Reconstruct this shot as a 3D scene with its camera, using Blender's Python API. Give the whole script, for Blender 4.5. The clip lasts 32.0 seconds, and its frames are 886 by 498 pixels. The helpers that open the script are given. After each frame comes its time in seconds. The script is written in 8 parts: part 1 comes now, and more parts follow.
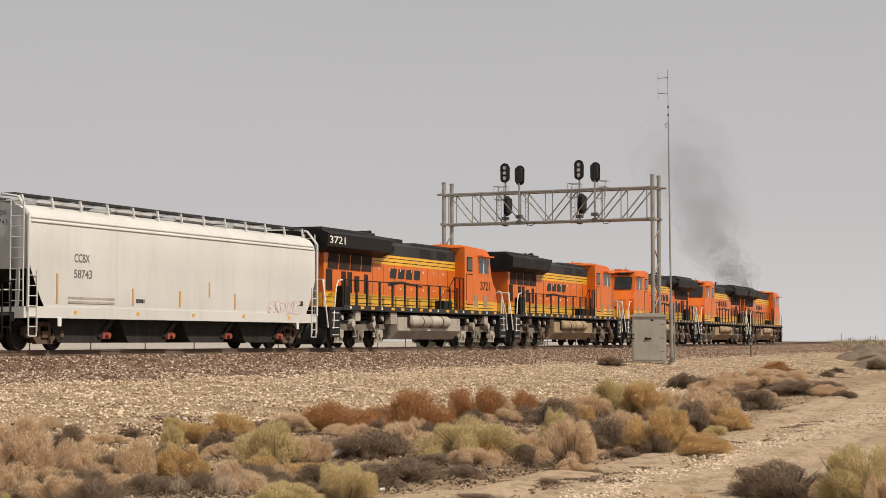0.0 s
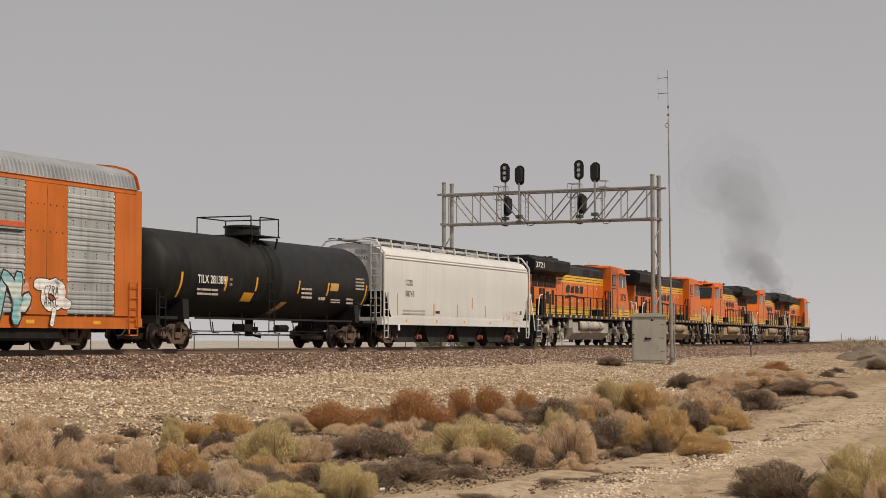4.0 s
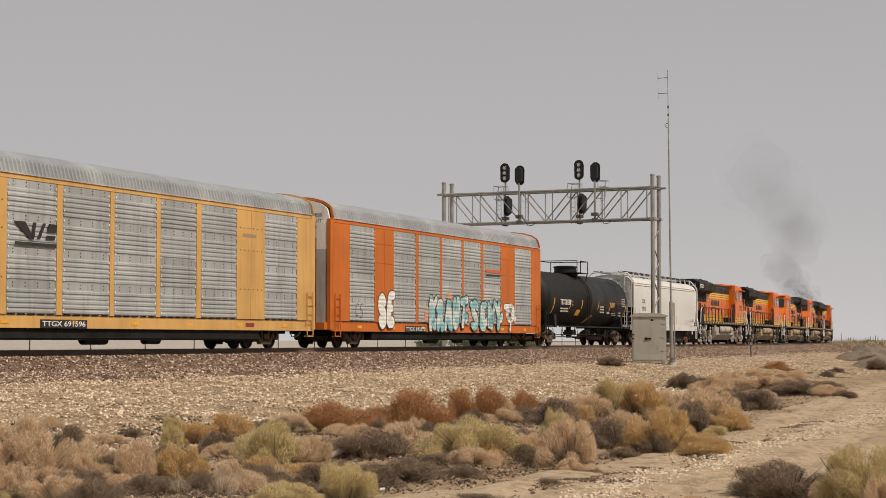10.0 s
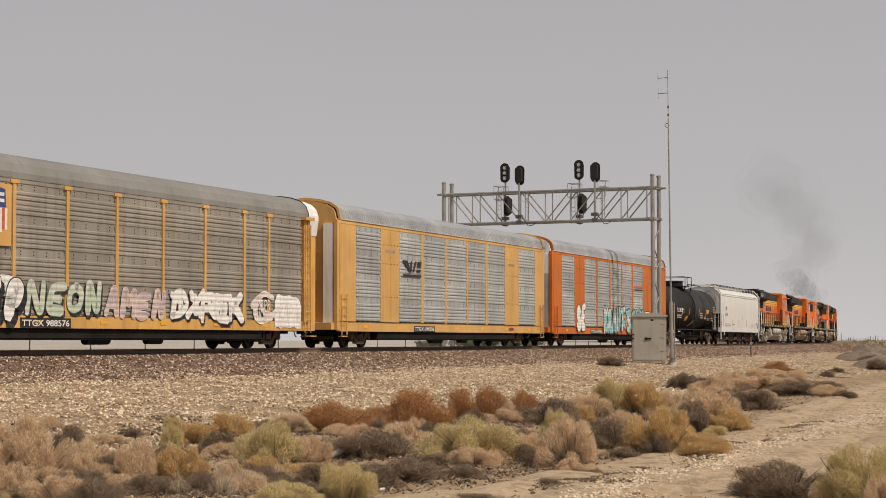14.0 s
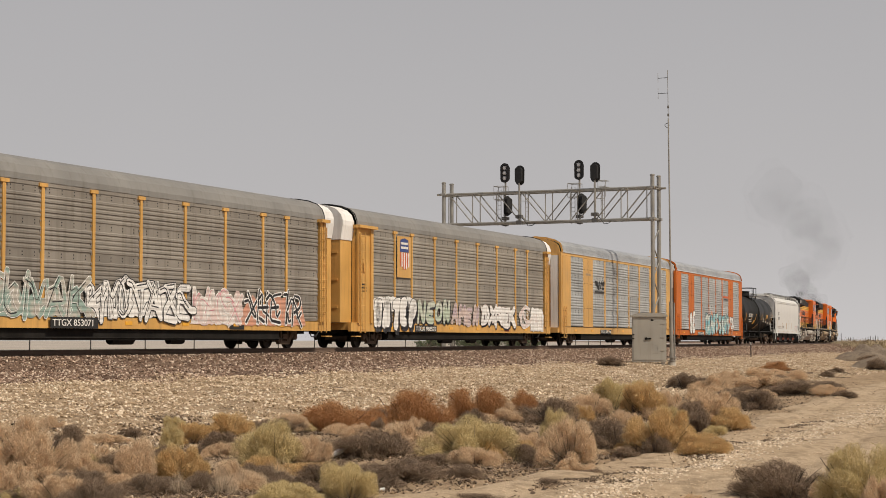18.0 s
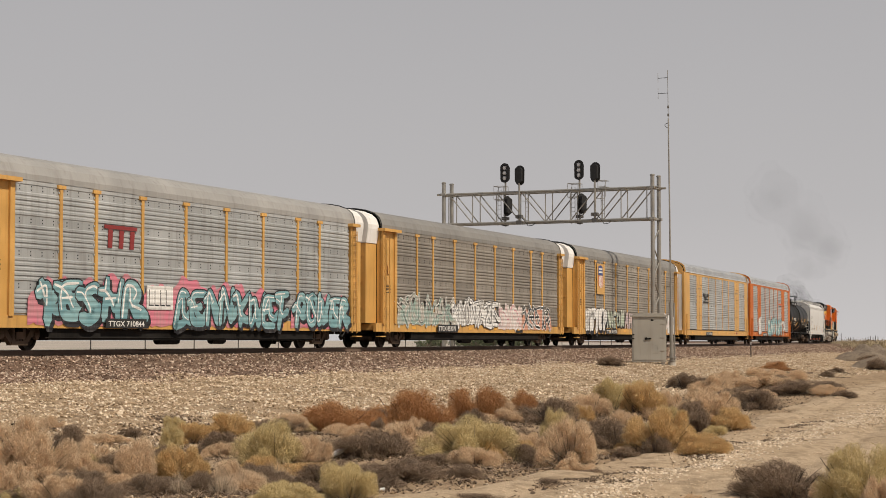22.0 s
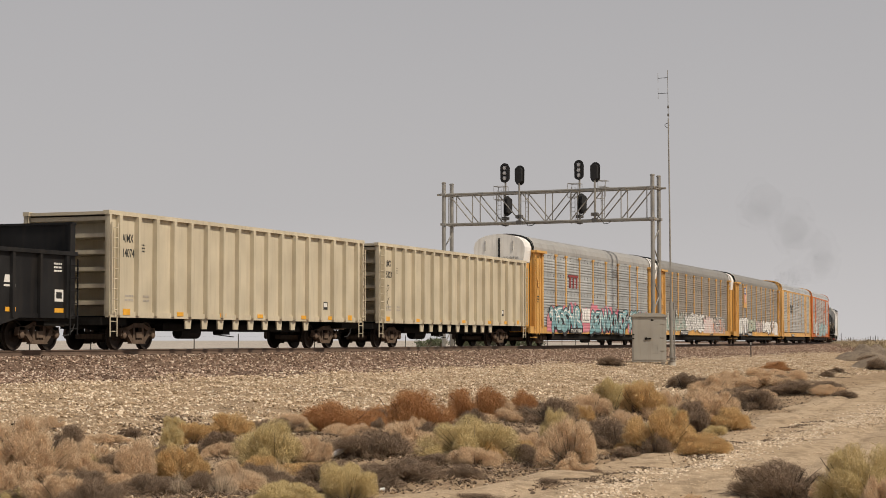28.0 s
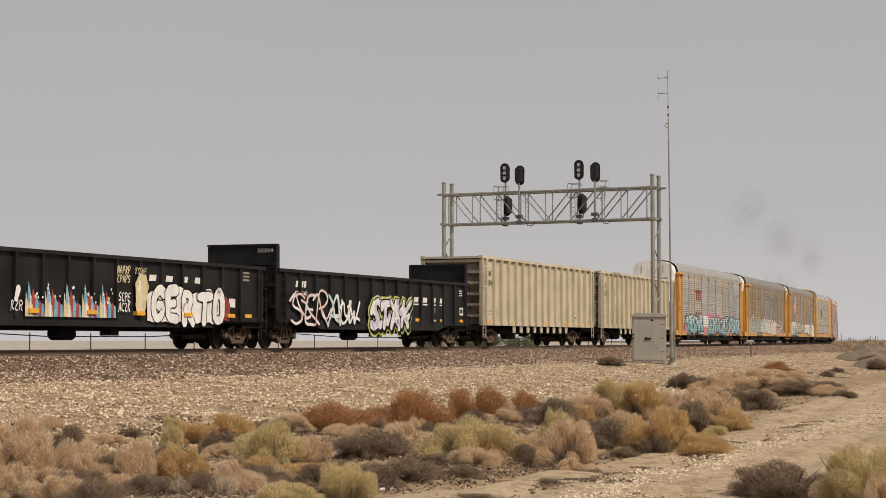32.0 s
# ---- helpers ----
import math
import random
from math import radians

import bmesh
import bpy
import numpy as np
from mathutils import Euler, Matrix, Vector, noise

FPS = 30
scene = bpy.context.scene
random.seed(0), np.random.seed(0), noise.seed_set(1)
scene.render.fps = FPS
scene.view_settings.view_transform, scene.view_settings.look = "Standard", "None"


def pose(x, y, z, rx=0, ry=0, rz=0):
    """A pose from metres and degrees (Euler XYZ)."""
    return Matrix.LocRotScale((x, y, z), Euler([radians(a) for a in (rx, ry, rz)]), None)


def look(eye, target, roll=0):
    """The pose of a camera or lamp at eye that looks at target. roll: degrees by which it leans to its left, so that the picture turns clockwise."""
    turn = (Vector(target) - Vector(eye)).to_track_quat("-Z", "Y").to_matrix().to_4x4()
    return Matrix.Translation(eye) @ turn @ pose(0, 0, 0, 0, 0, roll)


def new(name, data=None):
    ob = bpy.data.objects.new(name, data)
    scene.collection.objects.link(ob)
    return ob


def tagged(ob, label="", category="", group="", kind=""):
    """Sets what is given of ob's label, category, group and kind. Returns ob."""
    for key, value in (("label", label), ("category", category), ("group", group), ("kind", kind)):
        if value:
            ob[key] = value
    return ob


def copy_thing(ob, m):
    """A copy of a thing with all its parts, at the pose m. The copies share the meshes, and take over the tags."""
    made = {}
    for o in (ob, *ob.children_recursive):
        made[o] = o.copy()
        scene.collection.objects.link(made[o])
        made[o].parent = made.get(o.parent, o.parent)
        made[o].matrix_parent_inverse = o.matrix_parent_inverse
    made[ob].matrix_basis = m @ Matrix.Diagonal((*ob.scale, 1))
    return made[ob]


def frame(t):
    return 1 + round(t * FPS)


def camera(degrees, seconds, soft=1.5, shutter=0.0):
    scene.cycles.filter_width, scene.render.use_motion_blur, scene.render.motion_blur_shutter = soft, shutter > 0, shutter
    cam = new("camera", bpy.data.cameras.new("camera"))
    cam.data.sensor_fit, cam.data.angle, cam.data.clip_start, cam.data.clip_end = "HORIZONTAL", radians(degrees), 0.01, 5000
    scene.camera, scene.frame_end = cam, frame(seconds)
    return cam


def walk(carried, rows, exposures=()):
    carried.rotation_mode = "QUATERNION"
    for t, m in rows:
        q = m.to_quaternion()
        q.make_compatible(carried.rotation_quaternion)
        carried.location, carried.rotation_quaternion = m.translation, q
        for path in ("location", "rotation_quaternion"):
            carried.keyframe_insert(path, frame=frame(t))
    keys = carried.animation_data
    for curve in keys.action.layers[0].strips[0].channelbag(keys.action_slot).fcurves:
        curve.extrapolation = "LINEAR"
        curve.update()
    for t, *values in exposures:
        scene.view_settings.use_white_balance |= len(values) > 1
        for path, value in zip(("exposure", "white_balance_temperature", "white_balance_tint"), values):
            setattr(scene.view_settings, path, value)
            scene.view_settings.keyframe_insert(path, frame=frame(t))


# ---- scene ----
cam = camera(26.75, 32.0, soft=0.85)
EYE = pose(0, 0, 1.75, 92.803, 0, 0)
walk(cam, [(0, EYE), (32, EYE)], [(0, 0.13), (1, 0.03), (2, -0.06), (3, -0.12), (5.5, -0.11), (7, -0.04), (10, -0.03), (32, -0.03)])

# ---------------------------------------------------------------- world, sun
SUN_EL, SUN_AZ = 49.0, 126.0          # degrees; azimuth clockwise from +Y
world = bpy.data.worlds.new("hazy_sky")
scene.world = world
world.use_nodes = True
wn, wl = world.node_tree.nodes, world.node_tree.links
wn.clear()
sky = wn.new("ShaderNodeTexSky")
sky.sky_type, sky.sun_disc = "NISHITA", False
sky.sun_elevation, sky.sun_rotation = radians(SUN_EL), radians(SUN_AZ)
sky.dust_density, sky.air_density = 6.0, 1.0
tc = wn.new("ShaderNodeTexCoord")
sep = wn.new("ShaderNodeSeparateXYZ")
wl.new(tc.outputs["Generated"], sep.inputs[0])
hz = wn.new("ShaderNodeValToRGB")      # dusty overcast: paler towards the horizon
hz.color_ramp.elements[0].position, hz.color_ramp.elements[0].color = 0.0, (0.60, 0.575, 0.57, 1)
hz.color_ramp.elements[1].position, hz.color_ramp.elements[1].color = 0.30, (0.385, 0.375, 0.383, 1)
z9 = hz.color_ramp.elements.new(0.9)
z9.color = (0.20, 0.20, 0.215, 1)
e = hz.color_ramp.elements.new(0.07)
e.color = (0.505, 0.488, 0.49, 1)
wl.new(sep.outputs["Z"], hz.inputs[0])
cl = wn.new("ShaderNodeTexNoise")
cl.inputs["Scale"].default_value, cl.inputs["Detail"].default_value = 2.2, 3.0
wl.new(tc.outputs["Generated"], cl.inputs["Vector"])
cr = wn.new("ShaderNodeMapRange")
cr.inputs["To Min"].default_value, cr.inputs["To Max"].default_value = 0.93, 1.07
wl.new(cl.outputs["Fac"], cr.inputs["Value"])
mu = wn.new("ShaderNodeMix")
mu.data_type, mu.blend_type = "RGBA", "MULTIPLY"
mu.inputs["Factor"].default_value = 1.0
wl.new(hz.outputs["Color"], mu.inputs["A"])
wl.new(cr.outputs["Result"], mu.inputs["B"])
b1, b2, ad, wo = (wn.new(k) for k in ("ShaderNodeBackground", "ShaderNodeBackground", "ShaderNodeAddShader", "ShaderNodeOutputWorld"))
wl.new(sky.outputs[0], b1.inputs["Color"])
b1.inputs["Strength"].default_value = 0.006
wl.new(mu.outputs["Result"], b2.inputs["Color"])
b2.inputs["Strength"].default_value = 0.97
wl.new(b1.outputs[0], ad.inputs[0])
wl.new(b2.outputs[0], ad.inputs[1])
wl.new(ad.outputs[0], wo.inputs["Surface"])

sun = new("sun", bpy.data.lights.new("sun", "SUN"))
sun.data.energy, sun.data.angle, sun.data.color = 3.6, radians(4), (1.0, 0.88, 0.72)
az, el = radians(SUN_AZ), radians(SUN_EL)
sun.matrix_world = look((60 * math.sin(az), 60 * math.cos(az), 60 * math.tan(el)), (0, 0, 0))
scene.cycles.transparent_max_bounces = 256

# ---------------------------------------------------------------- materials


def nodes_of(name):
    m = bpy.data.materials.new(name)
    m.use_nodes = True
    return m, m.node_tree.nodes, m.node_tree.links, m.node_tree.nodes["Principled BSDF"]


def noise_node(n, l, src, scale, detail=4.0, stretch=None):
    if stretch:
        mp = n.new("ShaderNodeMapping")
        mp.inputs["Scale"].default_value = stretch
        l.new(src, mp.inputs["Vector"])
        src = mp.outputs[0]
    t = n.new("ShaderNodeTexNoise")
    t.inputs["Scale"].default_value, t.inputs["Detail"].default_value = scale, detail
    l.new(src, t.inputs["Vector"])
    return t.outputs["Fac"]


def ramp(n, l, src, a, b, lo=0.0, hi=1.0):
    r = n.new("ShaderNodeMapRange")
    for k, v in (("From Min", a), ("From Max", b), ("To Min", lo), ("To Max", hi)):
        r.inputs[k].default_value = v
    l.new(src, r.inputs["Value"])
    return r.outputs["Result"]


def blend(n, l, fac, a, b, mode="MIX"):
    m = n.new("ShaderNodeMix")
    m.data_type, m.blend_type = "RGBA", mode
    for key, v in (("Factor", fac), ("A", a), ("B", b)):
        if isinstance(v, (float, int)):
            m.inputs[key].default_value = v if key == "Factor" else (v, v, v, 1)
        elif isinstance(v, tuple):
            m.inputs[key].default_value = (*v[:3], 1)
        else:
            l.new(v, m.inputs[key])
    return m.outputs["Result"]


def bumped(n, l, bs, height, strength, dist):
    b = n.new("ShaderNodeBump")
    b.inputs["Strength"].default_value, b.inputs["Distance"].default_value = strength, dist
    l.new(height, b.inputs["Height"])
    l.new(b.outputs[0], bs.inputs["Normal"])


def paint(name, col, rough=0.55, metal=0.0, dirt=(0.16, 0.13, 0.10), streak=0.35, fade=0.15, scale=1.0, bump=0.15, sheets=0.0):
    """Weathered paint or metal: uneven fading, dirt streaks that run down, fine grain."""
    m, n, l, bs = nodes_of(name)
    co = n.new("ShaderNodeTexCoord").outputs["Object"]
    big = noise_node(n, l, co, 0.7 * scale, 5)
    run = noise_node(n, l, co, 1.0, 5, (5.0 * scale, 5.0 * scale, 0.5 * scale))
    fine = noise_node(n, l, co, 38.0 * scale, 3)
    lighter = tuple(min(1, c * (1 + fade) + 0.015) for c in col)
    darker = tuple(c * (1 - fade) for c in col)
    c = blend(n, l, ramp(n, l, big, 0.3, 0.7), darker, lighter)
    if sheets:                       # each pressed sheet has weathered to a tone of its own
        own = n.new("ShaderNodeObjectInfo").outputs["Random"]
        c = blend(n, l, 1.0, c, ramp(n, l, own, 0.0, 1.0, 1.0 - sheets, 1.0 + sheets), "MULTIPLY")
    c = blend(n, l, ramp(n, l, run, 0.50, 0.78, 0.0, streak), c, dirt)
    c = blend(n, l, ramp(n, l, fine, 0.55, 0.8, 0.0, streak * 0.5), c, dirt)
    l.new(c, bs.inputs["Base Color"])
    bs.inputs["Metallic"].default_value = metal
    l.new(ramp(n, l, big, 0.3, 0.7, max(0.05, rough - 0.1), min(1, rough + 0.15)), bs.inputs["Roughness"])
    if bump:
        bumped(n, l, bs, fine, bump, 0.01)
    return m


def earth(name, a, b, c, s1, s2, bump=0.5, dist=0.03, rough=0.95):
    m, n, l, bs = nodes_of(name)
    co = n.new("ShaderNodeTexCoord").outputs["Object"]
    n1, n2, n3 = noise_node(n, l, co, s1, 6), noise_node(n, l, co, s2, 4), noise_node(n, l, co, s2 * 6, 3)
    k = blend(n, l, ramp(n, l, n1, 0.35, 0.65), a, b)
    k = blend(n, l, ramp(n, l, n2, 0.5, 0.75, 0, 0.7), k, c)
    k = blend(n, l, ramp(n, l, n3, 0.45, 0.7, 0, 0.35), k, tuple(x * 0.5 for x in a))
    n4 = noise_node(n, l, co, s1 * 3.7, 8)
    k = blend(n, l, ramp(n, l, n4, 0.54, 0.62, 0, 0.55), k, tuple(x * 0.55 for x in a))
    n5 = noise_node(n, l, co, s2 * 3.1, 2)
    k = blend(n, l, ramp(n, l, n5, 0.64, 0.70, 0, 0.6), k, tuple(min(1, x * 1.45) for x in b))
    l.new(k, bs.inputs["Base Color"])
    bs.inputs["Roughness"].default_value = rough
    h = n.new("ShaderNodeMath")
    h.operation = "ADD"
    l.new(n2, h.inputs[0])
    l.new(n3, h.inputs[1])
    bumped(n, l, bs, h.outputs[0], bump, dist)
    return m


def scatter_mat(name, cols, rough=0.9, grain=20.0, translucent=0.0):
    """Loose pieces joined in one mesh: each piece takes its own tone."""
    m, n, l, bs = nodes_of(name)
    rnd = n.new("ShaderNodeNewGeometry").outputs["Random Per Island"]
    r = n.new("ShaderNodeValToRGB")
    el = r.color_ramp.elements
    for i, c in enumerate(cols):
        p = i / (len(cols) - 1)
        q = el[0] if i == 0 else el[len(el) - 1] if i == len(cols) - 1 else el.new(p)
        q.position, q.color = p, (*c, 1)
    l.new(rnd, r.inputs[0])
    co = n.new("ShaderNodeTexCoord").outputs["Object"]
    fine = noise_node(n, l, co, grain, 3)
    c = blend(n, l, ramp(n, l, fine, 0.3, 0.7), 0.72, 1.15)
    l.new(blend(n, l, 1.0, r.outputs[0], c, "MULTIPLY"), bs.inputs["Base Color"])
    bs.inputs["Roughness"].default_value = rough
    if translucent:
        tr, mx, out = n.new("ShaderNodeBsdfTranslucent"), n.new("ShaderNodeMixShader"), n["Material Output"]
        l.new(r.outputs[0], tr.inputs["Color"])
        mx.inputs[0].default_value = translucent
        l.new(bs.outputs[0], mx.inputs[1])
        l.new(tr.outputs[0], mx.inputs[2])
        l.new(mx.outputs[0], out.inputs["Surface"])
    return m


def plain(name, col, rough=0.5, metal=0.0, emit=0.0):
    m, n, l, bs = nodes_of(name)
    co = n.new("ShaderNodeTexCoord").outputs["Object"]
    f = noise_node(n, l, co, 6.0, 4)
    l.new(blend(n, l, ramp(n, l, f, 0.3, 0.7), tuple(c * 0.85 for c in col), tuple(min(1, c * 1.1) for c in col)), bs.inputs["Base Color"])
    bs.inputs["Roughness"].default_value, bs.inputs["Metallic"].default_value = rough, metal
    return m


def spray(name, col, second=None, ribs=True, patches=False):
    """Spray paint, uneven and worn so that the sheet below shows; ribs: the relief of the pressed panel under it."""
    m, n, l, bs = nodes_of(name)
    co = n.new("ShaderNodeTexCoord").outputs["Object"]
    cloud = noise_node(n, l, co, 1.0, 3, (1.6, 1.6, 2.6) if not patches else (2.4, 2.4, 2.4))
    wear = noise_node(n, l, co, 1.0, 6, (7.0, 7.0, 1.1))
    fine = noise_node(n, l, co, 45.0, 3)
    c = blend(n, l, ramp(n, l, cloud, 0.44, 0.58), col, second or tuple(min(1, k * 1.1) for k in col))
    c = blend(n, l, ramp(n, l, wear, 0.52, 0.80, 0.0, 0.5 if ribs else 0.3), c, (0.25, 0.235, 0.215) if ribs else (0.014, 0.013, 0.012))
    c = blend(n, l, ramp(n, l, fine, 0.56, 0.8, 0.0, 0.2), c, (0.2, 0.18, 0.16) if ribs else (0.03, 0.027, 0.024))
    l.new(c, bs.inputs["Base Color"])
    bs.inputs["Roughness"].default_value = 0.6
    bs.inputs["Specular IOR Level"].default_value = 0.3 if ribs else 0.12
    if ribs:
        xyz = n.new("ShaderNodeSeparateXYZ")
        l.new(co, xyz.inputs[0])
        step = n.new("ShaderNodeMath")
        step.operation = "MULTIPLY_ADD"
        step.inputs[1].default_value, step.inputs[2].default_value = 5.88, -6.53
        l.new(xyz.outputs["Z"], step.inputs[0])
        fold = n.new("ShaderNodeMath")
        fold.operation, fold.inputs[1].default_value = "PINGPONG", 0.5
        l.new(step.outputs[0], fold.inputs[0])
        bumped(n, l, bs, ramp(n, l, fold.outputs[0], 0.12, 0.36), 0.4, 0.03)
    else:
        bumped(n, l, bs, fine, 0.05, 0.01)
    return m


M_GROUND = earth("dry_desert_soil", (0.385, 0.28, 0.18), (0.47, 0.352, 0.235), (0.22, 0.15, 0.093), 0.45, 4.5, 1.0, 0.06)
# paler, greyer ground beyond the line and past 330 m
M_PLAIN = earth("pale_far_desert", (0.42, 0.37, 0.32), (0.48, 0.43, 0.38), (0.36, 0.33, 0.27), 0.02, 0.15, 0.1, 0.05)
M_ROAD = earth("pale_packed_dirt", (0.475, 0.36, 0.242), (0.575, 0.447, 0.315), (0.30, 0.215, 0.137), 0.7, 7.0, 0.9, 0.04)
M_BALLAST = earth("dark_ballast_fines", (0.195, 0.132, 0.098), (0.255, 0.178, 0.134), (0.12, 0.078, 0.056), 1.0, 14.0, 0.9, 0.05)
M_SLOPE = earth("gravelly_slope_soil", (0.40, 0.295, 0.195), (0.48, 0.365, 0.25), (0.27, 0.19, 0.12), 0.5, 9.0, 0.9, 0.05)
M_SPOIL = earth("grey_brown_spoil", (0.25, 0.195, 0.145), (0.32, 0.255, 0.19), (0.16, 0.118, 0.083), 0.6, 6.0, 1.0, 0.08)
M_STONE_D = scatter_mat("dark_ballast_stone", [(0.11, 0.071, 0.052), (0.21, 0.138, 0.101), (0.31, 0.213, 0.158), (0.43, 0.315, 0.242), (0.78, 0.66, 0.54)])
M_STONE_L = scatter_mat("pale_gravel_stone", [(0.28, 0.20, 0.125), (0.45, 0.335, 0.22), (0.58, 0.45, 0.315), (0.72, 0.59, 0.44), (0.88, 0.78, 0.64)])
M_STONE_W = scatter_mat("chalky_road_stone", [(0.42, 0.325, 0.225), (0.55, 0.44, 0.315), (0.65, 0.53, 0.40), (0.78, 0.67, 0.53)])
M_FARSCRUB = scatter_mat("far_dull_scrub", [(0.26, 0.21, 0.13), (0.38, 0.31, 0.20), (0.48, 0.40, 0.27)])
# dark bits: leaf litter, with shade between the shrubs put into the colour
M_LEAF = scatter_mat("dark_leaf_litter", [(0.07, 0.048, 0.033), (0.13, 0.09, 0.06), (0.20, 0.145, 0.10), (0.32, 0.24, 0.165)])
M_RAIL = paint("rusty_rail_steel", (0.13, 0.085, 0.06), 0.8, 0.0, (0.07, 0.05, 0.036), 0.15, 0.2, 2)
M_RAILTOP = plain("polished_rail_head", (0.26, 0.22, 0.19), 0.6, 0.5)
M_TIE = paint("weathered_timber_tie", (0.10, 0.075, 0.06), 0.9, 0, (0.05, 0.04, 0.03), 0.5, 0.3, 3, 0.5)
M_ORANGE = paint("loco_orange_paint", (0.67, 0.145, 0.008), 0.42, 0, (0.16, 0.08, 0.04), 0.22, 0.1)
M_LYEL = paint("loco_yellow_stripe", (0.78, 0.42, 0.03), 0.45, 0, (0.12, 0.08, 0.04), 0.25, 0.1)
M_BLACK = paint("black_loco_paint", (0.008, 0.008, 0.009), 0.5, 0, (0.05, 0.04, 0.032), 0.28, 0.2)
M_DKGREY = paint("dark_grey_hood_paint", (0.030, 0.031, 0.033), 0.55, 0, (0.08, 0.065, 0.05), 0.35, 0.2)
# grime set near black: shade under the cars is put into the colour
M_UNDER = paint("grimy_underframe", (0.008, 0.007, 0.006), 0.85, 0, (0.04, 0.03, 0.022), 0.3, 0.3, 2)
M_SILVER = paint("dusty_silver_paint", (0.44, 0.40, 0.35), 0.6, 0.1, (0.17, 0.13, 0.09), 0.5, 0.2, 2)
M_TANTANK = paint("dusty_tan_tank", (0.34, 0.25, 0.155), 0.75, 0, (0.16, 0.12, 0.08), 0.4, 0.2, 2)
M_WHITE = paint("white_handrail_paint", (0.75, 0.74, 0.71), 0.5, 0, (0.30, 0.27, 0.23), 0.2, 0.08)
M_GLASS = plain("dark_window_glass", (0.03, 0.035, 0.038), 0.08)
M_SCREEN = paint("dark_radiator_screen", (0.03, 0.018, 0.014), 0.8, 0, (0.07, 0.05, 0.04), 0.3, 0.2, 3)
M_WHEEL = paint("worn_wheel_steel", (0.045, 0.034, 0.027), 0.65, 0.4, (0.03, 0.025, 0.02), 0.5, 0.2, 3)
M_TREAD = plain("bright_wheel_tread", (0.38, 0.35, 0.32), 0.35, 0.9)
M_TRUCK = paint("rusty_truck_casting", (0.115, 0.08, 0.057), 0.85, 0, (0.035, 0.028, 0.022), 0.5, 0.25, 3)
M_HOPPER = paint("dusty_white_hopper_paint", (0.62, 0.62, 0.61), 0.6, 0, (0.47, 0.42, 0.36), 0.28, 0.05, 0.7)
M_HOPEND = paint("pale_grey_hopper_end", (0.70, 0.69, 0.67), 0.65, 0, (0.28, 0.25, 0.21), 0.35, 0.1)
# near-black base for slope sheets, end platforms and discharge bays
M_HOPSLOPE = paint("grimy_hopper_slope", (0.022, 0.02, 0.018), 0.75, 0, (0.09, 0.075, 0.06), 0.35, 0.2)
M_GATE = paint("red_brown_outlet_gate", (0.30, 0.07, 0.045), 0.7, 0, (0.08, 0.05, 0.04), 0.4, 0.2, 2)
M_TANKER = paint("black_tank_paint", (0.010, 0.0105, 0.0105), 0.5, 0, (0.055, 0.048, 0.04), 0.32, 0.2, 0.8)
M_CARORANGE = paint("rusty_orange_rack_paint", (0.53, 0.128, 0.005), 0.6, 0, (0.22, 0.065, 0.018), 0.34, 0.12)
M_CARYEL = paint("faded_yellow_rack_paint", (0.60, 0.345, 0.105), 0.55, 0, (0.30, 0.17, 0.07), 0.34, 0.12)
M_CARYEL2 = paint("grimy_yellow_rack_paint", (0.60, 0.335, 0.088), 0.6, 0, (0.19, 0.105, 0.045), 0.42, 0.15)
M_GALV = paint("galvanised_side_panel", (0.385, 0.40, 0.405), 0.55, 0.2, (0.17, 0.155, 0.135), 0.5, 0.14, sheets=0.14)
M_GALVB = paint("brown_weathered_panel", (0.24, 0.218, 0.19), 0.65, 0.1, (0.12, 0.098, 0.075), 0.5, 0.16, sheets=0.12)
M_GALVC = paint("grey_weathered_panel", (0.28, 0.255, 0.22), 0.62, 0.15, (0.14, 0.12, 0.095), 0.5, 0.16, sheets=0.12)
M_ROOFA = paint("bright_corrugated_roof", (0.50, 0.515, 0.53), 0.42, 0.6, (0.27, 0.265, 0.26), 0.22, 0.1)
M_ROOFB = paint("dull_grey_roof", (0.34, 0.335, 0.325), 0.6, 0.15, (0.17, 0.15, 0.13), 0.35, 0.1)
M_ROOFC = paint("dark_dusty_roof", (0.225, 0.22, 0.21), 0.65, 0.1, (0.13, 0.115, 0.10), 0.35, 0.1)
M_DOORW = paint("chalky_white_door", (0.80, 0.79, 0.77), 0.6, 0, (0.35, 0.30, 0.25), 0.35, 0.08)
M_DOORG = paint("scuffed_grey_door", (0.42, 0.42, 0.41), 0.6, 0, (0.2, 0.17, 0.14), 0.45, 0.15)
M_BEIGE = paint("dusty_cream_gondola_paint", (0.54, 0.48, 0.36), 0.65, 0, (0.24, 0.17, 0.11), 0.26, 0.10, 1.1)
M_GONBLK = paint("black_gondola_paint", (0.009, 0.009, 0.010), 0.55, 0, (0.05, 0.04, 0.03), 0.3, 0.2)
M_CONCRETE = paint("pale_concrete_base", (0.45, 0.42, 0.37), 0.9, 0, (0.25, 0.21, 0.16), 0.4, 0.1, 3)
M_GALVPOLE = paint("galvanised_gantry_steel", (0.35, 0.335, 0.305), 0.45, 0.55, (0.2, 0.185, 0.17), 0.3, 0.12, 2)
M_CAB = paint("grey_aluminium_cabinet", (0.40, 0.38, 0.335), 0.55, 0.2, (0.27, 0.23, 0.18), 0.3, 0.06, 1.5)
M_POLEBOX = paint("dark_grey_junction_box", (0.11, 0.105, 0.10), 0.6, 0.1, (0.06, 0.05, 0.045), 0.3, 0.15, 3)
M_SIGNAL = plain("matt_black_signal", (0.012, 0.012, 0.013), 0.6)
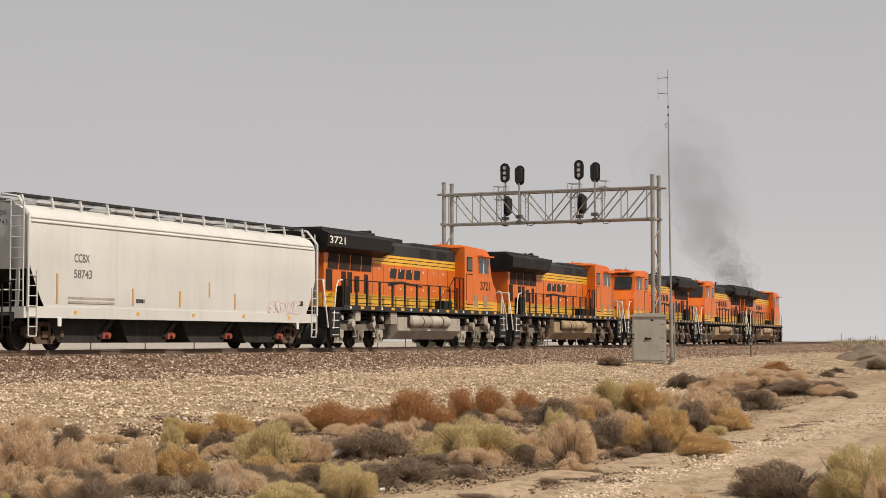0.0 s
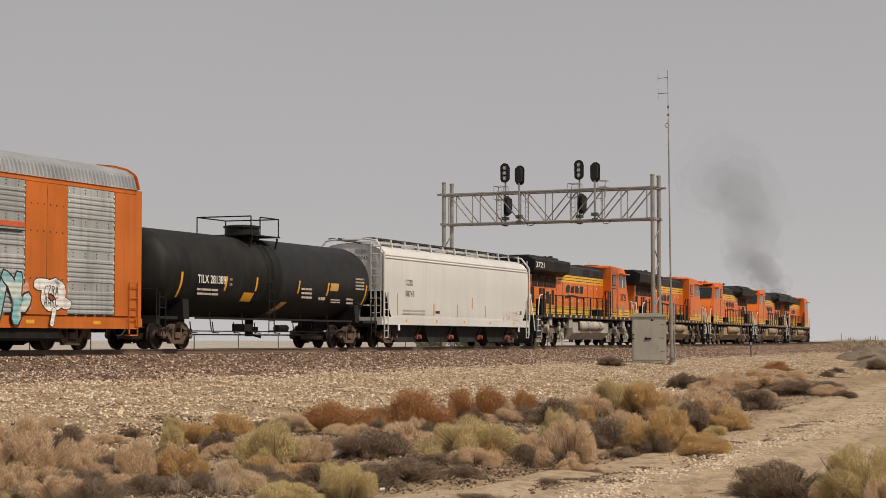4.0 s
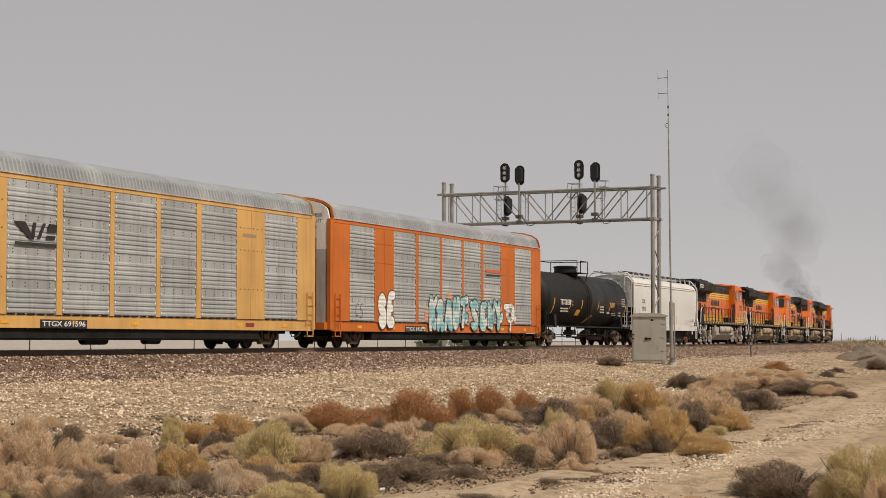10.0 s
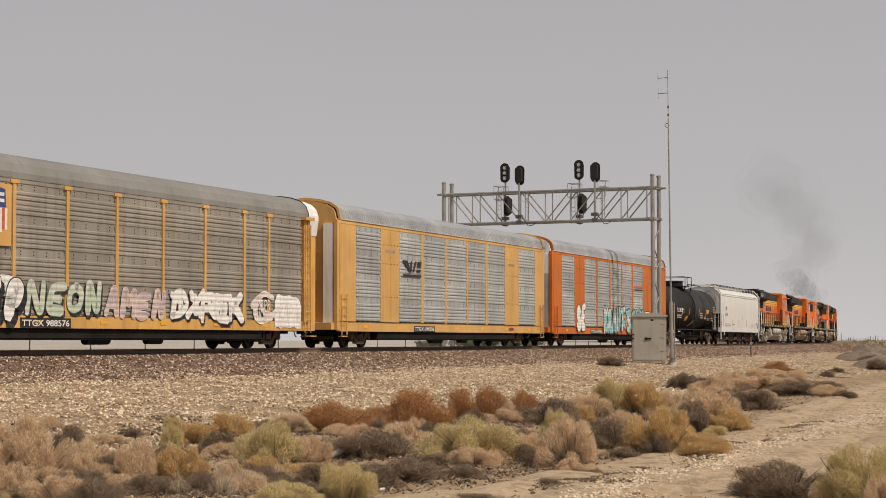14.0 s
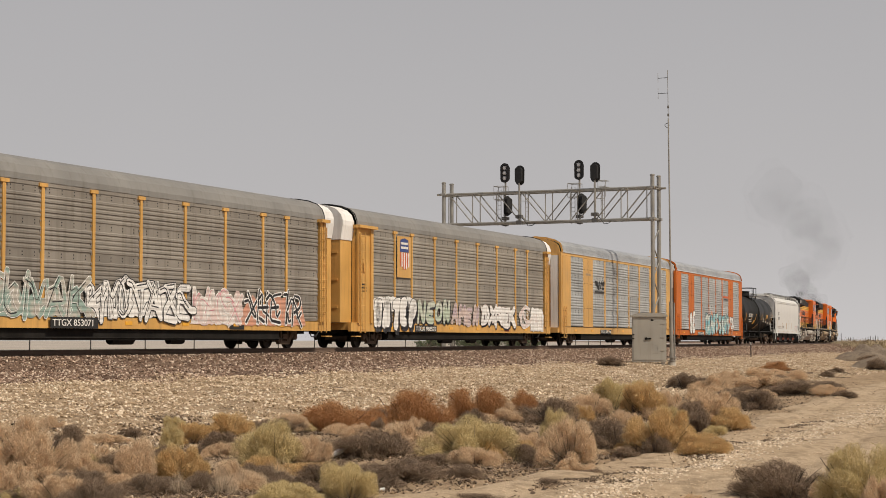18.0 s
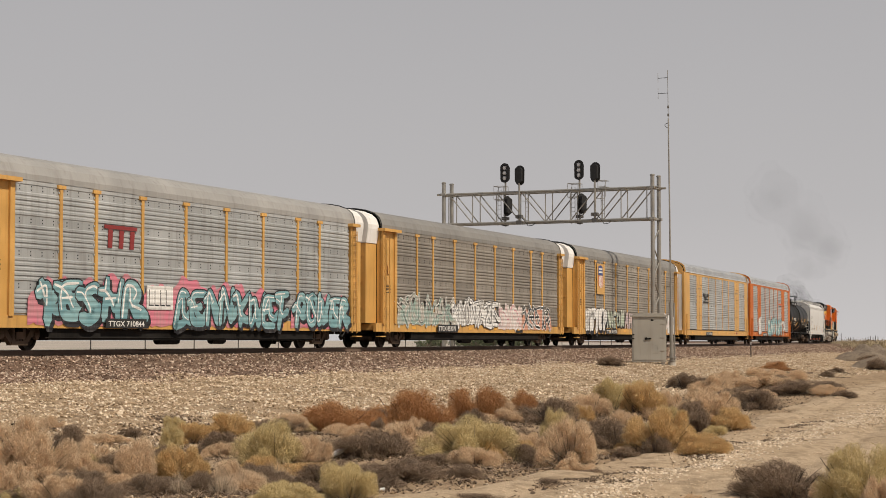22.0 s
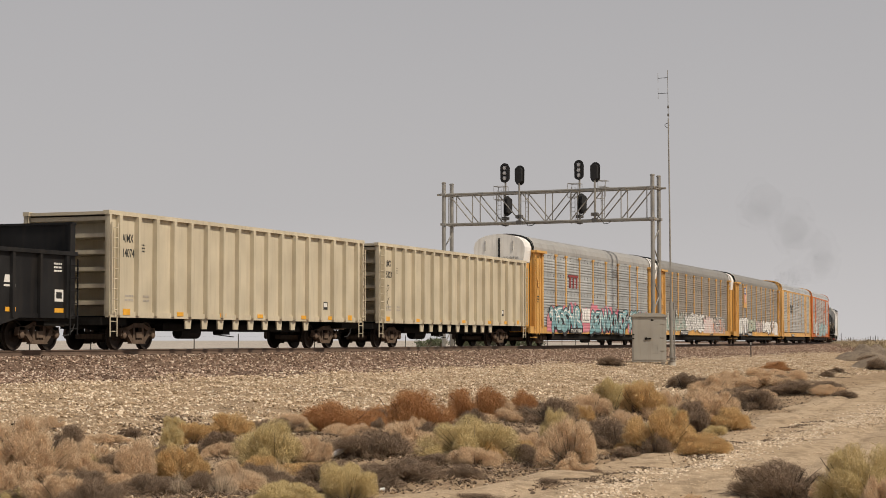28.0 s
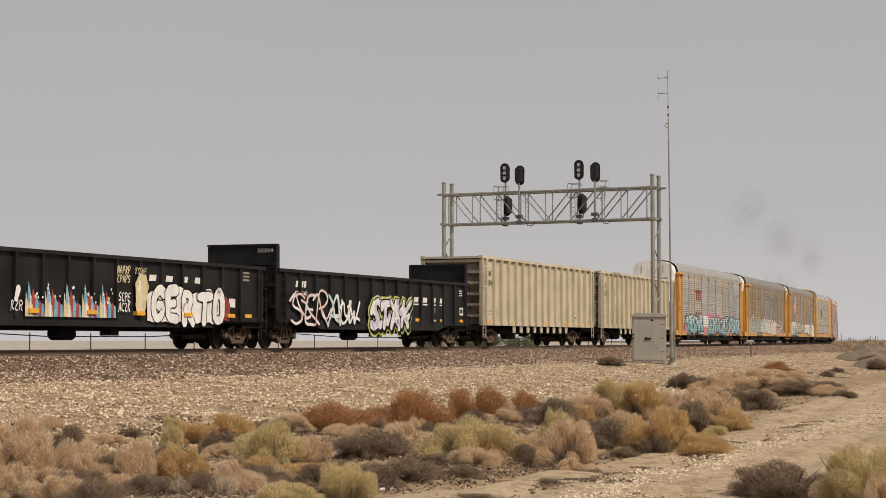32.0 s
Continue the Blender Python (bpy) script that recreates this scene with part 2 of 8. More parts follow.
M_LENS = plain("unlit_signal_lens", (0.62, 0.62, 0.63), 0.3)
M_YELTAPE = plain("yellow_reflective_strip", (0.80, 0.40, 0.03), 0.4)
M_TXTW = plain("white_lettering", (0.75, 0.74, 0.71), 0.6)
M_TXTK = plain("black_lettering", (0.02, 0.02, 0.02), 0.6)
M_TXTR = plain("dark_red_lettering", (0.25, 0.03, 0.03), 0.6)
M_TXTO = plain("orange_red_emblem", (0.58, 0.12, 0.04), 0.6)
M_BLUE = plain("blue_emblem_paint", (0.03, 0.06, 0.22), 0.5)
for dark in (M_BLACK, M_UNDER, M_TANKER, M_GONBLK, M_DKGREY, M_HOPSLOPE, M_SCREEN, M_TRUCK, M_WHEEL, M_BALLAST, M_SLOPE, M_GROUND, M_ROAD, M_STONE_D, M_STONE_L):
    dark.node_tree.nodes["Principled BSDF"].inputs["Specular IOR Level"].default_value = 0.15   # dusty, matt
M_FADED = plain("faded_grey_lettering", (0.16, 0.16, 0.16), 0.6)


def thin_smoke(name, share):
    """A faint veil: most light passes straight through."""
    m, n, l, bs = nodes_of(name)
    bs.inputs["Base Color"].default_value, bs.inputs["Roughness"].default_value = (0.05, 0.043, 0.04, 1), 1.0
    tr, mx = n.new("ShaderNodeBsdfTransparent"), n.new("ShaderNodeMixShader")
    mx.inputs[0].default_value = share
    l.new(tr.outputs[0], mx.inputs[1])
    l.new(bs.outputs[0], mx.inputs[2])
    l.new(mx.outputs[0], n["Material Output"].inputs["Surface"])
    return m


M_SOOT, M_HAZE = thin_smoke("thin_exhaust_haze", 0.024), thin_smoke("spread_exhaust_haze", 0.008)
M_LITTER = plain("white_litter_plastic", (0.80, 0.80, 0.78), 0.4)
M_WOOD = paint("bleached_grey_wood", (0.20, 0.15, 0.11), 0.9, 0, (0.07, 0.05, 0.04), 0.5, 0.25, 4, 0.5)
M_POST = plain("dark_fence_post", (0.045, 0.04, 0.035), 0.8)

# ---------------------------------------------------------------- mesh helpers


class G:
    """Gathers verts and faces of one mesh."""

    def __init__(self):
        self.v, self.f = [], []

    def add(self, vs, fs):
        o = len(self.v)
        self.v += [tuple(p) for p in vs]
        self.f += [tuple(i + o for i in q) for q in fs]
        return self

    def box(self, x0, x1, y0, y1, z0, z1):
        return self.add([(x, y, z) for z in (z0, z1) for y in (y0, y1) for x in (x0, x1)],
                        [(0, 2, 3, 1), (4, 5, 7, 6), (0, 1, 5, 4), (2, 6, 7, 3), (0, 4, 6, 2), (1, 3, 7, 5)])

    def bar(self, p, q, w, h, up=(0, 0, 1)):
        """A square bar from p to q."""
        p, q = Vector(p), Vector(q)
        d = (q - p).normalized()
        u = Vector(up)
        if abs(d.dot(u)) > 0.95:
            u = Vector((1, 0, 0))
        a = d.cross(u).normalized()
        b = a.cross(d)
        a, b = a * w / 2, b * h / 2
        vs = [r + i * a + j * b for r in (p, q) for i, j in ((-1, -1), (1, -1), (1, 1), (-1, 1))]
        return self.add(vs, [(0, 1, 2, 3), (7, 6, 5, 4), (0, 4, 5, 1), (1, 5, 6, 2), (2, 6, 7, 3), (3, 7, 4, 0)])

    def tube(self, p, q, r, n=8, r2=None):
        p, q = Vector(p), Vector(q)
        r2 = r if r2 is None else r2
        d = (q - p).normalized()
        u = Vector((0, 0, 1)) if abs(d.z) < 0.9 else Vector((1, 0, 0))
        a = d.cross(u).normalized()
        b = a.cross(d)
        vs = []
        for c, k in ((p, r), (q, r2)):
            vs += [c + k * (a * math.cos(2 * math.pi * i / n) + b * math.sin(2 * math.pi * i / n)) for i in range(n)]
        fs = [(i, i + n, (i + 1) % n + n, (i + 1) % n) for i in range(n)] + [tuple(range(n)), tuple(range(2 * n - 1, n - 1, -1))]
        return self.add(vs, fs)

    def path(self, pts, r, n=6):
        for p, q in zip(pts, pts[1:]):
            self.tube(p, q, r, n)
        return self

    def prism(self, poly, a0, a1, axis="y"):
        """A flat outline pushed along an axis: outline (x, z) along y, (y, z) along x, (x, y) along z."""
        put = {"y": lambda p, a: (p[0], a, p[1]), "x": lambda p, a: (a, p[0], p[1]), "z": lambda p, a: (p[0], p[1], a)}[axis]
        n = len(poly)
        vs = [put(p, a0) for p in poly] + [put(p, a1) for p in poly]
        fs = [tuple(range(n)), tuple(range(2 * n - 1, n - 1, -1))] + [(i, (i + 1) % n, (i + 1) % n + n, i + n) for i in range(n)]
        return self.add(vs, fs)

    def lathe(self, prof, n=24, axis="x", at=(0, 0, 0)):
        """A profile of (place along the axis, radius) turned about it."""
        vs = []
        for a, r in prof:
            for i in range(n):
                c, s = r * math.cos(2 * math.pi * i / n), r * math.sin(2 * math.pi * i / n)
                p = {"x": (a, c, s), "y": (c, a, s), "z": (c, s, a)}[axis]
                vs.append((p[0] + at[0], p[1] + at[1], p[2] + at[2]))
        fs = [(k * n + i, k * n + (i + 1) % n, (k + 1) * n + (i + 1) % n, (k + 1) * n + i) for k in range(len(prof) - 1) for i in range(n)]
        fs += [tuple(range(n - 1, -1, -1)), tuple(range((len(prof) - 1) * n, len(prof) * n))]
        return self.add(vs, fs)

    def sheet(self, rows):
        """A skin over rows of points."""
        n = len(rows[0])
        fs = [(k * n + i, k * n + i + 1, (k + 1) * n + i + 1, (k + 1) * n + i) for k in range(len(rows) - 1) for i in range(n - 1)]
        return self.add([p for r in rows for p in r], fs)

    def mesh(self, name, material, smooth=False):
        me = bpy.data.meshes.new(name)
        me.from_pydata(self.v, [], self.f)
        bm = bmesh.new()
        bm.from_mesh(me)
        bmesh.ops.recalc_face_normals(bm, faces=bm.faces)
        bm.to_mesh(me)
        bm.free()
        me.materials.append(material)
        if smooth:
            me.shade_smooth()
            me.set_sharp_from_angle(angle=radians(38))
        return me


def part(name, g, material, parent, label="", smooth=False, at=None):
    """One mesh object under a thing or under a part."""
    data = g.mesh(name, material, smooth) if isinstance(g, G) else g
    ob = new(name, data)
    ob.parent = parent
    if at is not None:
        ob.matrix_basis = at if isinstance(at, Matrix) else Matrix.Translation(at)
    if label:
        ob["label"] = label
    return ob


def thing(name, label, category, group="", kind="", at=None):
    ob = new(name)
    ob.empty_display_size = 0.2
    if at is not None:
        ob.matrix_basis = at
    return tagged(ob, label, category, group, kind)


def solid(name, g, material, label, category="", group="", kind="", smooth=False, at=None):
    ob = new(name, g.mesh(name, material, smooth) if isinstance(g, G) else g)
    if at is not None:
        ob.matrix_basis = at
    return tagged(ob, label, category, group, kind)


def lettering(parent, text, x, z, size, width, material, y, name="lettering", turn=0):
    """Words on the near side of a car, from x on, that wide; turn: degrees about the upright."""
    cu = bpy.data.curves.new(name, "FONT")
    cu.body, cu.size, cu.extrude, cu.offset = text, size, 0.002, 0.012 * size
    tmp = bpy.data.objects.new(name, cu)
    me = bpy.data.meshes.new_from_object(tmp)
    me.materials.clear()
    me.materials.append(material)
    bpy.data.objects.remove(tmp)
    xs = [v.co.x for v in me.vertices]
    k = width / (max(xs) - min(xs))
    return part(name, me, None, parent, at=pose(x, y, z, 90, 0, turn) @ Matrix.Diagonal((k, 1, 1, 1)))


def bars(parent, x0, x1, z0, z1, rows, material, y, name="faded_text", seed=1):
    rnd = random.Random(seed)
    g = G()
    h = (z1 - z0) / (2 * rows - 1)
    for i in range(rows):
        a = z0 + 2 * i * h
        x = x0
        while x < x1:
            w = rnd.uniform(0.4, 1.2) * (x1 - x0) / 3
            g.box(x, min(x1, x + w), y - 0.004, y, a, a + h)
            x += w + 0.03
    ob = part(name, g, material, parent)
    ob["kind"] = "stuff"
    return ob

# ---------------------------------------------------------------- track line


TH0, X0, Y0 = 0.395219, -18.6441, 42.4372
K0, K1, K2 = -5.36598e-4, -1.82605e-4, 2.71351e-4
RAIL_Z = 1.448
V0, ACC = 6.32997, 0.0344961
ts = np.arange(-420.0, 900.01, 0.5)
kk = K0 + K1 * np.clip(ts, 0, 500) / 100 + K2 * np.clip(ts - 90, 0, 410) / 100
kk = kk - 5.0e-4 * np.clip((ts - 165) / 20, 0, 1) * np.clip((430 - ts) / 20, 0, 1)      # the bend tightens far off
th = np.cumsum(kk) * 0.5
i0 = int(np.argmin(abs(ts)))
th = th - th[i0] + TH0
tx, ty = np.cumsum(np.sin(th)) * 0.5, np.cumsum(np.cos(th)) * 0.5
tx, ty = tx - tx[i0] + X0, ty - ty[i0] + Y0


def on_track(s):
    return float(np.interp(s, ts, tx)), float(np.interp(s, ts, ty)), float(np.interp(s, ts, th))


def beside(s, d, z=0.0):
    """The point d metres to the near side of the track's middle."""
    x, y, a = on_track(s)
    return x + d * math.cos(a), y - d * math.sin(a), z


def run(t):
    return V0 * t + ACC * t * t


NEAR = [(-60, 0.75), (-12, 0.85), (-3.4, 0.85), (-1.75, 1.235), (1.75, 1.235), (3.4, 0.86), (6.5, 0.80), (10, 0.66), (13, 0.46), (19, 0.03), (26, -0.02), (60, 0.0), (400, 0.0)]


def track_offset(x, y):
    a = np.interp(y, ty, th)
    return (x - np.interp(y, ty, tx)) * np.cos(a)


def ground_z(x, y, rough=True):
    d = track_offset(x, y)
    z = np.interp(d, [p[0] for p in NEAR], [p[1] for p in NEAR])
    if rough:
        k = np.clip((np.abs(d) - 1.7) / 4, 0, 1)
        z = z + k * (0.030 * np.sin(0.9 * x + 0.5 * y + 1.0 + np.sin(0.31 * x - 0.4 * y)) + 0.026 * np.sin(0.37 * x - 1.13 * y + 2 * np.sin(0.23 * x))
                     + 0.022 * np.sin(3.1 * x + 1.7 * y + 2 * np.sin(0.8 * y)) + 0.016 * np.sin(-2.3 * x + 4.1 * y + np.sin(1.3 * x)) + 0.008 * np.sin(8 * x + 3 * y) * np.sin(7 * y - 2 * x))
    return z

# ---------------------------------------------------------------- ground


def build_ground():
    ys = np.concatenate([np.linspace(-320, 4, 28), np.arange(6, 18, 1.0), np.arange(18, 75, 0.42), np.arange(75, 150, 1.0), np.geomspace(151, 4200, 60)])
    ds = np.concatenate([-np.geomspace(4200, 30, 26), np.arange(-27, -4, 2.5), [-3.4, -2.6, -1.75, -0.9, 0, 0.9, 1.75, 2.3, 2.8, 3.4], np.arange(3.8, 33, 0.42), np.geomspace(34, 4200, 40)])
    vs, fs, mi = [], [], []
    a = np.interp(ys, ty, th)
    xc = np.interp(ys, ty, tx)
    for j, y in enumerate(ys):
        x = xc[j] + ds / math.cos(a[j])
        z = np.where(np.abs(ds) < 300, ground_z(x, y, y < 400), ground_z(x, y, False))
        vs += list(zip(x, np.full(len(x), y), z))
    n = len(ds)
    for j in range(len(ys) - 1):
        for i in range(n - 1):
            fs.append((j * n + i, j * n + i + 1, (j + 1) * n + i + 1, (j + 1) * n + i))
            d = (ds[i] + ds[i + 1]) / 2
            w = noise.noise((ys[j] * 0.25, d * 0.25, 3.0))
            edge = 15.5 + 4.0 * w
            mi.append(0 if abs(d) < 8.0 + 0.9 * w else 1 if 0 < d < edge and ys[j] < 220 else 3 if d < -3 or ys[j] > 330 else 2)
    me = bpy.data.meshes.new("ground")
    me.from_pydata(vs, [], fs)
    for m in (M_BALLAST, M_SLOPE, M_GROUND, M_PLAIN):
        me.materials.append(m)
    me.polygons.foreach_set("material_index", mi)
    me.shade_smooth()
    tagged(new("ground", me), "dry sandy desert ground with a gravel railway embankment", "ground", kind="structure")


build_ground()


def build_road():
    """Pale dirt track that bends away beside the embankment."""
    line = [(-6, 10), (-2.6, 14.5), (1.5, 20.5), (4.0, 26), (6.2, 32), (8.6, 40), (12.0, 52), (16.5, 66), (23, 84), (34, 110), (52, 150)]
    tt = np.linspace(0, len(line) - 1, 260)
    px = np.interp(tt, range(len(line)), [p[0] for p in line])
    py = np.interp(tt, range(len(line)), [p[1] for p in line])
    k = np.ones(13) / 13
    sx = np.convolve(np.pad(px, 6, "edge"), k, "valid")
    sy = np.convolve(np.pad(py, 6, "edge"), k, "valid")
    rows = []
    for i in range(len(sx)):
        j = min(i, len(sx) - 2)
        dx, dy = sx[j + 1] - sx[j], sy[j + 1] - sy[j]
        m = math.hypot(dx, dy)
        nx, ny = dy / m, -dx / m
        w0 = 1.9 + 0.5 * noise.noise((i * 0.11, 0, 0)) + 0.25 * noise.noise((i * 0.5, 0, 2))
        w1 = 1.9 + 0.5 * noise.noise((i * 0.11, 5, 0)) + 0.25 * noise.noise((i * 0.5, 5, 2))
        row = []
        for c in np.linspace(-1, 1, 23):
            o = c * (w0 if c < 0 else w1)
            x, y = sx[i] + nx * o, sy[i] + ny * o
            rut = -0.055 * math.exp(-((abs(o) - 0.85) / 0.22) ** 2) + 0.02 * noise.noise((x * 2, y * 2, 9))
            row.append((x, y, ground_z(x, y) + (0.035 + rut) * (1 - c ** 6) - 0.03 * c ** 12 + 0.03))
        rows.append(row)
    me = G().sheet(rows).mesh("dirt_road", M_ROAD, True)
    tagged(new("dirt_road", me), "pale dusty dirt track with two shallow wheel ruts", "road", kind="structure")


build_road()


def stones(name, material, label, n, region, size, seed, lift=0.0):
    """Loose stones lying on the ground: squashed, uneven eight-sided lumps."""
    rnd = np.random.RandomState(seed)
    base = np.array([(1, 0, 0), (0, 1, 0), (-1, 0, 0), (0, -1, 0), (0, 0, 1), (0, 0, -1)], float)
    tri = np.array([(0, 1, 4), (1, 2, 4), (2, 3, 4), (3, 0, 4), (1, 0, 5), (2, 1, 5), (3, 2, 5), (0, 3, 5)])
    x, y = region(rnd, 3 * n)
    ok = (np.abs(x) < 0.262 * y + 1.5) & (y > 18)
    x, y = x[ok][:n], y[ok][:n]
    n = len(x)
    r = size(rnd, n)[:, None, None]
    p = base[None] * (1 + 0.12 * rnd.randn(n, 6, 1)) * np.array([1.05, 0.9, 0.8]) * r + 0.15 * r * rnd.randn(n, 6, 3)
    for i, j in ((0, 2), (1, 2), (0, 1)):          # tumbled about each axis
        a = rnd.rand(n, 1) * 6.283
        c, s = np.cos(a), np.sin(a)
        p[:, :, i], p[:, :, j] = p[:, :, i] * c - p[:, :, j] * s, p[:, :, i] * s + p[:, :, j] * c
    p[:, :, 2] *= 0.8
    p += np.stack([x, y, ground_z(x, y) + lift + r[:, 0, 0] * 0.28], 1)[:, None, :]
    f = (tri[None] + 6 * np.arange(n)[:, None, None]).reshape(-1, 3)
    me = bpy.data.meshes.new(name)
    me.from_pydata(p.reshape(-1, 3), [], f)
    me.materials.append(material)
    return tagged(new(name, me), label, "stones", kind="stuff")


def zone(s0, s1, d0, d1, power=1.0):
    def pick(rnd, n):
        s = s0 + (s1 - s0) * rnd.rand(n) ** 1.25
        d = d0 + (d1 - d0) * rnd.rand(n) ** power
        a = np.interp(s, ts, th)
        return np.interp(s, ts, tx) + d * np.cos(a), np.interp(s, ts, ty) - d * np.sin(a)
    return pick


def road_edge(rnd, n):
    y = 20.5 + 34 * rnd.rand(n) ** 1.1
    return 2.65 + (y - 23.2) * 0.366 + (0.03 + 0.007 * y) * rnd.randn(n) * (0.7 + 0.6 * np.sin(y * 1.9) ** 2), y


stones("ballast_stones", M_STONE_D, "dark grey and brown crushed ballast beside the rails", 72000, zone(4, 190, 0.86, 8.6, 1.0), lambda r, n: 0.027 + 0.034 * r.rand(n) ** 1.5, 2)
stones("slope_gravel", M_STONE_L, "pale tan gravel spread on the embankment slope", 135000, zone(-18, 120, 7.6, 18.5, 1.1), lambda r, n: 0.015 + 0.034 * r.rand(n) ** 1.8 + 0.04 * (r.rand(n) > 0.992), 3)
def open_ground(rnd, n):
    y = 18.5 + 70 * rnd.rand(n) ** 1.5
    return y * (-0.27 + 0.54 * rnd.rand(n)), y


stones("soil_grit", M_STONE_L, "fine tan grit on the open desert soil", 10000, open_ground, lambda r, n: 0.006 + 0.016 * r.rand(n) ** 3, 6)
stones("track_pebbles", M_STONE_W, "pale broken stones strewn along the dirt track", 18000, road_edge, lambda r, n: 0.012 + 0.030 * r.rand(n) ** 2, 5, 0.05)


# ---------------------------------------------------------------- railway track


def build_track():
    track = thing("railway_track", "railway track with rusty rails on timber ties", "railway", kind="structure")
    prof = [(-0.07, 0), (0.07, 0), (0.07, 0.02), (0.012, 0.045), (0.012, 0.125), (0.036, 0.135), (0.036, 0.168), (-0.036, 0.168), (-0.036, 0.135), (-0.012, 0.125), (-0.012, 0.045), (-0.07, 0.02)]
    ss = np.concatenate([np.arange(-240, 0, 10.0), np.arange(0, 160, 4.0), np.arange(160, 800, 12.0)])
    for side in (-0.7535, 0.7535):
        rows, top = [], []
        for s in ss:
            rows.append([beside(s, side + p[0], RAIL_Z - 0.17 + p[1]) for p in prof + prof[:1]])
            top.append([beside(s, side + o, RAIL_Z + 0.001) for o in (-0.03, 0.03)])
        r = part("rail", G().sheet(rows), M_RAIL, track, "rust-brown steel rail")
        part("rail_head", G().sheet(top), M_RAILTOP, r, "bright worn running surface")
    tie = G().box(-0.11, 0.11, -1.3, 1.3, -0.16, 0).mesh("tie", M_TIE)
    plate = G().box(-0.1, 0.1, -0.17, 0.17, 0, 0.012)
    plate.box(-0.03, 0.03, -0.14, -0.09, 0.012, 0.04).box(-0.03, 0.03, 0.09, 0.14, 0.012, 0.04)
    plate = plate.mesh("tie_plate", M_RAIL)
    for i in range(230):
        s = 2 + i * 0.53
        x, y, a = on_track(s)
        t = part("tie", tie, None, track, at=pose(x, y, RAIL_Z - 0.182, 0, 0, 90 - math.degrees(a)) @ pose(0, 0, 0, 0, 0, random.uniform(-1, 1)))
        if i < 150:
            part("tie_plate", plate, None, t, at=(0, -0.7535, 0))


# ---------------------------------------------------------------- signal gantry


def signal_head(name, at, facing, parent):
    """Black oval backing with three hooded lenses. facing: the side that the lenses look to (-1: towards the camera)."""
    n = 20
    oval = [(0.33 * math.cos(2 * math.pi * i / n), 0.30 * math.sin(2 * math.pi * i / n) + (0.38 if math.sin(2 * math.pi * i / n) >= 0 else -0.38)) for i in range(n)]
    head = part(name, G().prism(oval, -0.03, 0.03), M_SIGNAL, parent, "black oval signal head", at=at)
    body = [(0.24 * math.cos(2 * math.pi * i / n), 0.2 * math.sin(2 * math.pi * i / n) + (0.34 if math.sin(2 * math.pi * i / n) >= 0 else -0.34)) for i in range(n)]
    part("signal_housing", G().prism(body, -facing * 0.03, -facing * 0.36), M_SIGNAL, head)
    for z in (-0.36, 0.0, 0.36):
        part("lens", G().lathe([(facing * 0.034, 0.15), (facing * 0.06, 0.14), (facing * 0.09, 0.06)], 14, "y", (0, 0, z)), M_LENS, head, "unlit grey lens")
        h = G()
        arc = [(0.175 * math.cos(a), 0.175 * math.sin(a)) for a in np.linspace(-0.5, math.pi + 0.5, 10)]
        arc += [(0.160 * math.cos(a), 0.160 * math.sin(a)) for a in np.linspace(math.pi + 0.5, -0.5, 10)]
        for i in range(9):
            h.prism([arc[i], arc[i + 1], arc[18 - i], arc[19 - i]], facing * 0.03, facing * (0.10 if facing < 0 else 0.24))
        part("hood", h, M_SIGNAL, head, at=(0, 0, z))
    return head


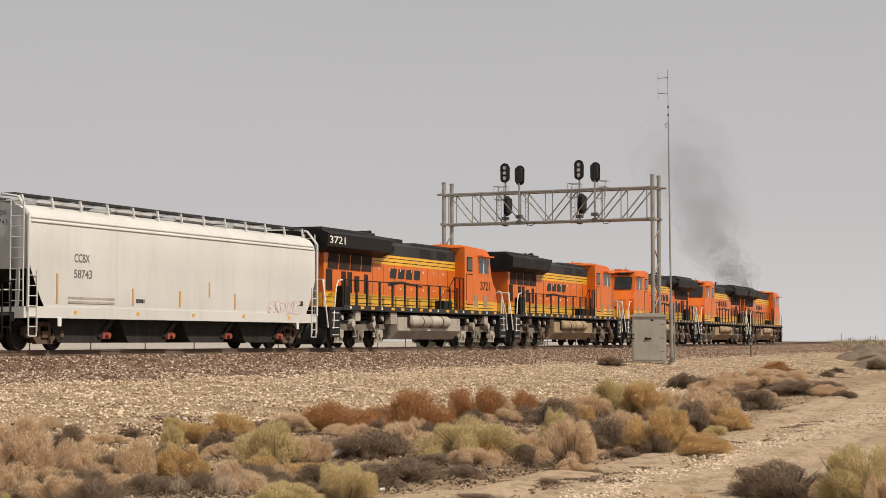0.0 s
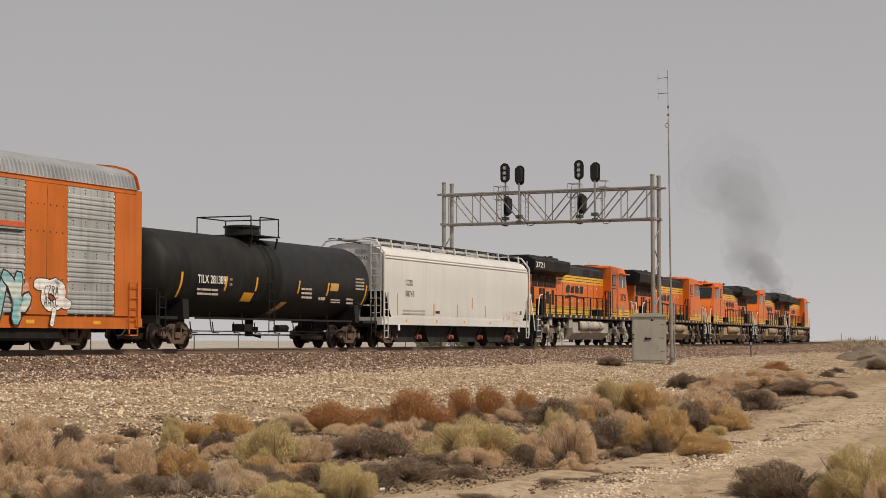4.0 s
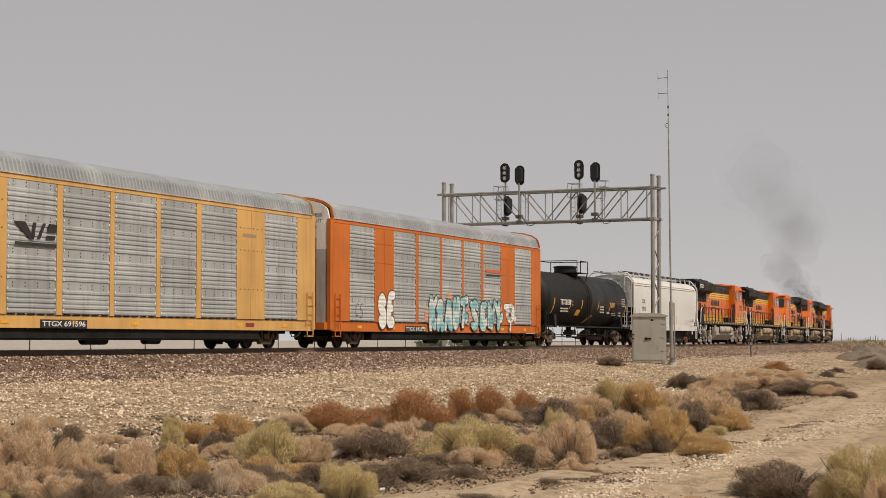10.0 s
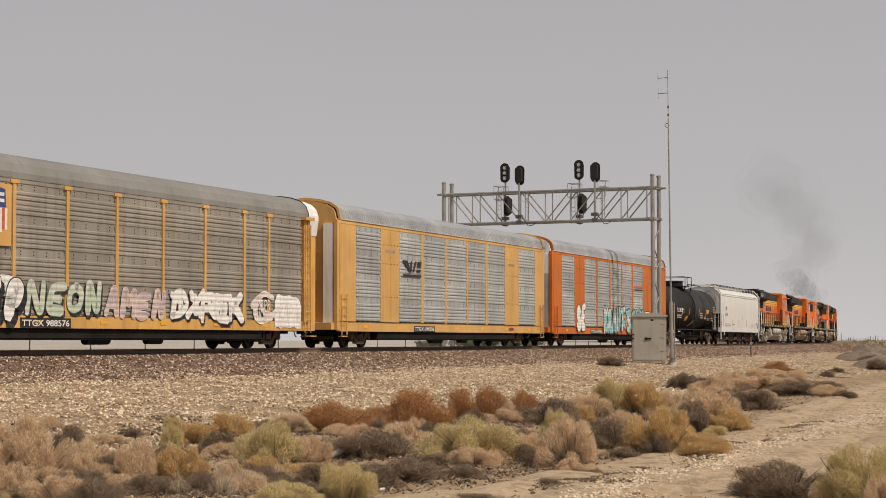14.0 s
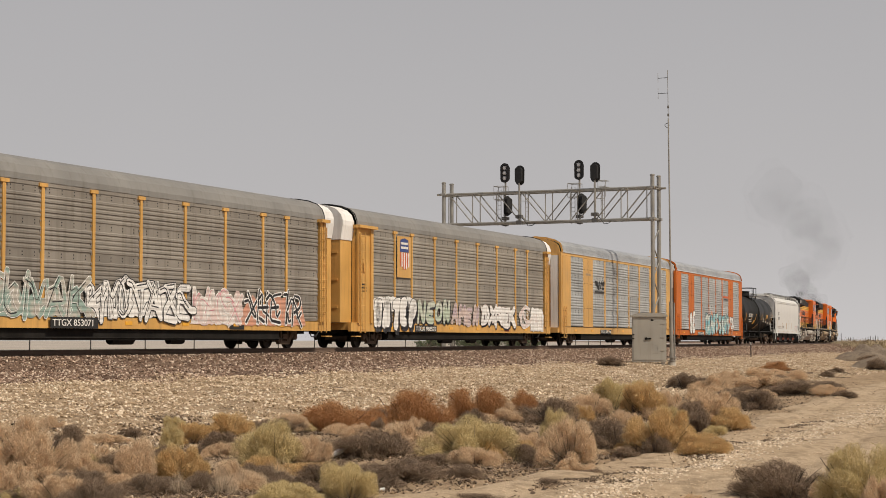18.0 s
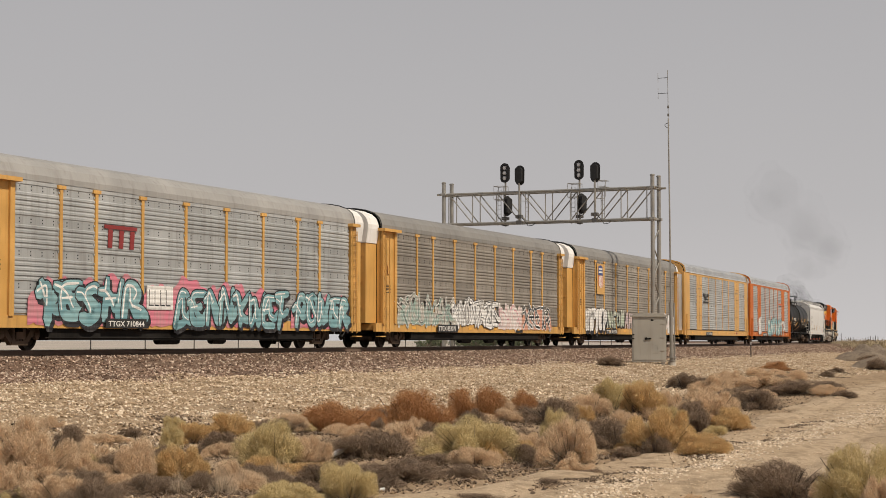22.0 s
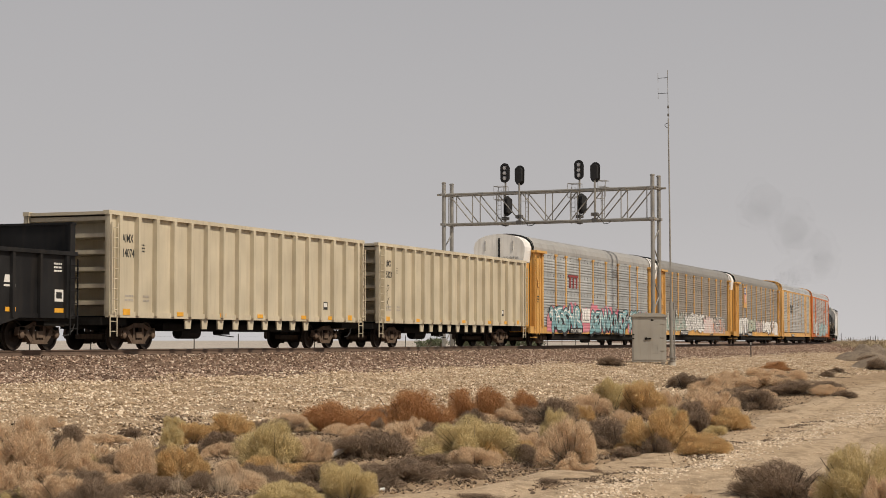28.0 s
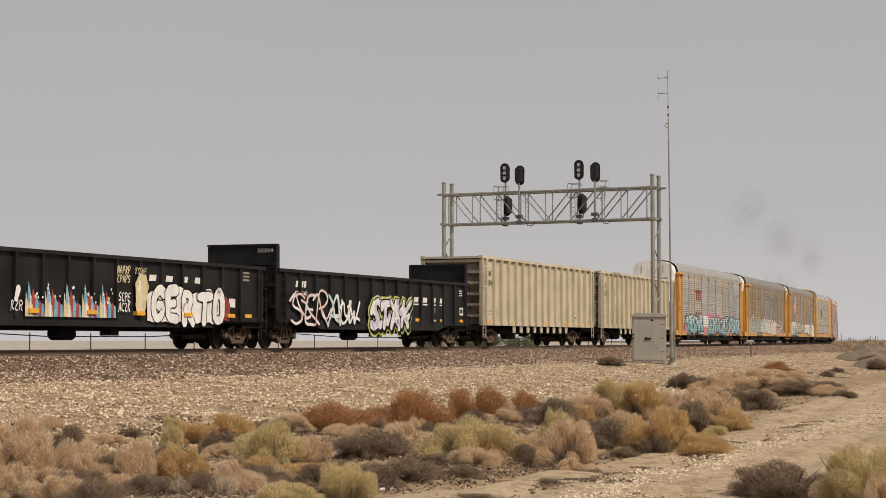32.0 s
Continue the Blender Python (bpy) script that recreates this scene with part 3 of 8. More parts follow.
def build_gantry():
    """Two legs of paired poles and a box truss across the tracks."""
    R, L = Vector((12.70, 111.0)), Vector((0.3, 116.9))
    ax = (L - R).normalized()
    nx = Vector((-ax.y, ax.x))                      # across the truss; points to the camera's side when negative
    if nx.y > 0:
        nx = -nx
    span = (L - R).length
    ang = math.degrees(math.atan2(-ax.y, -ax.x))
    # local x runs from the far leg to the near leg, local -y to the camera
    gantry = thing("signal_gantry", "grey galvanised steel signal gantry spanning the railway", "signal gantry", at=pose(L.x, L.y, 0, 0, 0, ang))
    W = 1.15
    zb, zt, top = 8.98, 10.85, 11.55
    for x, lab in ((0.0, "far leg"), (span, "near leg")):
        g0 = ground_z(*(L if x == 0 else R), False)
        leg = part("leg", G().tube((x, -W / 2, g0 - 0.2), (x, -W / 2, top), 0.122, 16), M_GALVPOLE, gantry, "thick round galvanised pole", True)
        part("pole", G().tube((x, W / 2, g0 - 0.2), (x, W / 2, top), 0.122, 16), M_GALVPOLE, gantry, "", True)
        for y in (-W / 2, W / 2):
            part("pole_cap", G().lathe([(top, 0.145), (top + 0.05, 0.145), (top + 0.09, 0.08)], 14, "z", (x, y, 0)), M_GALVPOLE, leg)
        z, k = g0 + 0.6, 1
        while z < zb - 0.6:
            part("lattice", G().tube((x, -k * W / 2, z), (x, k * W / 2, z + 0.95), 0.040), M_GALVPOLE, leg, "", True)
            z += 1.0
            k = -k
        for zz in (zb, zt):
            part("clamp", G().box(x - 0.17, x + 0.17, -W / 2 - 0.16, -W / 2 + 0.16, zz - 0.07, zz + 0.07).box(x - 0.17, x + 0.17, W / 2 - 0.16, W / 2 + 0.16, zz - 0.07, zz + 0.07).box(x - 0.06, x + 0.06, -W / 2, W / 2, zz - 0.06, zz + 0.06), M_GALVPOLE, leg)
    for y in (-W / 2, W / 2):
        for z in (zb, zt):
            part("chord", G().tube((-0.45 if z == zt else 0.0, y, z), (span + 0.45 if z == zt else span, y, z), 0.068, 10), M_GALVPOLE, gantry, "horizontal truss chord", True)
        n = 8
        for i in range(n + 1):
            x = 0.35 + (span - 0.7) * i / n
            part("truss_post", G().tube((x, y, zb), (x, y, zt), 0.032, 6), M_GALVPOLE, gantry)
            if i < n:
                x1 = 0.35 + (span - 0.7) * (i + 1) / n
                up = i < n / 2
                part("diagonal", G().tube((x, y, zt if up else zb), (x1, y, zb if up else zt), 0.038, 6), M_GALVPOLE, gantry)
    for i in range(9):
        x = 0.35 + (span - 0.7) * i / 8
        for z in (zb, zt):
            part("cross_tie", G().tube((x, -W / 2, z), (x, W / 2, z), 0.03, 6), M_GALVPOLE, gantry)
    # signal masts: one pair over each track, one looking each way
    for cx in (span * 0.262, span * 0.622):
        for dx, y, face, z in ((0.06, W / 2 + 0.12, -1, 12.17), (1.58, -W / 2 - 0.12, 1, 11.87)):
            x = cx + dx
            mast = part("signal_mast", G().tube((x, y, zb - 0.15), (x, y, z - 0.4), 0.06, 10), M_GALVPOLE, gantry, "", True)
            part("mast_bracket", G().box(x - 0.16, x + 0.16, y - 0.12, y + 0.12, zb - 0.12, zb + 0.1).box(x - 0.2, x - 0.03, y - 0.14, y + 0.14, zb + 0.24, zb + 0.44).box(x + 0.03, x + 0.2, y - 0.14, y + 0.14, zb + 0.24, zb + 0.44), M_POLEBOX, mast)
            signal_head("signal_head", pose(x, y + face * 0.12, z) @ Matrix.Scale(0.9, 4), face, gantry)
            if face < 0:
                signal_head("signal_head", pose(x + 0.24, y - 0.3, 10.08, 0, 0, 62) @ Matrix.Diagonal((0.82, 0.75, 0.92, 1)), 1, gantry)
                # ladder and working cage behind the mast
                lad = G()
                for lx in (x - 0.52, x - 0.30):
                    lad.tube((lx, y, zb - 0.1), (lx, y, zt + 0.3), 0.02, 5)
                for r in range(8):
                    lad.tube((x - 0.52, y, zb + 0.1 + r * 0.27), (x - 0.30, y, zb + 0.1 + r * 0.27), 0.014, 5)
                part("ladder", lad, M_GALVPOLE, gantry)
                for zz in (zt - 0.35, zt + 0.48):
                    part("cage_rail", G().path([(x - 0.62, y - 0.4, zz), (x + 0.05, y - 0.4, zz), (x + 0.05, y + 0.3, zz), (x - 0.62, y + 0.3, zz), (x - 0.62, y - 0.4, zz)], 0.02, 5), M_GALVPOLE, gantry)
                for px, py in ((x - 0.62, y - 0.4), (x + 0.05, y - 0.4), (x + 0.05, y + 0.3), (x - 0.62, y + 0.3)):
                    part("cage_post", G().tube((px, py, zt - 0.35), (px, py, zt + 0.48), 0.018, 5), M_GALVPOLE, gantry)
            else:
                cab_pts = [(x + 0.06, y, zb + 0.4), (x + 0.35, y - 0.05, zb + 0.1), (x + 0.6, y, zb - 0.25), (x + 0.85, y + 0.1, zb - 0.2), (x + 1.0, y + 0.3, zb)]
                part("hanging_cable", G().path(cab_pts, 0.025), M_SIGNAL, gantry, "black hanging cable")
                lad = G()
                for lx in (x + 0.36, x + 0.58):
                    lad.tube((lx, -W / 2, zb), (lx, -W / 2, zt + (0.2 if cx > span / 2 else 0.0)), 0.02, 5)
                for r in range(7):
                    lad.tube((x + 0.36, -W / 2, zb + 0.1 + r * 0.27), (x + 0.58, -W / 2, zb + 0.1 + r * 0.27), 0.014, 5)
                part("ladder", lad, M_GALVPOLE, gantry)
                part("ladder_arm", G().tube((x - 0.05, y, zt - 0.55), (x + 0.62, -W / 2, zt - 0.6), 0.022, 5), M_GALVPOLE, gantry)
                if cx > span / 2:
                    for zz in (zt + 0.12, zt + 0.5):
                        part("cage_rail", G().path([(x + 0.2, y, zz), (x + 0.68, y, zz), (x + 0.68, y + 0.6, zz), (x + 0.2, y + 0.6, zz), (x + 0.2, y, zz)], 0.018, 5), M_GALVPOLE, gantry)
                    for px in (x + 0.2, x + 0.68):
                        part("cage_post", G().tube((px, y, zt - 0.5), (px, y, zt + 0.5), 0.018, 5), M_GALVPOLE, gantry)


# ---------------------------------------------------------------- cabinet and aerial mast


def build_cabinet():
    x, y = 9.46, 85.7
    z = ground_z(x, y) - 0.02
    cab = thing("signal_cabinet", "grey metal signal equipment cabinet standing on the gravel", "cabinet", at=pose(x, y, z, 0, 0, -6) @ Matrix.Scale(1.07, 4))
    b = 0.09
    g = G().box(-0.72, 0.72, -0.45, 0.45, b, 2.02)
    part("body", g, M_CAB, cab, "dusty grey aluminium case")
    roof = [(-0.80, 2.02), (0.80, 2.02), (0.80, 2.07), (0.45, 2.17), (-0.45, 2.17), (-0.80, 2.07)]
    part("roof", G().prism(roof, -0.53, 0.53), M_CAB, cab)
    part("front_door", G().box(-0.66, 0.66, -0.475, -0.452, b + 0.08, 1.96), M_CAB, cab)
    part("door_handle", G().box(-0.06, 0.10, -0.52, -0.475, 1.05, 1.11).tube((-0.12, -0.478, 1.08), (-0.12, -0.52, 1.08), 0.06, 10), M_UNDER, cab, "dark door handle")
    for zz in (0.55, 1.12, 1.7):
        part("hinge", G().box(0.50, 0.66, -0.492, -0.476, zz, zz + 0.05), M_CAB, cab)
    for i in range(3):
        part("louvre", G().box(0.18 + i * 0.09, 0.21 + i * 0.09, -0.486, -0.476, 0.45, 0.85), M_CAB, cab)
    for zz in (1.05, 1.22):
        part("bolt_plate", G().box(-0.70, -0.62, -0.486, -0.453, zz, zz + 0.06), M_UNDER, cab)
    part("label_plate", G().box(0.08, 0.2, -0.482, -0.476, 1.84, 1.9), M_UNDER, cab)
    part("side_panel", G().box(0.722, 0.74, -0.36, 0.36, b + 0.1, 1.9), M_CAB, cab)
    for px in (-0.6, 0.6):
        part("foot", G().box(px - 0.08, px + 0.08, -0.4, 0.4, -0.05, b), M_CONCRETE, cab)
    # tall aerial mast
    mx, my = 10.46, 85.3
    mz = ground_z(mx, my)
    mast = thing("aerial_mast", "tall slim galvanised radio mast with dipole aerials", "radio mast", at=pose(mx, my, mz, 0, -0.5, 0) @ Matrix.Scale(1.067, 4))
    part("base", G().lathe([(-0.1, 0.16), (0.16, 0.16), (0.2, 0.12)], 14, "z"), M_CONCRETE, mast)
    part("flange", G().lathe([(0.2, 0.2), (0.24, 0.2)], 12, "z").lathe([(0.34, 0.2), (0.38, 0.2)], 12, "z"), M_GALVPOLE, mast)
    part("lower_tube", G().tube((0, 0, 0.2), (0, 0, 2.75), 0.085, 12, 0.08), M_GALVPOLE, mast, "", True)
    part("conduit", G().tube((0.13, 0, 0.25), (0.13, 0, 2.7), 0.03, 8), M_GALVPOLE, mast)
    part("upper_tube", G().tube((0, 0, 2.7), (0, 0, 10.6), 0.042, 10, 0.028), M_GALVPOLE, mast, "", True)
    part("cable_loop", G().path([(-0.06 + 0.09 * math.cos(a), 0, 10.35 + 0.09 * math.sin(a)) for a in np.linspace(0, 6.28, 13)], 0.012, 5), M_SIGNAL, mast)
    part("aerial_rod", G().tube((0, 0, 10.6), (0, 0, 12.75), 0.014, 6), M_GALVPOLE, mast)
    for zz in (10.75, 11.1):
        part("clamp", G().box(-0.038, 0.038, -0.038, 0.038, zz, zz + 0.10), M_POLEBOX, mast)
    for zz in (11.75, 12.42):
        d = part("dipole", G().tube((0, 0, zz), (-0.42, 0, zz - 0.03), 0.013, 6), M_UNDER, mast, "thin dipole aerial")
        part("dipole_rod", G().tube((-0.42, 0, zz - 0.25), (-0.42, 0, zz + 0.2), 0.009, 5), M_GALVPOLE, d)


build_gantry()
build_cabinet()

# ---------------------------------------------------------------- bogies
# Cars: x forward along the track, -y to the near side, z up from the rail head.


def wheelset_mesh(r):
    g = G().tube((0, -0.95, 0), (0, 0.95, 0), 0.075, 10)
    for s in (-1, 1):
        a = 0.7175
        g.lathe([(s * (a - 0.03), 0.13), (s * (a - 0.02), r - 0.09), (s * (a - 0.035), r + 0.027), (s * (a - 0.005), r + 0.025), (s * (a + 0.012), r),
                 (s * (a + 0.10), r - 0.005), (s * (a + 0.10), r - 0.075), (s * (a + 0.055), r - 0.085), (s * (a + 0.045), 0.2), (s * (a + 0.10), 0.15), (s * (a + 0.10), 0.06)], 28, "y")
    return g


def side_frame_mesh():
    g = G()
    y0, y1 = -0.07, 0.07
    g.prism([(-0.98, 0.12), (-0.98, 0.22), (-0.55, 0.30), (-0.3, 0.40), (0.3, 0.40), (0.55, 0.30), (0.98, 0.22), (0.98, 0.12), (0.55, 0.18), (0.3, 0.26), (-0.3, 0.26), (-0.55, 0.18)], y0, y1)
    g.prism([(-0.62, 0.22), (-0.78, 0.10), (-0.40, -0.25), (-0.28, -0.17)], y0, y1)
    g.prism([(0.62, 0.22), (0.28, -0.17), (0.40, -0.25), (0.78, 0.10)], y0, y1)
    g.prism([(-0.42, -0.27), (0.42, -0.27), (0.36, -0.15), (-0.36, -0.15)], y0 - 0.02, y1 + 0.02)
    for s in (-1, 1):
        g.box(s * 0.27 - 0.06, s * 0.27 + 0.06, y0, y1, -0.2, 0.3)
        g.prism([(s * 1.05, 0.12), (s * 1.02, 0.24), (s * 0.70, 0.24), (s * 0.68, -0.02), (s * 0.74, 0.0), (s * 0.76, 0.1), (s * 1.0, 0.1), (s * 1.02, -0.02), (s * 1.07, 0.0)], y0, y1)
    return g


BOGIE = {}


def bogie_meshes(r):
    if r not in BOGIE:
        bol = G().box(-0.17, 0.17, -1.12, 1.12, r - 0.08, r + 0.12).lathe([(r + 0.12, 0.33), (r + 0.2, 0.33)], 16, "z")
        bol.box(-0.75, 0.75, -0.62, -0.55, r - 0.1, r - 0.02).box(-0.75, 0.75, 0.55, 0.62, r - 0.1, r - 0.02)
        bol.bar((-0.5, 0.3, 0.22), (0.5, 0.3, r), 0.06, 0.06)
        bol.box(-0.48, 0.48, -0.62, 0.62, 0.24, r - 0.08).box(-1.25, -0.5, -0.5, 0.5, r - 0.12, r + 0.05).box(0.5, 1.25, -0.5, 0.5, r - 0.12, r + 0.05)
        spr = G()
        for dx in (-0.14, 0, 0.14):
            for k in range(6):
                spr.lathe([(k * 0.036, 0.055), (k * 0.036 + 0.016, 0.066), (k * 0.036 + 0.03, 0.055)], 8, "z", (dx, 0, 0))
        cap = G().lathe([(0.0, 0.11), (-0.1, 0.105), (-0.13, 0.07), (-0.14, 0.02)], 12, "y")
        cap.prism([(-0.12, 0.08), (0.12, 0.08), (0.1, 0.14), (-0.1, 0.14)], -0.1, 0.05)
        BOGIE[r] = (bol.mesh("bogie", M_TRUCK), side_frame_mesh().mesh("side_frame", M_TRUCK), wheelset_mesh(r).mesh("wheelset", M_WHEEL, True),
                    spr.mesh("spring", M_TRUCK), cap.mesh("axle_cap", M_TRUCK, True))
    return BOGIE[r]


WHEELS = []        # (object, local place, radius, sense)


def bogie(car, x, r=0.42, sense=1):
    bol, side, ws, spr, cap = bogie_meshes(r)
    b = part("bogie", bol, None, car, "rust-brown cast steel bogie", at=(x, 0, 0))
    for y in (-1.02, 1.02):
        part("side_frame", side, None, b, at=(0, y, r))
        part("spring", spr, None, b, at=(0, y, r - 0.15))
        for dx in (-0.89, 0.89):
            part("axle_cap", cap, None, b, at=pose(dx, y, r, 0, 0, 0 if y < 0 else 180))
    for dx in (-0.89, 0.89):
        w = part("wheelset", ws, None, b, "worn steel wheels on their axle", at=(dx, 0, r))
        WHEELS.append((w, (dx, 0, r), r, sense))


def ladder(car, x, y, z0, z1, w, rungs, material, face="y", name="ladder"):
    g = G()
    def at(u, z, o=0.0):
        return (x + u, y + o, z) if face == "y" else (x + o, y + u, z)
    for u in (-w / 2, w / 2):
        g.bar(at(u, z0), at(u, z1), 0.035, 0.035)
    for i in range(rungs):
        z = z0 + (z1 - z0) * (i + 0.5) / rungs
        g.tube(at(-w / 2, z), at(w / 2, z), 0.016, 5)
    return part(name, g, material, car)


def couplers(car, half, material=None):
    for s in (-1, 1):
        g = G().box(min(s * (half - 0.5), s * (half + 0.25)), max(s * (half - 0.5), s * (half + 0.25)), -0.1, 0.1, 0.78, 0.98)
        g.prism([(s * (half + 0.25), -0.12), (s * (half + 0.5), -0.17), (s * (half + 0.52), 0.02), (s * (half + 0.42), 0.16), (s * (half + 0.25), 0.14)], 0.74, 1.0, "z")
        c = part("coupler", g, M_TRUCK, car)
        hose = [(s * (half - 0.05), -0.32, 0.86), (s * (half + 0.12), -0.34, 0.62), (s * (half + 0.3), -0.3, 0.46), (s * (half + 0.5), -0.24, 0.44)]
        part("air_hose", G().path(hose, 0.022), M_SIGNAL, c, "black air hose")


# ---------------------------------------------------------------- spray paint


# Shapes of spray signs as strokes on a cell of 100 by 100.
SIGNS = {
    "K": "12 100 14 0|88 100 20 46 50 44 92 0", "R": "14 0 12 100 62 98 80 78 62 54 22 48|40 48 90 0", "A": "4 0 42 100 58 100 92 0|24 34 76 34",
    "U": "12 100 14 22 38 0 66 4 84 26 88 100", "E": "88 98 16 96 12 50 16 4 90 2|14 52 70 52", "S": "88 86 56 100 18 88 16 62 78 40 84 14 46 0 8 12",
    "W": "2 100 18 0 34 4 50 72 66 4 80 0 98 100", "I": "48 100 52 0", "N": "12 0 14 100 30 98 72 4 86 4 88 100", "T": "0 92 100 100|50 94 48 0",
    "O": "50 100 14 84 10 20 44 0 86 14 90 80 50 100", "H": "14 100 12 0|86 100 88 0|14 50 86 52", "M": "6 0 12 100 26 98 50 34 74 98 88 100 94 0",
    "G": "88 84 50 100 14 76 12 22 44 0 84 12 86 46 56 46", "C": "88 88 48 100 14 72 12 26 46 0 88 12", "Y": "4 100 48 48 96 100|50 50 48 0",
    "X": "6 100 92 0|94 100 8 0", "D": "14 0 12 100 62 94 90 52 60 4 14 0", "P": "14 0 12 100 70 98 86 74 66 48 20 46", "Z": "10 96 88 100 14 6 92 2",
}


def sign(code):
    return [[(float(a) / 100, float(b) / 100) for a, b in zip(s.split()[::2], s.split()[1::2])] for s in SIGNS[code].split("|")]


def rounded(pts, n=2):
    for _ in range(n):
        out = [pts[0]]
        for p, q in zip(pts, pts[1:]):
            out += [(p[0] * 0.8 + q[0] * 0.2, p[1] * 0.8 + q[1] * 0.2), (p[0] * 0.2 + q[0] * 0.8, p[1] * 0.2 + q[1] * 0.8)]
        pts = out + [pts[-1]]
    return pts


def ribbon(g, pts, w, y, seed=0):
    """One painted stroke of width w on the near side, at depth y, swelling and thinning a little."""
    pts = [Vector(p) for p in pts]
    n = len(pts)
    ends = [(pts[0] - pts[1]).normalized(), (pts[-1] - pts[-2]).normalized()]
    rows = [(pts[0] + ends[0] * w * 0.45, ends[0] * -1, 0.55)]
    for i in range(n):
        a, b = pts[max(0, i - 1)], pts[min(n - 1, i + 1)]
        rows.append((pts[i], (b - a).normalized(), 1 + 0.14 * math.sin(i * 5.0 / n + seed)))
    rows.append((pts[-1] + ends[1] * w * 0.45, ends[1], 0.55))
    vs = []
    for c, d, k in rows:
        o = Vector((-d.y, d.x)) * w * 0.5 * k
        vs += [(c.x + o.x, y, c.y + o.y), (c.x - o.x, y, c.y - o.y)]
    g.add(vs, [(2 * i, 2 * i + 1, 2 * i + 3, 2 * i + 2) for i in range(len(rows) - 1)])


def graffiti(car, signs, x0, x1, z0, z1, fill, edge, y, seed, shine=None, drop=None, w=0.34, ew=0.11, lean=0.12, bend=3, wild=0.0):
    """A row of sprayed signs, each one a part: dark edge and thrown shadow below, fill and highlights on top."""
    rnd = random.Random(seed)
    cw = (x1 - x0) / len(signs)
    first = None
    for i, code in enumerate(signs):
        h = (z1 - z0) * rnd.uniform(0.88, 1.0)
        b = z0 + rnd.uniform(0, 0.10) * (z1 - z0)
        dx, wide, tip = rnd.uniform(-0.06, 0.06) * cw, rnd.uniform(0.92, 1.08), rnd.uniform(-0.08, 0.12)
        ys = y - 0.0045 * i
        low, mid, top, hi = G(), G(), G(), G()
        extra = []
        if wild:                     # a hooked flourish across the sign
            e0, e1 = rnd.uniform(0, 0.5), rnd.uniform(0.5, 1.1)
            extra = [[(e0 - 0.3, rnd.uniform(0.5, 1.05)), (e0, rnd.uniform(0.7, 1.0)), (0.5, rnd.uniform(0.2, 0.7)), (e1, rnd.uniform(0.0, 0.3)), (e1 + 0.25, rnd.uniform(0.0, 0.5))]]
        for k, st in enumerate(sign(code) + extra):
            pts = [(x0 + w * 0.45 + i * cw + dx + p[0] * (cw * wide * (1 + wild) - w * 0.8) - 0.5 * wild * cw + (lean + tip) * p[1], b + w * 0.45 + p[1] * (h - w * 0.9)) for p in st]
            pts = rounded([(p[0] + rnd.uniform(-0.04 - 0.08 * wild, 0.04 + 0.08 * wild) * cw, p[1] + rnd.uniform(-0.03 - 0.1 * wild, 0.03 + 0.1 * wild)) for p in pts], bend)
            ww, s = w * rnd.uniform(0.88, 1.12), rnd.uniform(0, 6)
            if drop:
                ribbon(low, [(p[0] + w * 0.30, p[1] - w * 0.34) for p in pts], ww + ew, ys - 0.0003 * k, s)
            ribbon(mid, pts, ww + ew, ys - 0.0012 - 0.0003 * k, s)
            ribbon(top, pts, ww, ys - 0.0024 - 0.0003 * k, s)
            if shine:
                ribbon(hi, [(p[0] - ww * 0.22, p[1] + ww * 0.14) for p in pts[1:max(4, int(len(pts) * rnd.uniform(0.4, 0.8)))]], ww * rnd.uniform(0.12, 0.24), ys - 0.0036 - 0.0003 * k, s + 1)
        one = part("graffiti", top, fill, car, "sprayed graffiti sign")
        part("graffiti_edge", mid, edge, one)
        if drop:
            part("graffiti_shadow", low, drop, one)
        if shine:
            part("graffiti_shine", hi, shine, one)
        first = first or one
    return first


def scrawl(car, x0, x1, z0, z1, m, y, seed, w=0.05, rows=1):
    """Thin hurried signs of a spray can or marker."""
    rnd = random.Random(seed)
    h = (z1 - z0) / rows
    n = max(2, int((x1 - x0) / (h * 0.55)))
    cw = (x1 - x0) / n
    for r in range(rows):
        for i in range(n):
            g = G()
            for k, st in enumerate(sign(rnd.choice("KRAUESNYCPZ"))):
                pts = [(x0 + (i + 0.1 + 0.85 * p[0] + rnd.uniform(-0.08, 0.08)) * cw + 0.15 * cw * p[1], z0 + (r + 0.05 + 0.85 * p[1] + rnd.uniform(-0.06, 0.06)) * h) for p in st]
                ribbon(g, rounded(pts, 2), w, y - 0.0004 * k, seed)
            part("graffiti", g, m, car, "thin sprayed scrawl")


def sprayed_ground(car, x0, x1, z0, z1, m, y, seed, rag=0.2):
    """An uneven sprayed cloud behind a piece."""
    rnd = random.Random(seed)
    n = max(8, int((x1 - x0) / 0.16))
    g = G()
    up_ = [z1 + rag * noise.noise((i * 0.33, seed * 1.7, 0.5)) * 1.8 + rnd.uniform(-0.08, 0.08) * rag - rag * 2.2 * (abs(2 * i / n - 1) ** 8) for i in range(n + 1)]
    g.sheet([[(x0 + (x1 - x0) * i / n + rnd.uniform(-0.05, 0.05), y, max(z0 + 0.05, up_[i])), (x0 + (x1 - x0) * i / n, y, z0 + rnd.uniform(0, 0.08) * (1 + rag))] for i in range(n + 1)])
    return part("graffiti_ground", g, m, car, "uneven sprayed ground behind the signs")


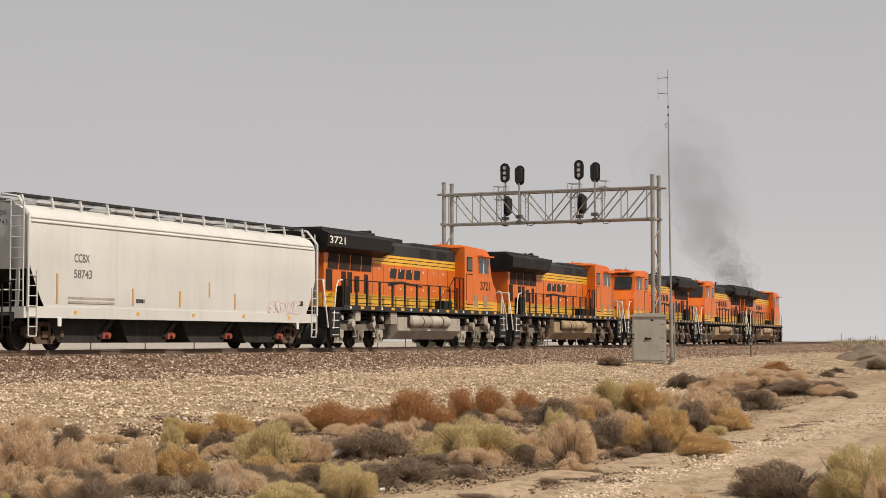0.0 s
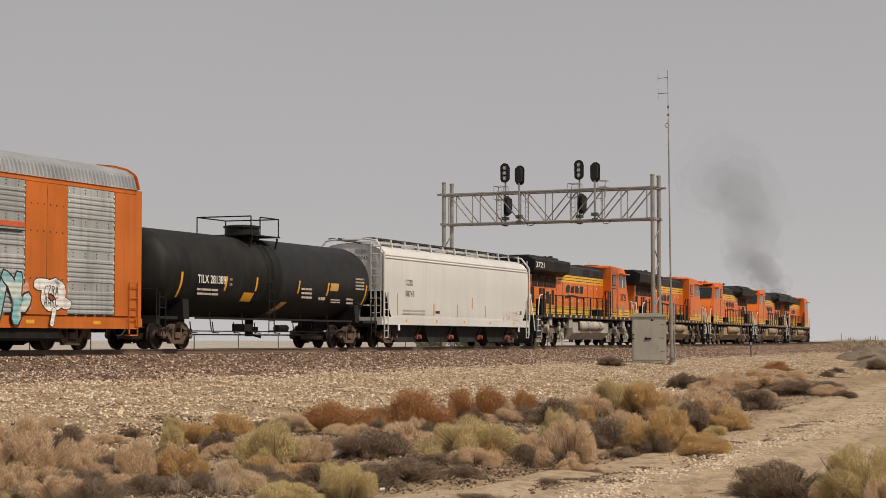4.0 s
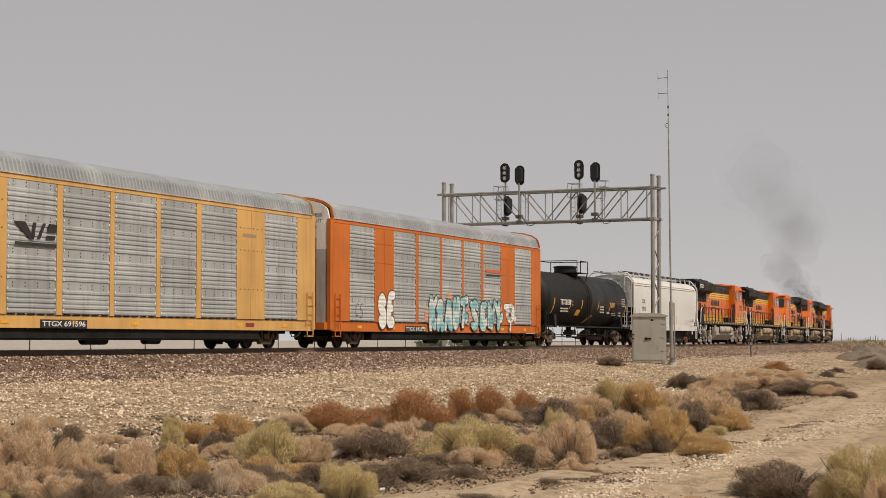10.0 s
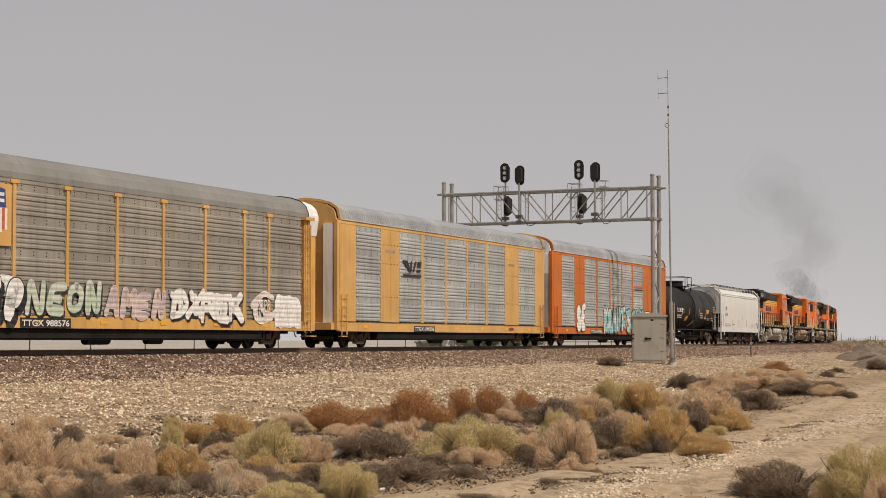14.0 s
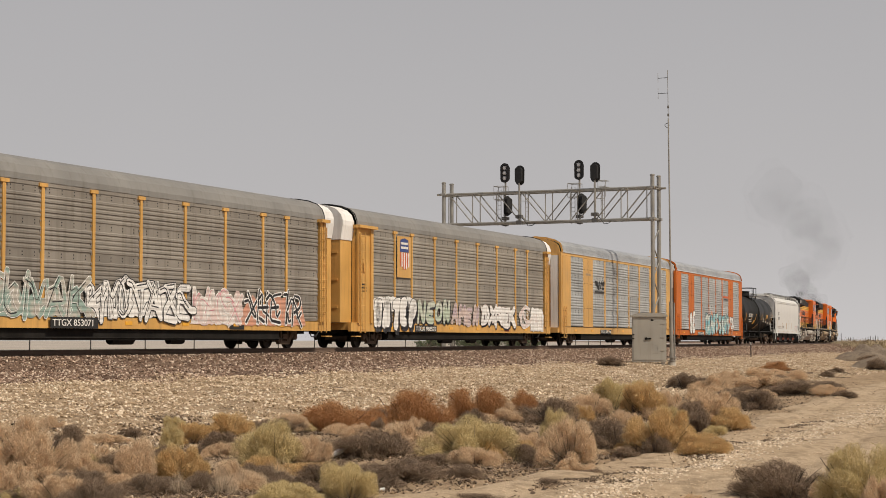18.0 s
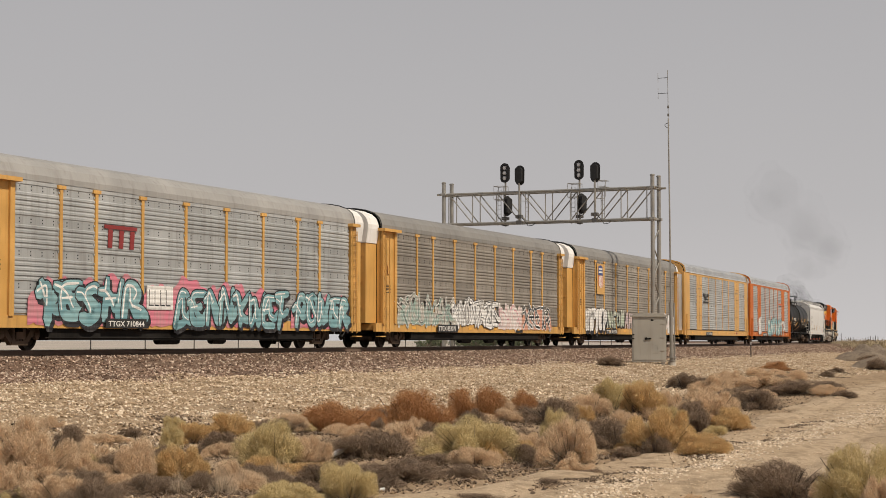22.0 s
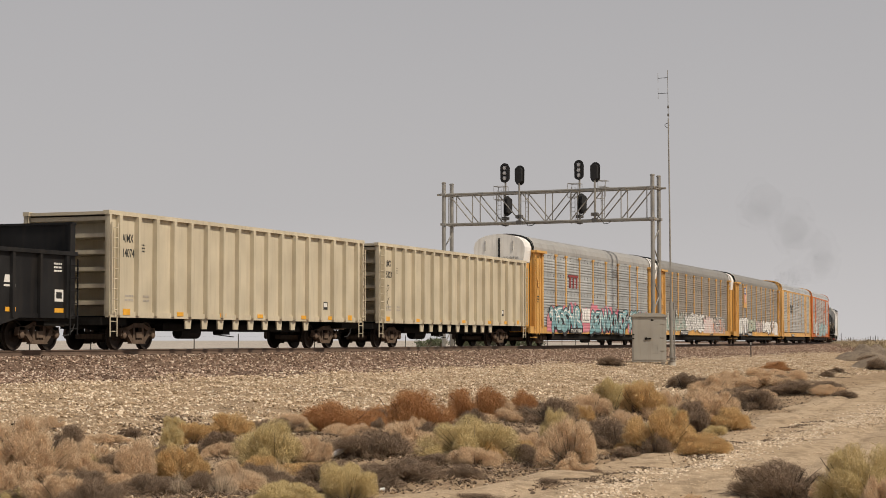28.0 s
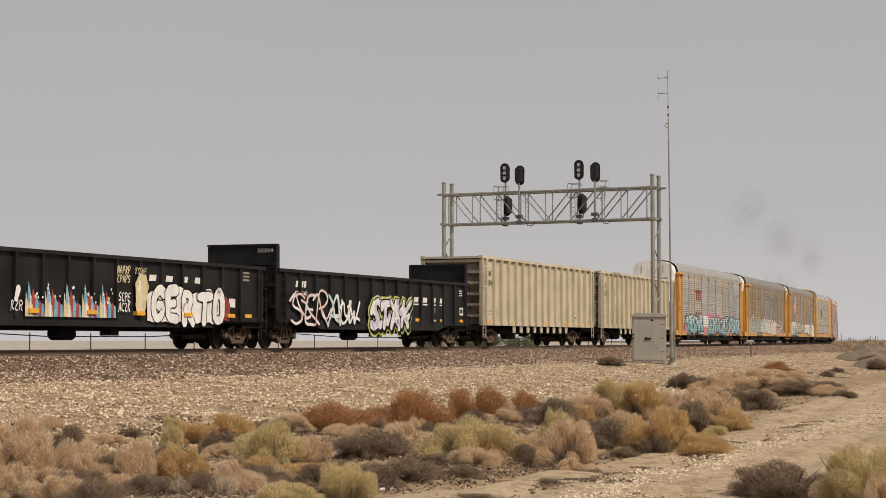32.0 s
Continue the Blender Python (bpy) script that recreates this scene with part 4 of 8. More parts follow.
S_AQUA, S_PINK, S_WHITE = spray("aqua_spray", (0.22, 0.47, 0.52), (0.62, 0.66, 0.62)), spray("pink_spray", (0.64, 0.20, 0.27), (0.58, 0.24, 0.28)), spray("white_spray", (0.74, 0.73, 0.71))
S_KEY, S_TEAL, S_SALMON = spray("black_spray", (0.022, 0.022, 0.026)), spray("teal_spray", (0.17, 0.335, 0.375), (0.25, 0.43, 0.46)), spray("salmon_spray", (0.62, 0.30, 0.20), (0.52, 0.30, 0.23))
S_MINT, S_LILAC, S_BLUSH = spray("mint_spray", (0.46, 0.53, 0.42), (0.56, 0.58, 0.50)), spray("lilac_spray", (0.47, 0.38, 0.42), (0.60, 0.48, 0.44)), spray("blush_spray", (0.66, 0.52, 0.49), (0.72, 0.66, 0.63))
S_GHOST = spray("mottled_pale_spray", (0.27, 0.37, 0.33), (0.46, 0.43, 0.38), patches=True)
K_WHITE, K_LAV = spray("white_can_paint", (0.76, 0.75, 0.74), ribs=False), spray("lavender_white_can_paint", (0.74, 0.73, 0.74), (0.50, 0.47, 0.62), ribs=False, patches=True)
K_KEY, K_LIME, K_BLUE = spray("black_can_paint", (0.006, 0.006, 0.007), ribs=False), spray("lime_can_paint", (0.38, 0.46, 0.07), (0.60, 0.62, 0.30), ribs=False, patches=True), spray("blue_can_paint", (0.16, 0.38, 0.56), (0.30, 0.50, 0.62), ribs=False)
K_RED, K_CREAM, K_MAROON = spray("red_can_paint", (0.36, 0.07, 0.06), ribs=False), spray("cream_can_paint", (0.62, 0.52, 0.32), (0.70, 0.60, 0.42), ribs=False), spray("maroon_can_paint", (0.28, 0.05, 0.05), ribs=False)
K_PINK = spray("pink_can_paint", (0.60, 0.30, 0.30), ribs=False)
K_PINKW, K_AQUAW = spray("pinkish_white_can_paint", (0.74, 0.70, 0.69), (0.68, 0.48, 0.48), ribs=False, patches=True), spray("aqua_white_can_paint", (0.72, 0.74, 0.72), (0.42, 0.58, 0.60), ribs=False, patches=True)


# ---------------------------------------------------------------- auto racks


BOLTS = {}


def louvre_panel(car, x0, x1, z0, z1, y, material, name="side_panel", seed=0):
    """Pressed steel side panel: groups of horizontal ribs with punched holes between."""
    rnd = random.Random(seed)
    per = (z1 - z0) / 4
    h, edge = BOLTS.setdefault(car.name, (G(), G()))
    for k in range(4):                       # four sheets: five ribs each, then a flat band with bolts
        a, b = z0 + k * per, z0 + (k + 1) * per
        flat = 0.22 * per
        zs, os_ = [a + 0.004], [0.0]
        step = (per - flat - 0.02) / 5
        for i in range(5):
            deep = rnd.uniform(0.016, 0.030)
            z = a + 0.01 + i * step
            for dz, o in ((0.10, 0.0), (0.30, -deep), (0.72, -deep), (0.94, 0.0)):
                zs.append(z + dz * step)
                os_.append(o)
        zs.append(b)
        os_.append(0.0)
        g = G().sheet([[(x, y + o, zz) for zz, o in zip(zs, os_)] for x in (x0, x1)])
        g.sheet([[(x, y + 0.05, zz) for zz in (a, b)] for x in (x0, x1)])
        me = bpy.data.meshes.new(name)
        me.from_pydata(g.v, [], g.f)
        me.materials.append(material)
        part(name, me, None, car)
        nx = max(2, int((x1 - x0) / 0.55))
        for zz in (b - 0.06, b - flat + 0.05):
            for i in range(nx):
                cx = x0 + (x1 - x0) * (i + 0.5) / nx
                h.box(cx - 0.018, cx + 0.018, y - 0.012, y + 0.002, zz - 0.016, zz + 0.016)
    for i in range(13):
        for cx in (x0 + 0.05, x1 - 0.05):
            zz = z0 + 0.15 + i * (z1 - z0 - 0.3) / 12
            edge.box(cx - 0.026, cx + 0.026, y - 0.034, y + 0.002, zz - 0.03, zz + 0.03)


def panel_bolts(car, bright):
    h, edge = BOLTS[car.name]
    part("panel_bolts", h, M_SIGNAL, car, "small dark bolt heads")["kind"] = "stuff"
    part("edge_bolts", edge, bright, car, "bolt heads along the panel edges")["kind"] = "stuff"


def roof_profile(kind):
    if kind == "A":
        return [(-1.535, 5.12), (-1.53, 5.17), (-1.44, 5.50), (-1.36, 5.60), (-1.10, 5.76), (-0.65, 5.88), (0, 5.95)]
    return [(-1.50, 4.98), (-1.50, 5.16), (-1.40, 5.42), (-1.18, 5.62), (-0.80, 5.76), (-0.38, 5.83), (0, 5.86)]


def rack_roof(car, x0, x1, kind, material, pitch):
    half = roof_profile(kind)
    prof = half + [(-y, z) for y, z in half[-2::-1]]
    rows = []
    x = x0
    amp = 0.075 if kind == "A" else 0.010
    while x <= x1 + 1e-6:
        for dx, o in ((0.0, 0.0), (0.28, 0.0), (0.40, 1.0), (0.88, 1.0)):
            xx = min(x1, x + dx * pitch)
            if kind == "A":          # the folds run up the slanting eaves only
                rows.append([(xx, yy - math.copysign(o * amp, yy) if 1.40 < abs(yy) < 1.532 else yy, zz) for yy, zz in prof])
            else:
                rows.append([(xx, yy * (1 + o * amp / 1.5), zz + o * amp * (0.6 if abs(yy) > 1.1 else 0.0)) for yy, zz in prof])
        x += pitch
    g = G().sheet(rows)
    return part("roof", g, material, car, "curved corrugated steel roof")


def rack_end(car, s, half, kind, paintm, edge, top):
    """One end of an auto rack: closed door leaves, pale edge strips and the hood above."""
    x = s * half
    prof = roof_profile(kind)
    w = 1.36 if kind == "A" else 1.30
    full = [(p[0] * 0.93, p[1] - 0.04) for p in prof] + [(-p[0] * 0.93, p[1] - 0.04) for p in prof[-2::-1]]
    hood = [(-w, 4.35)] + full + [(w, 4.35)]
    b = x + s * (0.10 if kind == "A" else 1.15)
    deep = 0.10 if kind == "A" else 1.13
    part("end_hood", G().prism(hood, min(x, b), max(x, b), "x"), top, car, "rounded end hood")
    for i, (y0, y1) in enumerate(((-w + 0.03, -0.02), (0.02, w - 0.03))):
        d = part("end_door", G().box(min(x, x + s * deep), max(x, x + s * deep), y0, y1, 1.02, 4.34), paintm, car, "closed end door leaf")
        for zz in (1.6, 2.7, 3.8):
            part("door_rib", G().box(min(x + s * deep, x + s * (deep + 0.03)), max(x + s * deep, x + s * (deep + 0.03)), y0 + 0.1, y1 - 0.1, zz, zz + 0.08), paintm, d)
        e0, e1 = (y0 - 0.02, y0 + 0.42) if i == 0 else (y1 - 0.42, y1 + 0.02)
        if kind == "A":
            part("door_edge", G().box(min(x + s * 0.1, x + s * 0.2), max(x + s * 0.1, x + s * 0.2), e0, e1, 0.95, 3.9), edge, d, "scuffed pale edge strip")
            part("door_edge", G().box(min(x + s * 0.1, x + s * 0.2), max(x + s * 0.1, x + s * 0.2), e0, e1, 3.9, 4.95), M_DOORW, d, "chalky white edge strip")
    part("end_beam", G().box(min(x - s * 0.1, x + s * 0.5), max(x - s * 0.1, x + s * 0.5), -1.4, 1.4, 0.72, 1.0), paintm, car)


def rack_truck_gear(car, half):
    """Flat car underframe: deep centre sill, bolsters, brake gear."""
    # the second, wide box is added to black out the shaded gap
    part("underframe", G().box(-half, half, -0.35, 0.35, 0.55, 0.95).box(-half + 4.2, half - 4.2, -1.40, 1.40, 0.30, 0.655), M_UNDER, car, "grimy black centre sill and wide box filling the shaded gap")
    for x in (-half + 3.0, half - 3.0):
        part("bolster", G().box(x - 0.25, x + 0.25, -1.3, 1.3, 0.66, 0.9), M_UNDER, car)
    part("brake_cylinder", G().tube((1.2, -1.22, 0.30), (2.1, -1.22, 0.30), 0.13, 12), M_UNDER, car)
    part("air_tank", G().tube((-2.4, -1.2, 0.30), (-1.1, -1.2, 0.30), 0.14, 12), M_UNDER, car)
    part("brake_rod", G().tube((-half + 4, -1.42, 0.38), (half - 4, -1.42, 0.36), 0.02, 5), M_UNDER, car)


def auto_rack_flush(name, label, pm, panel, hood, hooddoor, half=13.1):
    """Auto rack with bolted panels between flush posts and two broad blank posts."""
    car = thing(name, label, "auto rack", "auto racks of the train")
    Y = -1.50
    for side in (-1, 1):
        y = side * 1.50
        yo, yi = (y, y + 0.10) if side < 0 else (y - 0.10, y)
        part("side_sill", G().box(-half, half, yo, yi, 0.66, 1.04), pm, car, "deep side sill")
        part("top_rail", G().box(-half, half, yo, yi, 4.98, 5.16), pm, car)
    edges = [(-11.45, -8.95), (-6.85, -4.35), (-4.0, -1.40), (-1.12, 1.42), (1.70, 4.05), (4.42, 6.92), (9.1, 11.7)]
    k = 0
    for x0, x1 in edges:
        louvre_panel(car, x0, x1, 1.06, 4.96, Y - 0.02, panel, seed=k)
        part("far_side_panel", G().box(x0, x1, 1.44, 1.5, 1.06, 4.96), panel, car)
        k += 1
    fills = [(-half, -11.48)] + [(a[1] + 0.02, b[0] - 0.02) for a, b in zip(edges, edges[1:])] + [(11.73, half)]
    for x0, x1 in fills:
        p = part("post", G().box(x0, x1, Y - 0.045, Y + 0.07, 1.06, 4.96), pm, car)
        part("post", G().box(x0, x1, 1.44, 1.53, 1.06, 4.96), pm, car)
        if x1 - x0 > 1.0 and abs(x0) < 10:
            part("post_seam", G().box((x0 + x1) / 2 - 0.005, (x0 + x1) / 2 + 0.005, Y - 0.049, Y - 0.046, 1.1, 4.9), M_UNDER, p)
            for zz in (2.1, 3.5, 4.3):
                b = G()
                for i in range(6):
                    cx = x0 + 0.25 + i * (x1 - x0 - 0.5) / 5
                    b.box(cx - 0.02, cx + 0.02, Y - 0.056, Y - 0.046, zz, zz + 0.04)
                part("bolt_row", b, M_UNDER, p)
    for x0, x1 in edges:
        n = 5
        fl = G()
        for i in range(n):
            a = x0 + (x1 - x0) * (i + 0.12) / n
            fl.box(a, a + (x1 - x0) * 0.76 / n, Y - 0.03, Y - 0.002, 1.045, 1.085)
        part("sill_slot", fl, M_UNDER, car)
    panel_bolts(car, M_WHITE)
    rack_roof(car, -half, half, "A", M_ROOFA, 0.205)
    for s in (-1, 1):
        rack_end(car, s, half, "A", pm, hooddoor, hood)
        prof = roof_profile("A")
        arch = prof + [(-y, z) for y, z in prof[-2::-1]]
        rim = G()
        for p, q in zip(arch, arch[1:]):
            rim.bar((s * (half + 0.0), p[0], p[1] + 0.02), (s * (half + 0.0), q[0], q[1] + 0.02), 0.10, 0.05, (1, 0, 0))
        part("roof_rim", rim, pm, car)
        for y0 in (-1.53, 1.38):
            part("corner_post", G().box(min(s * (half - 0.12), s * (half + 0.22)), max(s * (half - 0.12), s * (half + 0.22)), y0, y0 + 0.15, 0.72, 5.1), pm, car)
        ladder(car, s * (half - 0.35), -1.60, 0.5, 2.15, 0.5, 5, pm)
        part("grab_iron", G().path([(s * (half - 0.1), -1.6, 0.45), (s * (half - 0.1), -1.62, 1.5), (s * (half - 0.1), -1.6, 2.0)], 0.018), pm, car)
        part("brake_step", G().box(min(s * (half - 0.6), s * (half - 0.1)), max(s * (half - 0.6), s * (half - 0.1)), -1.62, -1.45, 0.44, 0.48), pm, car)
        bogie(car, s * 10.05)
    for i in range(7):
        x = -10.6 + i * 3.53
        part("reflector", G().box(x, x + 0.42, Y - 0.012, Y - 0.002, 0.79, 0.90), M_YELTAPE, car, "yellow reflective strip")
    rack_truck_gear(car, half)
    couplers(car, half + 0.35)
    for zz, sx in ((4.55, 0.9), (4.38, 0.7), (4.21, 0.5)):
        part("notice", G().box(-half - 0.075, -half - 0.066, -1.1, -1.1 + sx, zz, zz + 0.09), M_TXTK, car)
    return car, Y


def auto_rack_ribbed(name, label, pm, panel, tails, door, half=13.2, roofm=None):
    """Auto rack with T-headed posts over long galvanised panels and domed roof."""
    car = thing(name, label, "auto rack", "auto racks of the train")
    Y = -1.47
    posts = [-8.55, -6.6, -3.85, -1.05, 1.8, 4.6, 7.45, 9.35]
    xl, xr = -11.0, 12.15
    for side in (-1, 1):
        y0, y1 = (-1.52, -1.40) if side < 0 else (1.40, 1.52)
        part("side_sill", G().box(-half, half, y0, y1, 0.66, 1.02), pm, car, "deep side sill")
        part("top_rail", G().box(xl, xr, y0 + 0.03, y1 - 0.03, 4.86, 5.0), panel, car)
    ed = [xl] + posts + [xr]
    for k, (a, b) in enumerate(zip(ed, ed[1:])):
        louvre_panel(car, a + 0.06, b - 0.06, 1.04, 4.86, Y, panel, seed=k + 20)
        part("far_side_panel", G().box(a, b, 1.40, 1.46, 1.04, 4.86), panel, car)
    for x in posts:
        p = part("post", G().prism([(x - 0.16, 1.02), (x + 0.16, 1.02), (x + 0.075, 2.1), (x + 0.075, 4.84), (x - 0.075, 4.84), (x - 0.075, 2.1)], Y - 0.055, Y + 0.01), pm, car, "yellow side post")
        part("post_head", G().box(x - 0.21, x + 0.21, Y - 0.075, Y + 0.01, 4.84, 4.95), pm, p)
        part("post", G().box(x - 0.09, x + 0.09, 1.42, 1.52, 1.02, 4.9), pm, car)
    panel_bolts(car, panel)
    rack_roof(car, -half + 0.55, half - 0.55, "B", roofm or M_ROOFB, 1.22)
    prof = roof_profile("B")
    arch = prof + [(-y, z) for y, z in prof[-2::-1]]
    for s in (-1, 1):
        xe = xl if s < 0 else xr
        bay = s * (half - 0.6)           # the side bay stops short of the narrower end box
        a, b = sorted((xe, bay))
        for y0, y1 in ((-1.55, -1.42), (1.42, 1.55)):
            p = part("end_bay", G().box(a, b, y0 + 0.05, y1, 1.0, 4.88), pm, car, "yellow end bay")
            if y0 < 0:
                part("door_post", G().box(min(xe, xe + s * 0.24), max(xe, xe + s * 0.24), y0 - 0.02, y0 + 0.05, 1.0, 4.88), pm, p)
                part("door_post", G().box(min(bay - s * 0.2, bay), max(bay - s * 0.2, bay), y0 - 0.04, y0 + 0.25, 1.0, 4.88), pm, p)
        part("cap_beam", G().box(a - 0.14, b + 0.14, -1.72, -1.40, 4.88, 5.0), pm, car, "overhanging cap beam")
        part("cap_beam", G().box(a - 0.14, b + 0.14, 1.40, 1.60, 4.88, 5.0), pm, car)
        rack_end(car, s, half - 0.6, "B", pm, door, M_DOORW)
        rim = G()
        for p, q in zip(arch, arch[1:]):
            rim.bar((bay, p[0] * 1.005, p[1] + 0.012), (bay, q[0] * 1.005, q[1] + 0.012), 0.05, 0.02, (1, 0, 0))
        part("roof_rim", rim, M_SIGNAL, car, "black seal along the roof edge")
        for y in (-0.75, 0.75):
            part("hood_latch", G().box(min(s * (half + 0.55), s * (half + 0.59)), max(s * (half + 0.55), s * (half + 0.59)), y - 0.03, y + 0.03, 4.95, 5.45), M_DOORG, car, "grey latch bar")
        mid = (a + b) / 2
        ladder(car, s * (half - 0.90), -1.66, 0.6, 4.7, 0.46, 13, pm)
        part("placard", G().box(mid - 0.18, mid + 0.18, -1.555, -1.545, 3.1, 3.5), M_CARYEL2, car)
        bars(car, mid - 0.25, mid + 0.2, 2.3, 2.62, 3, M_TXTK, -1.506 if s < 0 else -1.506, "notice_bars", 3)
        part("brake_step", G().box(min(s * (half - 0.7), s * (half - 0.15)), max(s * (half - 0.7), s * (half - 0.15)), -1.66, -1.45, 0.44, 0.48), pm, car)
        bogie(car, s * 10.05)
        # split hood: seam and latch bars on the white dome
        part("hood_seam", G().box(min(s * (half + 0.55), s * (half + 0.58)), max(s * (half + 0.55), s * (half + 0.58)), -0.05, 0.05, 4.36, 5.6), M_SIGNAL, car)
    for i in range(6):
        x = -9.2 + i * 3.6
        part("reflector", G().box(x, x + 0.42, -1.535, -1.525, 0.79, 0.90), M_YELTAPE, car, "yellow reflective strip")
    rack_truck_gear(car, half)
    couplers(car, half + 0.45)
    return car, Y

# ---------------------------------------------------------------- covered hopper


def covered_hopper():
    car = thing("covered_hopper", "dusty white four-bay covered hopper car", "hopper car")
    H = 9.65
    # body: straight sides that tuck in towards the roof
    sec = [(-1.50, 1.30), (-1.52, 1.5), (-1.52, 1.9), (-1.52, 2.35), (-1.52, 2.6), (-1.52, 3.7), (-1.46, 3.95), (-1.30, 4.15), (-0.95, 4.32), (-0.5, 4.40), (0, 4.43)]
    sec = sec + [(-y, z) for y, z in sec[-2::-1]]
    def half_at(z):
        return 9.55 if z > 2.55 else 8.75 + 0.8 * ((z - 1.3) / 1.25) ** 0.8
    rows = [[(-half_at(z), y, z) for y, z in sec]]
    for x in np.linspace(-8.3, 8.3, 18):
        rows.append([(x, y, z) for y, z in sec])
    rows.append([(half_at(z), y, z) for y, z in sec])
    part("body", G().sheet(rows), M_HOPPER, car, "smooth white side sheets", True)
    for zz in (3.78, 3.9):
        part("side_bead", G().box(-9.45, 9.45, -1.545 + (zz - 3.78) * 0.3, -1.49, zz, zz + 0.03), M_HOPPER, car)
    for s in (-1, 1):
        # end sheet and slope sheet
        ex = s * 9.5
        up = [p for p in sec if p[1] > 2.38]
        part("end_sheet", G().prism([(-1.5, 2.4)] + [(y * 0.985, z - 0.01) for y, z in up] + [(1.5, 2.4)], min(ex, ex - s * 0.06), max(ex, ex - s * 0.06), "x"), M_HOPEND, car, "pale grey end sheet")
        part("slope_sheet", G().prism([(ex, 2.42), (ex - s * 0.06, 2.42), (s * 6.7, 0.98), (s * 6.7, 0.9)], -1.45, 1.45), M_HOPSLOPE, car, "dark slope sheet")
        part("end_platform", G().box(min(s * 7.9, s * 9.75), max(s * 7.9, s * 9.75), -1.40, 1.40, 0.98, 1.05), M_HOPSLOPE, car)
        part("end_sill", G().box(min(s * 9.6, s * 9.78), max(s * 9.6, s * 9.78), -1.5, 1.5, 0.95, 1.28), M_HOPPER, car)
        for y in (-1.1, -0.35, 0.35, 1.1):
            part("end_post", G().bar((s * 9.55, y, 1.05), (s * 9.5, y, 2.45), 0.09, 0.09), M_HOPPER, car)
        part("brake_platform", G().box(min(s * 9.5, s * 9.9), max(s * 9.5, s * 9.9), -0.9, 0.9, 1.75, 1.8), M_HOPPER, car)
        ladder(car, s * 9.42, -1.56, 0.55, 2.35, 0.42, 6, M_HOPPER)
        part("corner_post", G().path([(s * 9.66, -1.56, 1.25), (s * 9.66, -1.56, 4.0), (s * 9.60, -1.15, 4.52), (s * 9.6, -0.6, 4.60)], 0.045), M_HOPPER, car, "white corner post", True)
        part("corner_post", G().path([(s * 9.66, 1.56, 1.25), (s * 9.66, 1.56, 4.0), (s * 9.60, 1.15, 4.52), (s * 9.6, 0.6, 4.60)], 0.045), M_HOPPER, car, "", True)
        ladder(car, s * 9.72, -1.2, 1.3, 4.4, 0.45, 10, M_HOPPER, "x")
        part("stirrup_step", G().path([(s * 9.2, -1.54, 0.95), (s * 9.2, -1.54, 0.42), (s * 9.6, -1.54, 0.42), (s * 9.6, -1.54, 0.95)], 0.022), M_HOPPER, car)
        part("lift_ring", G().box(s * 8.0 - 0.09, s * 8.0 + 0.09, -1.56, -1.53, 0.72, 0.97), M_WHITE, car)
    for y in (-1.46, 1.46):
        part("side_sill", G().box(-9.65, 9.65, y - 0.08, y + 0.08, 0.96, 1.30), M_HOPPER, car, "white side sill")
    for k in range(4):
        c = -6.0 + 4.0 * k
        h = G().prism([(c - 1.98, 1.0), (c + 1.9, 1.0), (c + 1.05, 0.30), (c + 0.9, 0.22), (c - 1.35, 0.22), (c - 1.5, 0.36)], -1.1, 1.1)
        b = part("hopper_bay", h, M_HOPSLOPE, car, "near-black discharge bay")
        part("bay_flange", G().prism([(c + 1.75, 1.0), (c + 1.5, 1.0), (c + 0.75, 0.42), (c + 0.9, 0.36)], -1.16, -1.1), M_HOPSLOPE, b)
        part("outlet_gate", G().box(c + 1.0, c + 1.38, -1.18, -0.6, 0.34, 0.56).tube((c + 1.2, -1.18, 0.45), (c + 1.2, -1.30, 0.45), 0.09, 10), M_GATE, b, "red-brown outlet gate")
    part("centre_sill", G().box(-9.7, 9.7, -0.3, 0.3, 0.7, 1.0), M_UNDER, car)
    # roof walk on brackets, hatches
    part("running_board", G().box(-9.6, 9.6, -1.04, -0.55, 4.58, 4.64).box(-9.6, 9.6, 0.55, 1.04, 4.58, 4.64), M_DKGREY, car, "grey roof walkway grating")
    for i in range(13):
        x = -9.3 + i * 1.55
        part("walk_bracket", G().bar((x, -1.12, 4.28), (x, -1.06, 4.60), 0.06, 0.06).bar((x, -1.06, 4.585), (x, 1.06, 4.585), 0.05, 0.05), M_HOPPER, car)
    for i in range(4):
        part("roof_hatch", G().box(-7.6 + i * 4.2, -5.0 + i * 4.2, -0.42, 0.42, 4.42, 4.55), M_HOPPER, car)
    for i, x in enumerate((-8.15, -3.85, -0.85, 1.15, 3.0)):
        part("reflector", G().box(x, x + 0.09, -1.535, -1.524, 1.42 + (0.35 if i == 3 else 0), 1.95 + (0.35 if i == 3 else 0) + (0.35 if i == 0 else 0)), M_CARYEL, car, "faded orange strip")
    lettering(car, "CCBX", -7.2, 2.68, 0.36, 0.85, M_FADED, -1.527)
    lettering(car, "CCBX", -9.57, 3.98, 0.22, 0.5, M_FADED, -0.2, turn=-90)
    lettering(car, "58743", -9.57, 3.70, 0.22, 0.55, M_FADED, -0.2, turn=-90)
    lettering(car, "58743", -7.22, 2.2, 0.36, 1.0, M_FADED, -1.527)
    bars(car, -7.5, -4.9, 1.42, 1.62, 2, M_SILVER, -1.526, seed=2)
    bars(car, -3.6, -3.1, 1.5, 1.62, 1, M_TXTK, -1.526, seed=3)
    graffiti(car, "SRUNE", 5.7, 8.0, 1.22, 1.72, M_HOPPER, K_PINK, -1.526, 8, None, None, 0.13, 0.035, wild=0.15)
